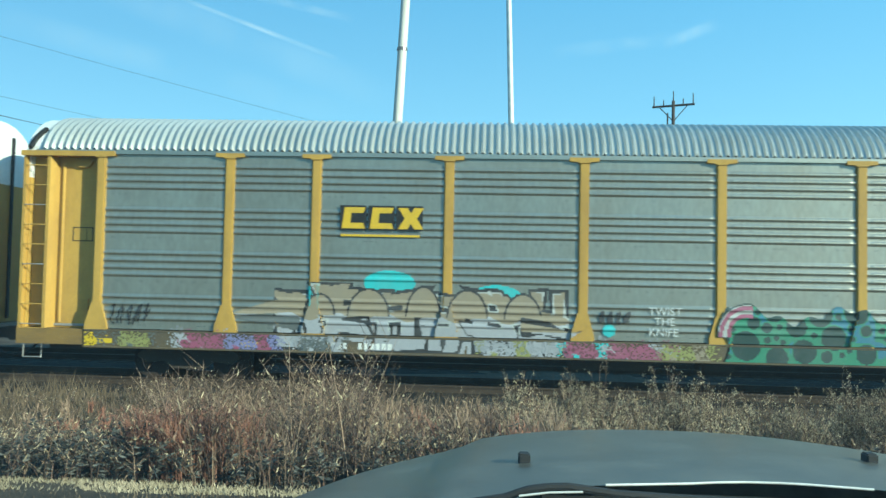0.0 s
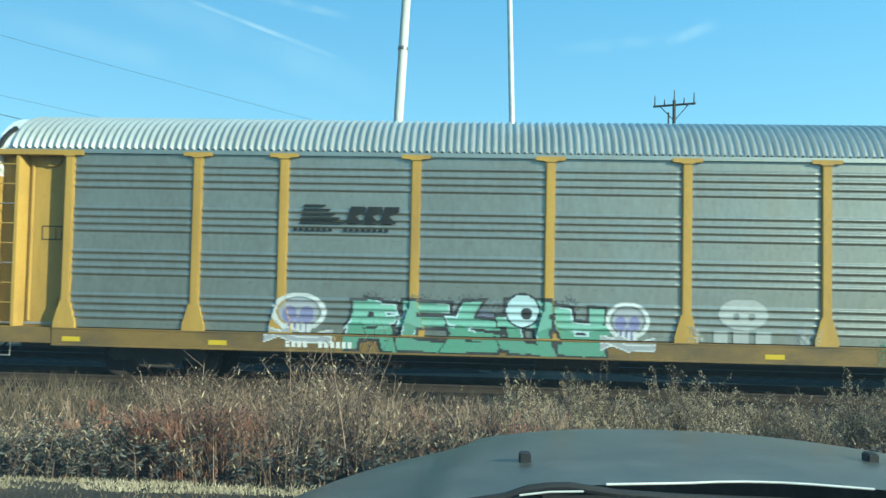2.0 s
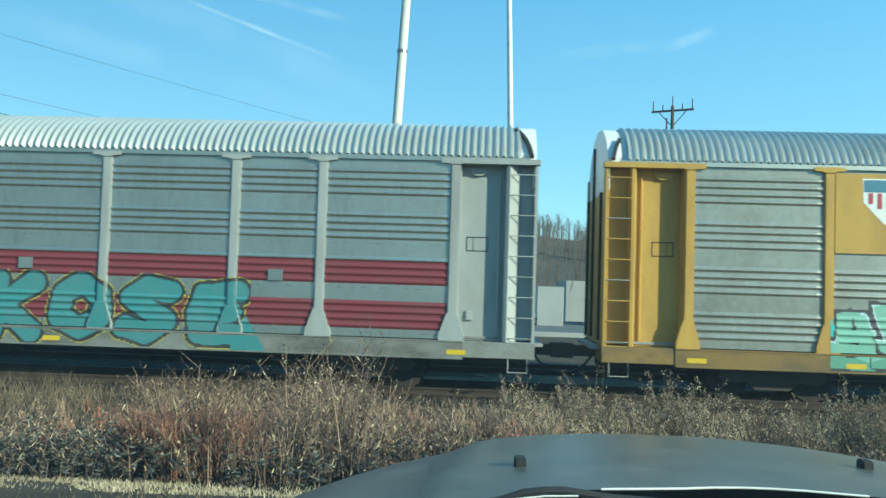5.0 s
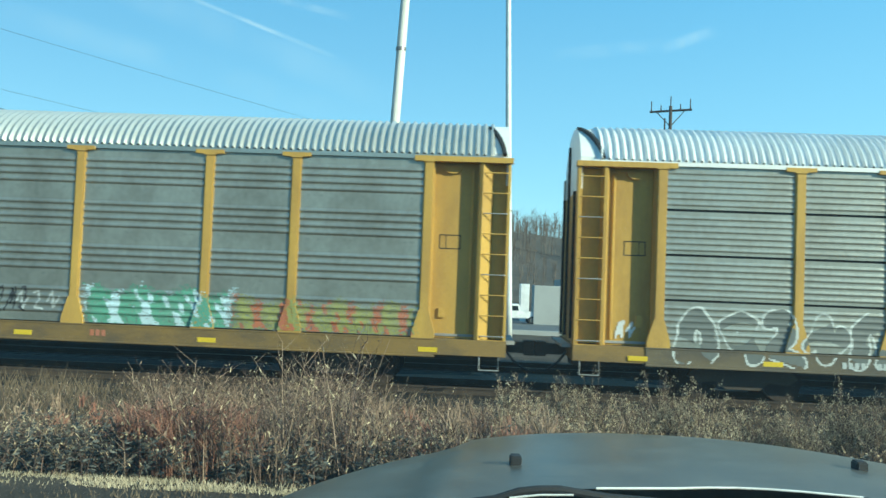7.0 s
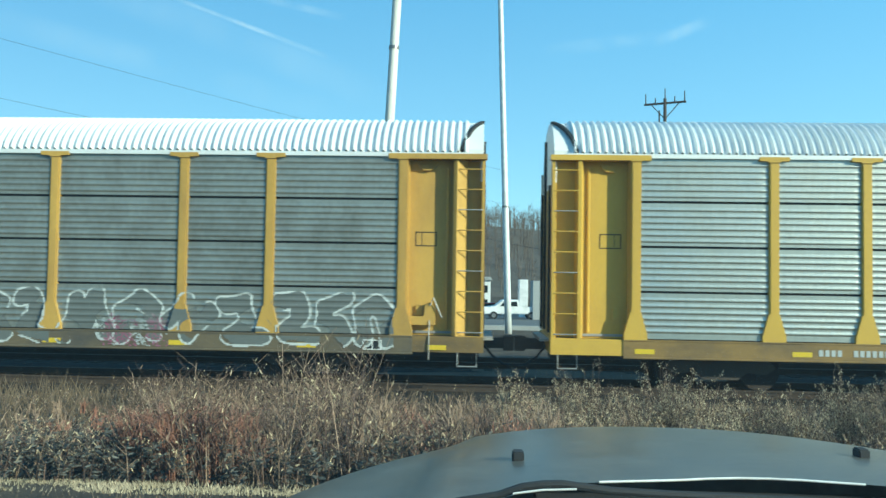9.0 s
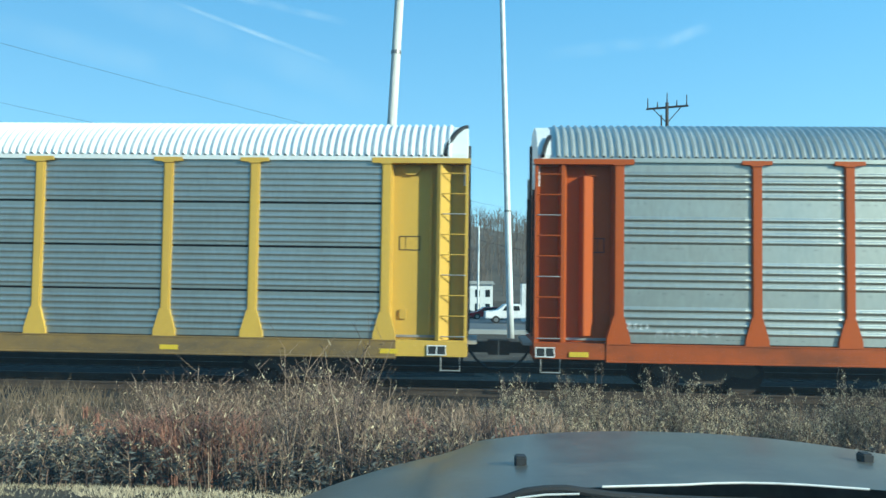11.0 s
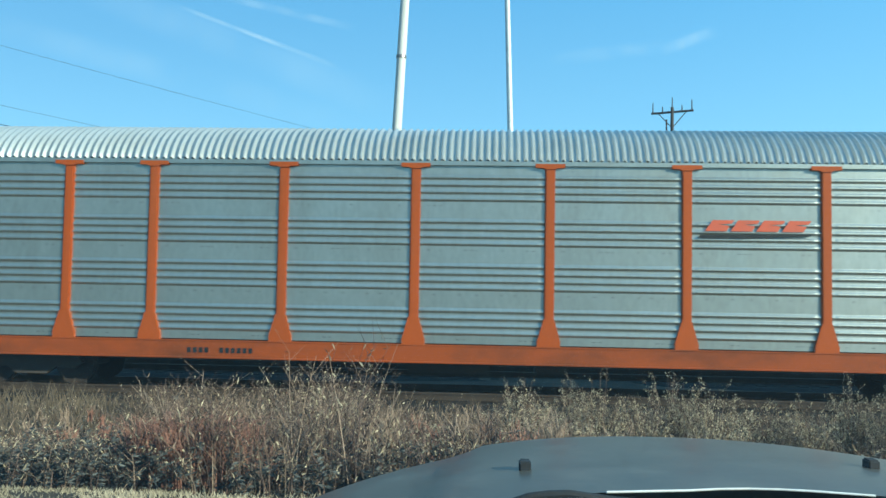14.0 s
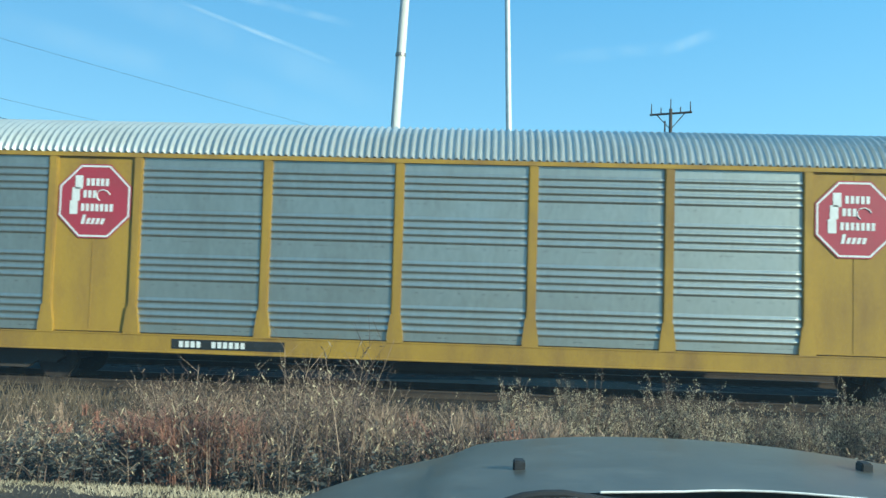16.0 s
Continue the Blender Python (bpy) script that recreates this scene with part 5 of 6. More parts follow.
GLYPH = {   # plain bubble strokes in a unit box
    "c": [[(0.9, 0.8), (0.55, 0.98), (0.15, 0.75), (0.1, 0.3), (0.45, 0.05), (0.9, 0.2)]],
    "u": [[(0.1, 1.0), (0.12, 0.3), (0.5, 0.05), (0.85, 0.3), (0.9, 1.0)]],
    "s": [[(0.9, 0.85), (0.45, 0.98), (0.15, 0.72), (0.5, 0.52), (0.85, 0.3), (0.5, 0.05), (0.05, 0.15)]],
    "e": [[(0.9, 0.95), (0.2, 0.9), (0.12, 0.5), (0.15, 0.1), (0.9, 0.05)], [(0.2, 0.5), (0.75, 0.52)]],
    "a": [[(0.05, 0.0), (0.4, 0.95), (0.6, 0.95), (0.95, 0.0)], [(0.3, 0.35), (0.75, 0.35)]],
    "o": [[(0.5, 0.98), (0.12, 0.75), (0.1, 0.25), (0.5, 0.03), (0.9, 0.25), (0.88, 0.75), (0.5, 0.98)]],
    "k": [[(0.15, 1.0), (0.15, 0.0)], [(0.9, 1.0), (0.25, 0.5), (0.9, 0.0)]],
    "t": [[(0.0, 0.95), (1.0, 0.95)], [(0.5, 0.95), (0.45, 0.0)]],
    "r": [[(0.15, 0.0), (0.15, 0.95), (0.7, 0.95), (0.8, 0.6), (0.2, 0.5), (0.9, 0.0)]],
    "w": [[(0.05, 1.0), (0.25, 0.05), (0.5, 0.75), (0.75, 0.05), (0.95, 1.0)]],
    "i": [[(0.5, 1.0), (0.5, 0.0)]],
    # shapes that are no letters
    "1": [[(0.1, 0.0), (0.12, 0.65), (0.5, 1.0), (0.88, 0.65), (0.9, 0.0)]],
    "2": [[(0.05, 0.9), (0.5, 1.0), (0.62, 0.5), (0.2, 0.12), (0.95, 0.0)]],
    "3": [[(0.95, 1.0), (0.3, 0.85), (0.2, 0.45), (0.7, 0.4), (0.9, 0.0)]],
    "4": [[(0.0, 0.45), (0.4, 0.95), (0.5, 0.08), (1.0, 0.65)]],
    "5": [[(0.5, 0.95), (0.15, 0.7), (0.3, 0.35), (0.75, 0.4), (0.8, 0.8), (0.5, 0.95)], [(0.75, 0.4), (0.95, 0.0)]],
    "6": [[(0.0, 0.0), (0.3, 0.95), (0.5, 0.3), (0.75, 1.0), (1.0, 0.1)]],
}
ABSTRACT = str.maketrans("cusaektrwio", "31251462634")


def far_from(X, Z, line):
    """Distance of each place from a broken line."""
    best = np.full(X.shape, 9.0)
    for (ax, az), (bx_, bz) in zip(line, line[1:]):
        dx, dz = bx_ - ax, bz - az
        t = np.clip(((X - ax) * dx + (Z - az) * dz) / (dx * dx + dz * dz + 1e-9), 0, 1)
        best = np.minimum(best, np.hypot(X - ax - t * dx, Z - az - t * dz))
    return best


def bubble(text, r=0.13, wobble=0.03, slant=0.0, gap=0.0, edge=0.04, halo=0.0, light=0.0, split=0.45):
    """Bubble shapes: 0 fill, 1 outline, 2 halo, 3 lower fill, 4 gleam."""
    text = text if text == "kose" else text.translate(ABSTRACT)
    def fn(X, Z, w, h):
        out = np.full(X.shape, -1)
        Xw = X + wobble * np.sin(Z * 7 + X * 2) - slant * (Z - h / 2)
        Zw = Z + wobble * np.sin(X * 5.3)
        near = np.full(X.shape, 9.0)
        layers = []
        step = w / len(text)
        for i, ch in enumerate(text):
            m = r + 0.02
            lift = 0.08 * h * math.sin(i * 2.1)
            d = np.full(X.shape, 9.0)
            for line in GLYPH[ch]:
                pts = [(i * step + m + (step - 2 * m + gap) * a, m + (h - 2 * m) * b * (1 - 0.06 * (i % 2)) + max(0, lift) * 0.6) for a, b in line]
                d = np.minimum(d, far_from(Xw, Zw, pts))
            layers.append(d)
            near = np.minimum(near, d)
        if halo:
            out[near < r + edge + halo] = 2
        for d in layers:
            out[d < r + edge] = 1
            inside = d < r
            out[inside] = 0
            out[inside & (Zw < h * split)] = 3
            if light:
                out[(d > r * 0.45) & (d < r * 0.6) & (np.sin(X * 9 + Z * 4) > 0.2)] = 4
        return out
    return fn


def wild(n, seed, slant=0.12, split=0.5, ground=True, spikes=True):
    """Interlocking angular block shapes: 0 upper fill, 1 outline, 2 ground between, 3 lower fill, 4 gleam."""
    def fn(X, Z, w, h):
        rng = random.Random(seed)
        Xs = X - slant * (Z - h / 2) + 0.03 * np.sin(Z * 6 + X)
        out = np.full(X.shape, -1)
        def slab_at(cx, cz, hw, hh, lean):
            return np.maximum(np.abs(Xs - cx - lean * (Z - cz)) - hw, np.abs(Z - cz - 0.25 * lean * (Xs - cx)) - hh)
        step = w / n
        letters = []
        for i in range(n):
            x0, tall = i * step, h * (0.8 + 0.16 * rng.random())
            foot = 0.04 * h
            stems = [slab_at(x0 + step * a, (tall + foot) / 2, step * (0.12 + 0.05 * rng.random()), (tall - foot) / 2, (rng.random() - 0.5) * 0.9) for a in (0.24, 0.76)]
            bars = [slab_at(x0 + step * (0.5 + 0.16 * (rng.random() - 0.5)), tall * c, step * (0.34 + 0.2 * rng.random()), h * 0.085, (rng.random() - 0.5) * 1.4) for c in rng.sample((0.14, 0.36, 0.6, 0.88), 3)]
            d = stems[0]
            for q in ([stems[1]] if rng.random() < 0.7 else []) + bars:
                d = np.minimum(d, q)
            if spikes:
                tip = rng.random()
                d = np.minimum(d, np.maximum(np.abs(Xs - x0 - step * tip) - 0.12 * np.clip(1 - (Z - tall * 0.75) / (h * 0.3), 0, 1), np.maximum(tall * 0.7 - Z, Z - h)))
            letters.append(d)
        near = np.minimum.reduce(letters)
        if ground:
            out[(near < 0.16) & (Z < h * (0.7 + 0.1 * np.sin(X * 4)))] = 2
        out[near < 0.07] = 1
        for d in letters:
            out[d < 0.03] = 1
            inside = d < 0
            out[inside] = 0
            out[inside & (Z < h * (split + 0.06 * np.sin(X * 6)))] = 3
            out[inside & (d > -0.035) & (np.sin(X * 5 + Z * 3) > 0.35) & (Z > h * 0.3)] = 4
        return out
    return fn


def scribble(text, r=0.014, slant=0.15):
    base = bubble(text, r, 0.02, slant, 0.0, 0.0)
    def fn(X, Z, w, h):
        out = base(X, Z, w, h)
        out[out >= 0] = 0
        return out
    return fn


def outline_only(text, r=0.165, line=0.042):
    """Letters in outline: 0 line, 1 thin worn fill."""
    base = bubble(text, r, 0.04, 0.0, 0.1, line)
    def fn(X, Z, w, h):
        out = base(X, Z, w, h)
        inside = (out == 0) | (out == 3)
        worn = np.sin(X * 3.1 + 1.3 * np.sin(Z * 4)) * np.sin(Z * 5 + X) > 0.25
        faded = np.sin(X * 2.3 + 0.5) * np.sin(Z * 3.4 + X * 1.7) > 0.72
        edge = (out == 1) & ~faded
        out[:] = -1
        out[inside & ~worn] = 1
        out[edge] = 0
        return out
    return fn


def circles(X, Z, w, h):
    """Green field of dark discs of many sizes."""
    rng = random.Random(8)
    top = h * (0.78 + 0.12 * np.sin(X * 3.0) + 0.06 * np.sin(X * 11))
    out = np.where((Z < top) & (X > 0.15 + 0.1 * np.sin(Z * 6)) & (X < w - 0.2 - 0.25 * Z / h), 0, -1)
    out[(out == 0) & (np.sin(X * 4.1 + 1) * np.sin(Z * 5.2) > 0.62)] = 3
    out[(out == 0) & (X > w * 0.42) & (X < w * 0.62) & (Z > h * 0.35)] = 3
    discs = []
    for k in range(900):
        cx, cz, r = w * rng.random(), h * (0.06 + 0.8 * rng.random()), (0.25 if k < 160 else 0.13 if k < 450 else 0.06) * (0.8 + 0.4 * rng.random())
        if any(math.hypot(cx - a, cz - b) < r + c + 0.035 for a, b, c in discs):
            continue
        discs.append((cx, cz, r))
        d = np.hypot(X - cx, Z - cz)
        out[(d < r) & (out >= 0)] = 1
        out[(d > r) & (d < r + 0.025) & (out >= 0)] = 0
    # a striped red and white arc at the leading edge
    d = np.hypot(X - 0.62, Z - h * 0.45)
    arc = (d > 0.34) & (d < 0.6) & (X < 0.72) & (Z > h * 0.4)
    out[arc] = np.where(np.sin(d[arc] * 40 + 2) > 0.1, 4, 2)
    out[(d >= 0.6) & (d < 0.63) & (X < 0.75) & (Z > h * 0.4)] = 1
    return out


def wash(top=0.85, density=0.8, streak=6.0):
    """A sprayed cloud with ragged edges and streaks: 0 ground colour, 1 streaks."""
    def fn(X, Z, w, h):
        rng = np.random.default_rng(5)
        n = rng.random(X.shape)
        edge = np.minimum(np.minimum(X, w - X) / 0.3, np.minimum((h * top * (1 + 0.1 * np.sin(X * 6)) - Z) / 0.22, 1))
        out = np.where(n < density * np.clip(edge, 0, 1), 0, -1)
        s = np.sin(X * streak + 1.5 * np.sin(Z * 4)) * np.sin(Z * 2.5 + X) + 0.7 * np.sin(X * streak * 2.3 + Z * 7) * np.sin(Z * 11 + X * 3) + 0.35 * (n - 0.5)
        out[(out == 0) & (s > 0.25)] = 1
        return out
    return fn


def jagged(X, Z, w, h):
    """A block piece with torn pale edges: 0 body, 1 pale marks, 2 dark fringe, 3 lower tone."""
    rng = np.random.default_rng(9)
    top = h * (0.74 + 0.07 * np.abs(np.sin(X * 9)) + 0.12 * np.exp(-((X - w * 0.2) / 0.22) ** 2) + 0.1 * np.exp(-((X - w * 0.84) / 0.2) ** 2) - 0.3 * np.clip((X - w * 0.9) / (w * 0.1), 0, 1))
    out = np.full(X.shape, -1)
    out[(Z < top + 0.14) & (X > 0.15) & (X < w - 0.05)] = 2
    inside = (Z < top) & (X > 0.06 + 0.1 * np.sin(Z * 5) ** 2) & (X < w - 0.06)
    out[inside] = 0
    out[inside & (Z < h * 0.25)] = 3
    marks = np.sin(X * 7 + 2 * np.sin(Z * 6)) * np.sin(Z * 8 + 1.7 * np.sin(X * 5))
    out[inside & (marks > 0.72) & (Z > h * 0.18)] = 1
    out[inside & (marks < -0.8) & (rng.random(X.shape) < 0.6)] = 2
    out[inside & ((top - Z < 0.05) | (X < 0.16))] = 1
    return out


def skull(X, Z, w, h):
    """A pale ring with a filled face and a crossed base."""
    d = np.hypot((X - w / 2) / (w * 0.4), (Z - h * 0.6) / (h * 0.36))
    out = np.full(X.shape, -1)
    out[d < 0.72] = 1
    out[(d > 0.8) & (d < 1.0)] = 0
    jaw = (np.abs(X - w / 2) < w * 0.17) & (Z < h * 0.4) & (Z > h * 0.2)
    out[jaw] = np.where(np.sin(X[jaw] * 55) > -0.4, 0, 2)
    for ex in (0.37, 0.62):
        out[np.hypot((X - w * ex) / 1.0, (Z - h * 0.55) / 1.3) < w * 0.1] = 2
    out[np.hypot(X - w * 0.5, Z - h * 0.44) < w * 0.04] = 2
    for line in ([(0.02 * w, 0.1 * h), (0.35 * w, 0.26 * h), (0.65 * w, 0.12 * h), (w * 0.97, 0.22 * h)], [(0.05 * w, 0.26 * h), (0.5 * w, 0.08 * h), (0.95 * w, 0.1 * h)]):
        q = far_from(X, Z, line)
        out[q < 0.05] = 1
        out[(q > 0.05) & (q < 0.075)] = 0
    return out


def near_face(style, xc, z, flare):
    """How far out the car's side lies at one place."""
    if abs(xc) > POST_X[-1] + 0.24:
        return 0.29
    post = min(abs(xc - p) for p in POST_X)
    if z < SILL - 0.015:
        return 0.0
    if z < SILL + 0.55:
        wide = flare if z < SILL + 0.09 else flare + (0.109 - flare) * (z - SILL - 0.09) / 0.46
        if post < wide:
            return 0.0
    if post < 0.075:
        return 0.008
    if post < 0.105:
        return 0.025
    return None


def spray(car, label, x0, x1, z0, z1, fn, mats, style="rib", flare=0.24, cell=0.028, name="graffiti"):
    """Paint on the ribbed side: fn picks a colour for each small cell, which lies on ribs, posts and sill as they stand."""
    car["coats"] = lift = car.get("coats", 0) + 1
    lift = 0.003 + 0.0012 * lift
    xs = np.linspace(x0, x1, int((x1 - x0) / cell) + 1)
    zs = set(np.round(np.linspace(z0, z1, int((z1 - z0) / cell) + 1), 4)) | {round(z, 4) for z, _ in PROFILES[style] if z0 < z < z1}
    zs = sorted(zs)
    zs = [z for i, z in enumerate(zs) if i == 0 or z - zs[i - 1] > 1e-3]
    xc = (xs[:-1] + xs[1:]) / 2
    zc = (np.array(zs[:-1]) + np.array(zs[1:])) / 2
    X, Z = np.meshgrid(xc - x0, zc - z0, indexing="ij")
    pick = fn(X, Z, x1 - x0, z1 - z0)
    panel_y = [skin_y(style, z) for z in zs]
    verts, faces, idx = [], [], []
    for i in range(len(xc)):
        for j in range(len(zc)):
            m = pick[i, j]
            if m < 0 or m >= len(mats) or SILL - 0.06 < zc[j] < SILL - 0.0:
                continue
            flat = near_face(style, xc[i], zc[j], flare)
            ya, yb = (flat, flat) if flat is not None else (panel_y[j], panel_y[j + 1])
            b = len(verts)
            verts += [(xs[i], ya - lift, zs[j]), (xs[i + 1], ya - lift, zs[j]), (xs[i + 1], yb - lift, zs[j + 1]), (xs[i], yb - lift, zs[j + 1])]
            faces.append((b, b + 1, b + 2, b + 3))
            idx.append(int(m))
    me = bpy.data.meshes.new(name)
    me.from_pydata(verts, [], faces)
    for m in mats:
        me.materials.append(m)
    me.polygons.foreach_set("material_index", idx)
    put(name, me, car, label=label)


def at(i, share):
    return POST_X[i] + share * BAYS[min(i, 8)]


def plate(car, name, outline, mat, y, label="", thick=0.004, parent=None):
    bm = bmesh.new()
    prism(bm, outline, y - thick, y)
    return part(name, bm, mat, parent or car, label)


def rect(x0, x1, z0, z1, lean=0.0):
    return [(x0, z0), (x0 + lean, z1), (x1 + lean, z1), (x1, z0)]


RIB_Y = PANEL_Y - 0.043


def number_bars(car, x, z, y=-0.004, mat=WHITE_PAINT, counts=(4, 6), h=0.13):
    bm = bmesh.new()
    for n in counts:
        for k in range(n):
            prism(bm, rect(x, x + 0.085, z, z + h), y - 0.004, y)
            x += 0.125
        x += 0.2
    ob = part("number_marks", bm, mat, car, "plain pale marks in place of a number")
    ob["kind"] = "stuff"


def reflectors(car, xs, y=-0.003):
    for x in xs:
        plate(car, "reflector", rect(x - 0.2, x + 0.2, SILL_LOW + 0.1, SILL_LOW + 0.2), REFLECT, y, "yellow reflective strip")


def data_board(car, x):
    board = plate(car, "data_board", rect(x - 0.2, x + 0.2, SILL_LOW + 0.08, SILL_LOW + 0.29), BLACK_PAINT, -0.003, "black data board with white frame lines")
    for a, b, c, d in ((-0.2, 0.2, 0.08, 0.1), (-0.2, 0.2, 0.27, 0.29), (-0.2, -0.18, 0.1, 0.27), (-0.01, 0.01, 0.1, 0.27), (0.18, 0.2, 0.1, 0.27)):
        plate(car, "board_line", rect(x + a, x + b, SILL_LOW + c, SILL_LOW + d), WHITE_PAINT, -0.008, parent=board)


for CAR in (LEAD, CAR_A, CAR_B, CAR_C, CAR_D, CAR_F):
    reflectors(CAR, (-11.6, -8.4, 3.2, 7.2, 11.9))
reflectors(CAR_E, [-12.2 + 2.75 * i for i in range(10)])
reflectors(CAR_G, (-12.6, 12.1))
reflectors(CAR_H, (-12.4, 12.2))
for CAR, X in ((CAR_A, 10.4), (CAR_E, 11.2), (CAR_F, 12.9), (CAR_G, -13.3), (CAR_I, 11.0)):
    data_board(CAR, X)

# car A: gold block mark, tan letters, green discs, tags
for K in range(3):
    X = at(2, 0.2) + 0.6 * K
    plate(CAR_A, "emblem", [(X, 3.35), (X + 0.06, 3.8), (X + 0.5, 3.8), (X + 0.46, 3.68), (X + 0.2, 3.68), (X + 0.18, 3.47), (X + 0.46, 3.47), (X + 0.5, 3.35)] if K < 2 else
          [(X, 3.35), (X + 0.14, 3.575), (X, 3.8), (X + 0.2, 3.8), (X + 0.27, 3.68), (X + 0.34, 3.8), (X + 0.54, 3.8), (X + 0.4, 3.575), (X + 0.54, 3.35), (X + 0.34, 3.35), (X + 0.27, 3.47), (X + 0.2, 3.35)], GOLD, RIB_Y - 0.006, "gold block emblem on grey panel")
    plate(CAR_A, "emblem_shadow", rect(X - 0.04, X + 0.52, 3.31, 3.84), BLACK_PAINT, RIB_Y)
plate(CAR_A, "emblem_line", rect(at(2, 0.2) - 0.02, at(2, 0.2) + 1.66, 3.18, 3.23), GOLD, RIB_Y)
spray(CAR_A, "cyan sprayed clouds behind tan letters", at(2, -0.05), at(3, 0.6), 1.6, 2.5, lambda X, Z, w, h: np.where((np.hypot((X - 0.35) / 0.45, (Z - 0.3) / 0.28) < 1) | (np.hypot((X - 1.75) / 0.55, (Z - 0.6) / 0.27) < 1) | (np.hypot((X - 4.0) / 0.55, (Z - 0.35) / 0.26) < 1), 0, -1), [CYAN])
spray(CAR_A, "tan bubble letters with black shadow and lilac base", at(2, -0.3), at(4, -0.1), 0.76, 2.2, wild(6, 21, -0.12, 0.5, True, False), [TAN, BLACK, LILAC, LILAC, CHALK])
spray(CAR_A, "round tan humps above the graffiti letters", at(2, -0.2), at(4, -0.15), 1.5, 2.2, lambda X, Z, w, h: np.where(np.minimum.reduce([np.hypot((X - c * w) / r, Z / t) for c, r, t in ((0.12, 0.3, 0.42), (0.3, 0.42, 0.55), (0.5, 0.34, 0.62), (0.66, 0.4, 0.56), (0.86, 0.36, 0.5))]) < 1, 0, np.where(np.minimum.reduce([np.hypot((X - c * w) / r, Z / t) for c, r, t in ((0.12, 0.34, 0.47), (0.3, 0.46, 0.6), (0.5, 0.38, 0.67), (0.66, 0.44, 0.61), (0.86, 0.4, 0.55))]) < 1, 1, -1)), [TAN, BLACK])
spray(CAR_A, "tan arrow-shaped spikes of a graffiti piece", at(1, 0.1), at(2, -0.1), 0.95, 2.1, lambda X, Z, w, h: np.where(far_from(X, Z, [(0.05, 0.55), (1.6, 0.85)]) < 0.04 + 0.11 * X, np.where(Z < 0.55, 1, 0), np.where(far_from(X, Z, [(0.05, 0.5), (1.8, 0.3)]) < 0.06 + 0.06 * X, 2, -1)), [TAN, LILAC, SMOKE])
spray(CAR_A, "tan and grey spikes trailing from graffiti", at(3, 0.55), at(4, 0.0), 0.85, 1.7, lambda X, Z, w, h: np.where(np.abs(Z - 0.45 - 0.1 * np.sin(X * 5)) < 0.3 * (1 - X / w), np.where(np.sin(Z * 22 + X * 3) > 0.3, 1, np.where(Z < 0.4, 2, 0)), -1), [TAN, BLACK, LILAC])
for A0, A1, LAB in ((at(0, 0.55), at(1, 0.05), "magenta"), (at(4, 0.05), at(4, 0.75), "magenta")):
    spray(CAR_A, "magenta and cyan overspray on the sill", A0, A1, 0.74, 1.35, wash(0.7, 0.85, 4), [MAGENTA, LILAC])
for A0, A1, TONES, WORDS in ((at(0, -0.3), at(0, 0.1), [REFLECT, SMOKE], "yellow"), (at(0, 0.12), at(0, 0.5), [OLIVE, SMOKE], "olive"), (at(1, -0.1), at(1, 0.7), [PURPLE, MAGENTA], "purple"), (at(1, 0.75), at(2, 0.3), [SMOKE, LILAC], "grey"),
                            (at(3, 0.2), at(3, 0.9), [LILAC, OLIVE], "pale"), (at(4, -0.2), at(4, 0.2), [MAGENTA, CYAN], "magenta"), (at(4, 0.5), at(5, 0.0), [OLIVE, TAN], "tan"), (at(6, 0.9), at(7, 0.6), [OLIVE, SMOKE], "olive"), (at(7, 0.7), at(8, 0.5), [TAN, SMOKE], "tan")):
    spray(CAR_A, WORDS + " sprayed patches along the sill", A0, A1, 0.74, 1.06, wash(1.2, 0.8, 7), TONES)
spray(CAR_A, "small cyan sprayed spot", at(4, 0.12), at(4, 0.27), 1.18, 1.45, lambda X, Z, w, h: np.where(np.hypot(X - w / 2, Z - h / 2) < 0.13, 0, -1), [CYAN])
spray(CAR_A, "thin black scribbled tag", at(0, 0.1), at(0, 0.42), 1.2, 1.68, scribble("seawk", 0.016), [BLACK])
spray(CAR_A, "thin black scribbled tag on grey panel", at(4, 0.12), at(4, 0.36), 1.45, 1.75, scribble("west", 0.03), [BLACK])
spray(CAR_A, "green graffiti full of round dark discs", at(5, -0.03), at(6, 0.78), 0.74, 2.0, circles, [GREEN, DEEPGREEN, MAGENTA, BLUE, CHALK])
spray(CAR_A, "black and dull red sprayed patch", at(6, 0.6), at(6, 0.98), 1.05, 1.6, wash(0.8, 0.7, 9), [SMOKE, MAGENTA])
spray(CAR_A, "black sprayed tag on grey panel", at(7, 0.12), at(7, 0.8), 1.32, 1.9, scribble("ori", 0.036), [BLACK])
spray(CAR_A, "faint black sprayed tag", at(8, 0.1), at(8, 0.55), 1.3, 1.9, scribble("tuk", 0.028), [BLACK])
spray(CAR_A, "small black sprayed tag", at(8, 0.45), at(8, 0.85), 1.25, 1.5, scribble("awes", 0.02), [SMOKE])
number_bars(CAR_A, at(2, 0.1), 0.8)

# car B: black mark, mint letters, skulls, green letters
for K in range(5):
    plate(CAR_B, "emblem_stripe", rect(at(2, 0.12) + 0.02 * K, at(2, 0.12) + 0.95 - 0.1 * K, 3.42 + 0.09 * K, 3.47 + 0.09 * K, 0.05), BLACK_PAINT, RIB_Y, "black speed stripe emblem")
for K in range(3):
    plate(CAR_B, "emblem", [(at(2, 0.48) + 0.36 * K, 3.44), (at(2, 0.48) + 0.1 + 0.36 * K, 3.8), (at(2, 0.48) + 0.42 + 0.36 * K, 3.8), (at(2, 0.48) + 0.4 + 0.36 * K, 3.68), (at(2, 0.48) + 0.2 + 0.36 * K, 3.6), (at(2, 0.48) + 0.36 + 0.36 * K, 3.44)], BLACK_PAINT, RIB_Y - 0.001, "black slanted block emblem")
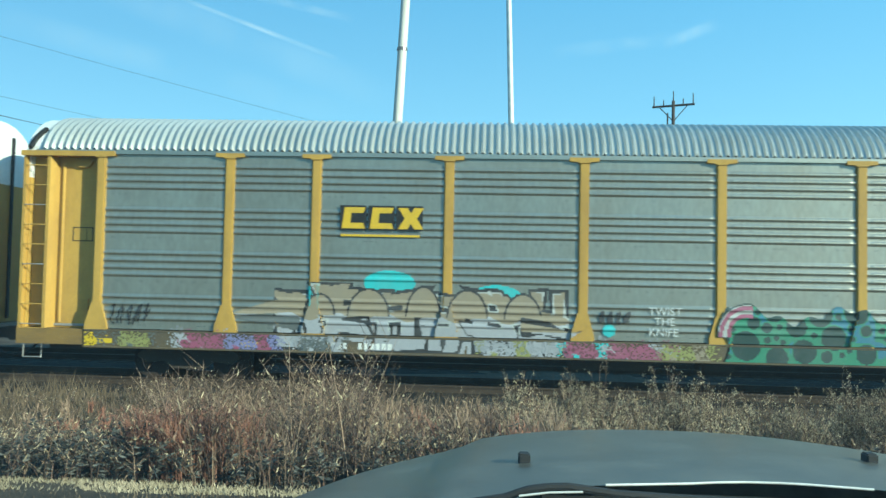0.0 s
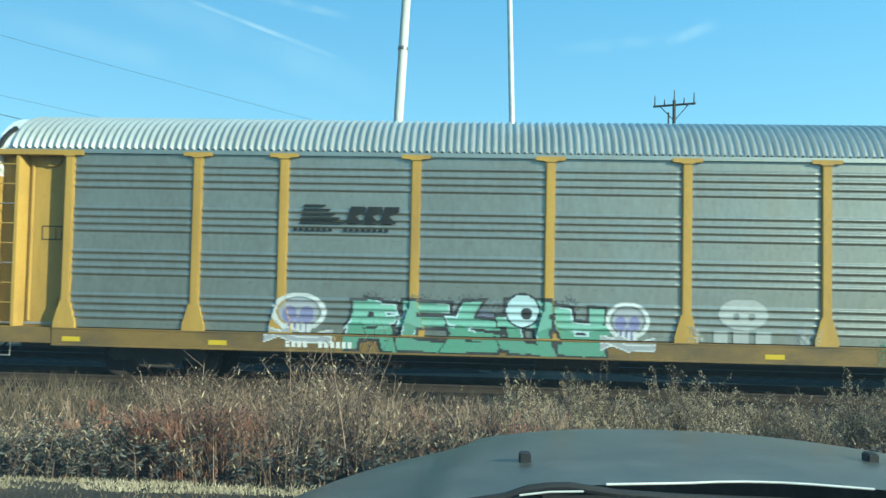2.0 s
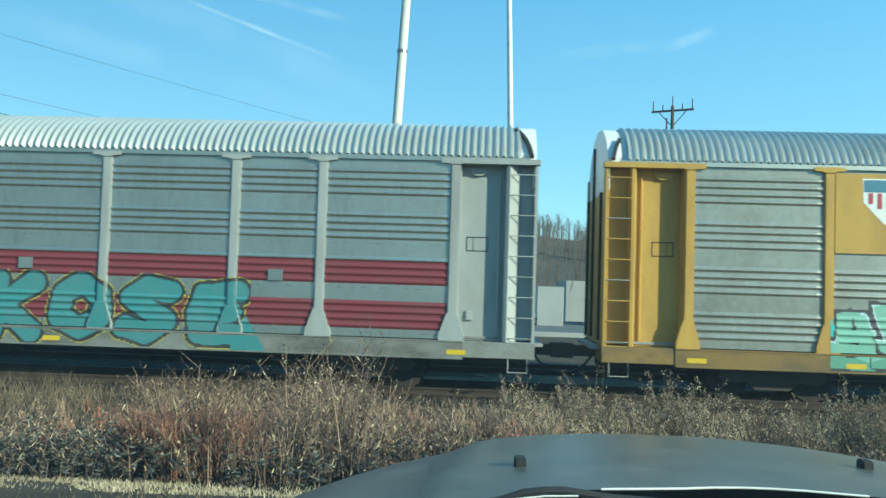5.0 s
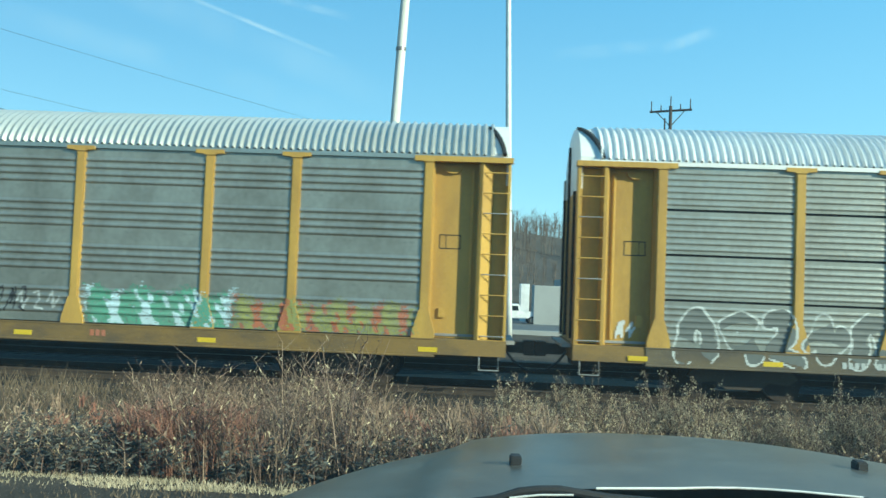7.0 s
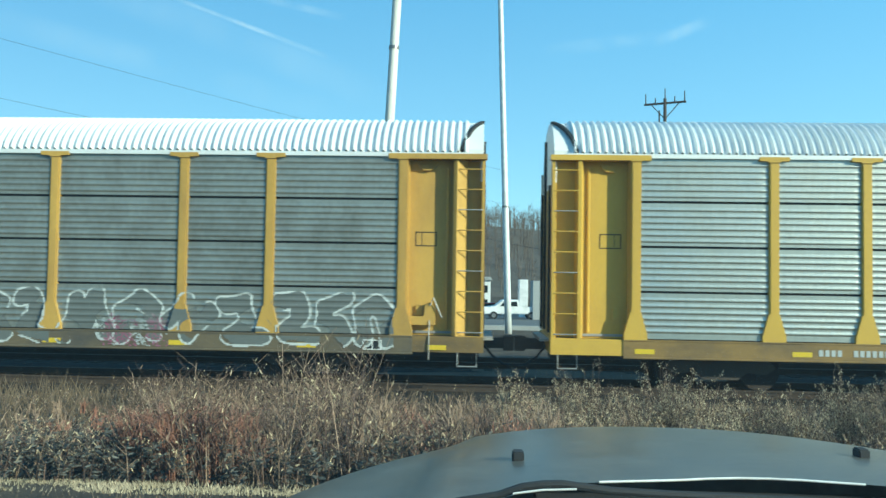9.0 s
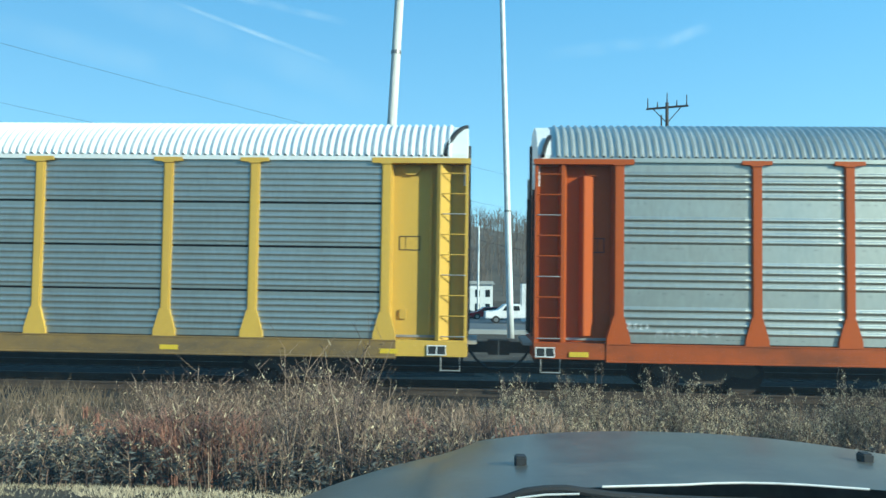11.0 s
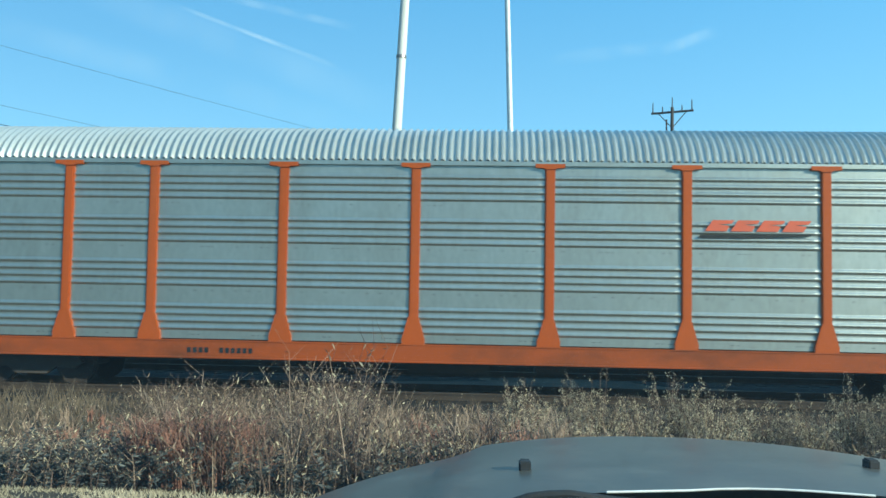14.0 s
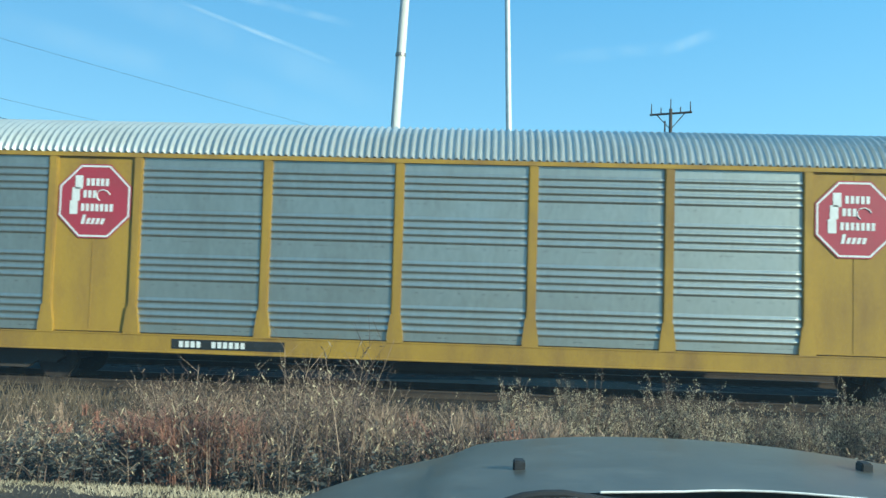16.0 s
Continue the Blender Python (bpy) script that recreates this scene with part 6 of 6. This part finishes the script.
number_bars(CAR_B, at(2, 0.08), 3.26, RIB_Y, BLACK_PAINT, (7, 8), 0.07)
spray(CAR_B, "white ringed skull figure in spray paint", at(2, -0.12), at(2, 0.4), 0.86, 2.0, skull, [WHITE, LILAC, PURPLE])
spray(CAR_B, "purple sprayed band behind mint letters", at(2, 0.55), at(3, 0.65), 1.35, 1.8, wash(0.95, 0.9, 3), [PURPLE, LILAC])
spray(CAR_B, "dark overspray above mint letters", at(2, 0.6), at(4, 0.25), 1.4, 2.15, wash(0.8, 0.4, 5), [SMOKE, SMOKE])
spray(CAR_B, "mint green bubble letters with black shadow", at(2, 0.48), at(4, 0.45), 0.74, 1.95, wild(5, 12, 0.1, 0.45, False, False), [MINT, BLACK, SMOKE, MINTDARK, ICE])
spray(CAR_B, "round mint cap of the graffiti letters", at(3, 0.62), at(3, 1.0), 1.3, 2.05, lambda X, Z, w, h: np.where(np.hypot(X - w / 2, Z - h / 2) < 0.33, np.where(np.hypot(X - w * 0.58, Z - h * 0.42) < 0.12, 1, 0), np.where(np.hypot(X - w / 2, Z - h / 2) < 0.37, 1, -1)), [ICE, BLACK])
spray(CAR_B, "white ringed sprayed skull figure", at(4, 0.38), at(4, 0.78), 0.86, 1.95, skull, [WHITE, LILAC, PURPLE])
spray(CAR_B, "faded white sprayed skull", at(5, 0.2), at(5, 0.62), 1.1, 2.0, lambda X, Z, w, h: np.where((np.hypot((X - w / 2) / 0.5, (Z - 0.6) / 0.33) < 1) & (np.hypot(X - w * 0.38, Z - 0.55) > 0.07) & (np.hypot(X - w * 0.64, Z - 0.55) > 0.07), 0, np.where((Z < 0.26) & (np.sin(X * 14) > -0.6), 0, -1)), [CHALK])
spray(CAR_B, "pale sprayed blotch", at(5, 0.0), at(5, 0.15), 1.1, 1.5, wash(0.9, 0.8), [CHALK, LILAC])
spray(CAR_B, "pale sprayed blotch beside a post", at(5, 0.75), at(5, 0.98), 1.1, 1.5, wash(0.9, 0.7), [CHALK, LILAC])
spray(CAR_B, "green and white spiky graffiti letters", at(6, 0.5), at(8, 0.6), 0.74, 2.05, wild(7, 5, 0.22, 0.76), [ICE, DEEPGREEN, MINTDARK, GREEN, WHITE])
spray(CAR_B, "white scribbled tag low in the yellow recess", POST_X[-1] + 0.02, POST_X[-1] + 0.72, 1.16, 1.85, lambda X, Z, w, h: np.where((Z < h * (0.45 + 0.5 * np.exp(-((X - 0.5) / 0.12) ** 2))) & (np.sin(X * 31 + 3 * np.sin(Z * 17)) * np.sin(Z * 27 + 2 * np.sin(X * 13)) > -0.05), 0, -1), [WHITE])
spray(CAR_B, "green overspray along the sill", at(6, 0.35), at(8, 0.4), 0.74, 1.3, wash(0.8, 0.6, 8), [MINTDARK, GREEN])
number_bars(CAR_B, at(2, 0.05), 0.8)

# car C: crimson sign, teal letters
SIGN = plate(CAR_C, "sign_board", [(at(2, 0.04), 4.08), (at(2, 0.04), 4.78), (at(2, 0.14), 4.78), (at(2, 0.17), 4.86), (at(2, 0.83), 4.86), (at(2, 0.86), 4.78), (at(2, 0.96), 4.78), (at(2, 0.96), 4.08)], CRIMSON, RIB_Y, "crimson sign board with white emblem", 0.01)
for K in range(5):
    R = 0.25
    Z = -0.2 + 0.1 * K
    HALF = math.sqrt(R * R - Z * Z) * 0.95
    plate(CAR_C, "globe_stripe", rect(at(2, 0.2) - HALF, at(2, 0.2) + HALF * (0.5 + 0.1 * K), 4.46 + Z - 0.035, 4.46 + Z + 0.035, 0.03), WHITE_PAINT, RIB_Y - 0.011, parent=SIGN)
for K, (W, H) in enumerate(((0.17, 0.28), (0.13, 0.2), (0.09, 0.2), (0.09, 0.2), (0.14, 0.2), (0.2, 0.2), (0.13, 0.2), (0.14, 0.2))):
    X = at(2, 0.34) + 0.185 * K
    plate(CAR_C, "lettering_block", rect(X, X + W, 4.38, 4.38 + H, 0.03), WHITE_PAINT, RIB_Y - 0.011, parent=SIGN)
plate(CAR_C, "lettering_line", rect(at(2, 0.46), at(2, 0.82), 4.2, 4.26), WHITE_PAINT, RIB_Y - 0.011, parent=SIGN)
plate(CAR_C, "number_panel", rect(at(2, 0.02), at(2, 0.88), 0.77, 0.97), BLACK_PAINT, -0.003, "black number panel on the sill")
number_bars(CAR_C, at(2, 0.08), 0.81, -0.008)
for X, Z in ((at(0, 0.5), 1.45), (at(2, 0.5), 2.45), (at(5, 0.4), 2.45), (at(7, 0.5), 2.35)):
    plate(CAR_C, "patch_panel", rect(X - 0.16, X + 0.16, Z - 0.12, Z + 0.12), GALV, RIB_Y, "small bare metal patch")
spray(CAR_C, "white halo around teal letters", at(3, 0.62), at(5, 0.02), 1.1, 2.2, wild(3, 8, 0.15, 0.35, True, True), [CHALK, CHALK, CHALK, CHALK])
spray(CAR_C, "deep teal graffiti letters with black outline", at(3, 0.66), at(5, 0.0), 0.73, 2.18, wild(3, 8, 0.15, 0.35, True, True), [TEAL, BLACK, DEEPGREEN, TEAL, MINT])
spray(CAR_C, "teal arrow trailing from graffiti letters", at(3, 0.42), at(3, 0.8), 1.6, 2.0, lambda X, Z, w, h: np.where(np.abs(Z - 0.2) < 0.06 + 0.1 * np.abs(np.sin(X * 5)), 0, np.where(np.abs(Z - 0.2) < 0.1 + 0.1 * np.abs(np.sin(X * 5)), 1, -1)), [TEAL, WHITE])
spray(CAR_C, "pale teal graffiti letters outlined black on yellow haze", at(5, 0.03), at(7, 0.22), 0.73, 2.3, bubble("kose", 0.225, 0.02, 0.04, 0.1, 0.075, 0.02, 0.0, 0.35), [PALETEAL, BLACK, LEMON, PALETEAL, ICE])
spray(CAR_C, "pale teal graffiti shape at the end of the letters", at(7, 0.02), at(7, 0.4), 0.73, 1.5, lambda X, Z, w, h: np.where(Z < h * (0.95 - 1.4 * np.abs(X / w - 0.4)), 0, -1), [PALETEAL])
for Z in (1.52, 1.38):
    spray(CAR_C, "small white stencilled line", at(3, 0.5), at(3, 0.64), Z, Z + 0.09, scribble("ceas", 0.008, 0), [WHITE], cell=0.016)

# car D: shield, slogan, pale blue block piece, washes
plate(CAR_D, "emblem_panel", rect(POST_X[1] + 0.12, POST_X[2] - 0.12, 3.15, 4.8), YELLOW, RIB_Y + 0.006, "yellow painted panel behind the emblem", 0.006)
SHIELD = plate(CAR_D, "shield_emblem", [(at(1, 0.35), 4.7), (at(1, 0.35) + 0.9, 4.7), (at(1, 0.35) + 0.88, 4.2), (at(1, 0.35) + 0.45, 3.75), (at(1, 0.35) + 0.02, 4.2)], WHITE_PAINT, RIB_Y, "white shield emblem with blue top and red stripes")
plate(CAR_D, "shield_top", rect(at(1, 0.35) + 0.03, at(1, 0.35) + 0.87, 4.42, 4.67), BLUE, RIB_Y - 0.005, parent=SHIELD)
for K in range(4):
    plate(CAR_D, "shield_stripe", rect(at(1, 0.35) + 0.12 + 0.18 * K, at(1, 0.35) + 0.21 + 0.18 * K, 4.18 - 0.1 * (K in (1, 2)), 4.4), CRIMSON, RIB_Y - 0.005, parent=SHIELD)


def slogan(car, words, x, z, size, mat, y, label="dark lettered slogan on grey panels"):
    for word, x_at in words:
        cu = bpy.data.curves.new("slogan", "FONT")
        cu.body, cu.size, cu.extrude = word, size, 0.002
        tmp = bpy.data.objects.new("slogan", cu)
        scene.collection.objects.link(tmp)
        me = bpy.data.meshes.new_from_object(tmp.evaluated_get(bpy.context.evaluated_depsgraph_get()))
        scene.collection.objects.unlink(tmp)
        me.transform(Matrix.Translation((x_at, y, z)) @ Matrix.Rotation(math.pi / 2, 4, "X"))
        me.materials.clear()
        me.materials.append(mat)
        put("slogan", me, car, label=label)


for WORD, Z in (("TWIST", 1.66), ("THE", 1.45), ("KNIFE", 1.23)):
    slogan(CAR_A, ((WORD, at(4, 0.48) + (0.12 if WORD == "THE" else 0.0)),), 0, Z, 0.23, WHITE, RIB_Y, "small white painted words on grey panel")
slogan(CAR_D, (("BUILDING", at(2, 0.22)), ("AMERICA", at(3, 0.08))), 0, 4.04, 0.36, BLACK_PAINT, RIB_Y)
spray(CAR_D, "pale mint letters outlined black in a cyan haze", at(1, 0.02), at(2, 0.36), 0.74, 2.2, wild(3, 14, 0.05, 0.2, True, False), [MINT, BLACK, CYAN, MINTDARK, ICE])
spray(CAR_D, "pale blue block graffiti with torn white edges", at(3, -0.17), at(5, 0.17), 0.73, 2.5, jagged, [SKY, ICE, SMOKE, BLUEGREY])
spray(CAR_D, "thin black scribbled tag beside blue graffiti", at(2, 0.6), at(2, 0.85), 1.3, 1.9, scribble("sea", 0.02), [BLACK])
spray(CAR_D, "black scribbled tags on grey panel", at(5, 0.2), at(5, 0.65), 1.25, 1.85, scribble("westr", 0.018), [BLACK])
spray(CAR_D, "black and white scribbled tag", at(5, 0.55), at(5, 0.9), 1.3, 1.8, scribble("kso", 0.02, -0.1), [CHALK])
spray(CAR_D, "faded green and white sprayed letters", at(6, 0.05), at(7, 0.4), 1.12, 2.1, wash(0.85, 0.9, 9), [MINTDARK, ICE])
spray(CAR_D, "faded olive sprayed letters with rust red lines", at(7, 0.3), at(8, 0.97), 1.12, 1.95, wash(0.85, 0.8, 11), [OLIVE, RUSTRED])
number_bars(CAR_D, at(2, 0.05), 0.8, mat=CHALK)
number_bars(CAR_D, at(6, 0.15), 0.84, mat=RUSTRED, counts=(3,))

# cars E and F: bracketed black mark, outlined letters
for CAR in (CAR_E, CAR_F):
    X = at(2, 0.2)
    for S in (0, 1):
        A = X + S * 1.65
        B = A + (0.16 if S == 0 else -0.16)
        plate(CAR, "emblem_bracket", [(A, 3.28), (A, 3.88), (B, 3.88), (B, 3.8), (A + (B - A) * 0.5, 3.8), (A + (B - A) * 0.5, 3.36), (B, 3.36), (B, 3.28)], BLACK_PAINT, PANEL_Y - 0.03, "black bracket of an emblem")
    for K in range(3):
        C = X + 0.32 + 0.36 * K
        plate(CAR, "emblem", [(C, 3.42), (C, 3.74), (C + 0.32, 3.74), (C + 0.32, 3.64), (C + 0.14, 3.62), (C + 0.14, 3.54), (C + 0.32, 3.52), (C + 0.32, 3.42)] if K < 2 else
              [(C, 3.42), (C + 0.1, 3.58), (C, 3.74), (C + 0.14, 3.74), (C + 0.19, 3.66), (C + 0.24, 3.74), (C + 0.38, 3.74), (C + 0.28, 3.58), (C + 0.38, 3.42), (C + 0.24, 3.42), (C + 0.19, 3.5), (C + 0.14, 3.42)], BLACK_PAINT, PANEL_Y - 0.03, "black block emblem")
    number_bars(CAR, X + 0.15, 3.12, PANEL_Y - 0.03, BLACK_PAINT, (2, 2), 0.07)
    number_bars(CAR, at(2, -0.35), 0.82, mat=CHALK)
for A0, A1, TEXT, FILL in ((at(0, 0.1), at(2, 0.0), "uaroe", 0), (at(2, 0.0), at(3, -0.05), "sok", 0), (at(3, 0.0), at(4, 0.0), "ose", 0), (at(4, 0.0), at(5, 0.0), "tue", 1), (at(5, 0.05), at(6, 0.0), "kas", 0), (at(6, 0.05), at(8, 0.4), "weosr", 0), (at(8, 0.3), at(8, 0.95), "cu", 0)):
    spray(CAR_E, "faded teal outlined graffiti letters" if FILL else "faded white outlined graffiti letters", A0, A1, 0.78, 1.98, outline_only(TEXT), [FADEDCYAN if FILL else WORNWHITE, DARKTEAL if FILL else GHOST], style="seam")
spray(CAR_E, "faded pink sprayed patch", at(6, 0.35), at(6, 0.95), 0.76, 1.6, wash(0.8, 0.35, 7), [MAGENTA, CHALK], style="seam")
spray(CAR_E, "white scribbled tag on yellow recess panel", POST_X[0] - 0.85, POST_X[0] - 0.4, 1.2, 1.65, scribble("wk", 0.025), [WHITE], style="seam")

# cars G and H: slanted red mark over a dark wedge, chalky tags
for CAR in (CAR_G, CAR_H):
    for K in range(4):
        X = at(6, 0.13) + 0.52 * K
        plate(CAR, "emblem", [(X, 3.55), (X + 0.16, 3.78), (X + 0.6, 3.78), (X + 0.55, 3.71), (X + 0.28, 3.69), (X + 0.5, 3.66), (X + 0.44, 3.55)], RED_MARK, RIB_Y, "red-orange slanted emblem on silver panel")
    plate(CAR, "emblem_wedge", [(at(6, 0.07), 3.4), (at(6, 0.1), 3.47), (at(6, 0.9), 3.5), (at(6, 0.88), 3.46), (at(6, 0.4), 3.4)], BLACK_PAINT, RIB_Y, "dark wedge under the emblem")
    number_bars(CAR, at(2, 0.3), 0.82, mat=BLACK_PAINT, counts=(4, 6), h=0.11)
spray(CAR_G, "white chalky scribbled tag low on silver panel", at(0, 0.06), at(0, 0.24), 1.38, 1.55, scribble("wisk", 0.012), [WHITE], cell=0.018)
spray(CAR_G, "white chalky scribbled tag near the sill", at(0, 0.26), at(0, 0.75), 1.2, 1.42, scribble("weatsk", 0.016), [CHALK], cell=0.02)
spray(CAR_G, "faint pale smear on silver panel", at(1, 0.1), at(1, 0.7), 1.95, 2.1, wash(0.9, 0.4), [CHALK, CHALK])
for X in (POST_X[-1] + 0.42, ):
    for CAR in (CAR_G, CAR_H, CAR_B, CAR_A):
        plate(CAR, "notice_plate", rect(X, X + 0.2, 2.78, 2.88), WHITE_PAINT, 0.284, "small white notice plate")


# car I: crimson octagons, number panel, low corner ladders
def octagon(car, cx, cz):
    def oct_line(r):
        k = r * math.tan(math.pi / 8)
        return [(cx - k, cz - r), (cx - r, cz - k), (cx - r, cz + k), (cx - k, cz + r), (cx + k, cz + r), (cx + r, cz + k), (cx + r, cz - k), (cx + k, cz - r)]
    base = plate(car, "octagon_emblem", oct_line(0.8), CRIMSON, 0.046, "crimson octagon emblem with white border and bars", 0.006)
    a, b = oct_line(0.775), oct_line(0.735)
    bm = bmesh.new()
    va, vb = ([bm.verts.new((x, 0.036, z)) for x, z in line] for line in (a, b))
    for i in range(8):
        j = (i + 1) % 8
        bm.faces.new((va[i], va[j], vb[j], vb[i]))
    part("border", bm, WHITE_PAINT, base)
    # three rows of small white bars after a tall one, and a loose line of bars below
    for r, (x, n, low) in enumerate(((-0.44, 5, 0.36), (-0.5, 3, 0.1), (-0.54, 7, -0.19), (-0.28, 5, -0.47))):
        z = cz + low
        if r < 3:
            plate(car, "initial_bar", rect(cx + x, cx + x + 0.17, z - 0.1, z + 0.19), WHITE_PAINT, 0.036, parent=base)
        for k in range(n):
            xx = cx + x + (0.25 if r < 3 else 0.0) + 0.105 * k
            plate(car, "lettering_bar", rect(xx, xx + 0.07, z - 0.03, z + (0.13 if r < 3 else 0.1 + 0.07 * (k == 0)), 0.0 if r < 3 else 0.04), WHITE_PAINT, 0.036, parent=base)
    bm = bmesh.new()
    tube(bm, [(cx + 0.18 + 0.16 * math.cos(a) * (1 - 0.05 * a), 0.034, cz + 0.12 + 0.13 * math.sin(a)) for a in (0.2, 0.8, 1.5, 2.2, 2.9, 3.6, 4.2)], 0.014, 6)
    part("swash", bm, WHITE_PAINT, base)


for I in (1, 7):
    octagon(CAR_I, at(I, 0.5), 3.9)
plate(CAR_I, "number_panel", rect(at(2, 0.32), at(3, 0.18), 0.79, 1.0), BLACK_PAINT, -0.003, "black number panel on the ochre sill")
number_bars(CAR_I, at(2, 0.38), 0.83, -0.008, counts=(4, 6), h=0.13)
plate(CAR_I, "notice_plate", rect(POST_X[0] - 0.9, POST_X[0] - 0.5, 1.45, 1.62), REFLECT, -0.004, "yellow notice plate on ochre corner panel")
for S in (-1, 1):
    for K in range(3):
        bm = bmesh.new()
        X0, X1 = S * (POST_X[-1] + 1.3), S * (POST_X[-1] + 1.68)
        tube(bm, [(X0, 0.02, 1.2 + 0.36 * K), (X0, -0.05, 1.2 + 0.36 * K), (X1, -0.05, 1.2 + 0.36 * K), (X1, 0.02, 1.2 + 0.36 * K)], 0.013, 6)
        part("ladder_rung", bm, OCHRE, CAR_I)


def motions():
    for car in TRAIN:
        k = car["slot"]
        walk(car, [(t, pose(s + PITCH * k, 0, 0)) for t, s in TRAIN_S])
    ts, ss = zip(*TRAIN_S)
    for wheels in WHEELS:
        x, y, z = wheels.location
        walk(wheels, [(i / 30, pose(x, y, z, 0, math.degrees(float(np.interp(i / 30, ts, ss)) / 0.42), 0)) for i in range(481)])


motions()
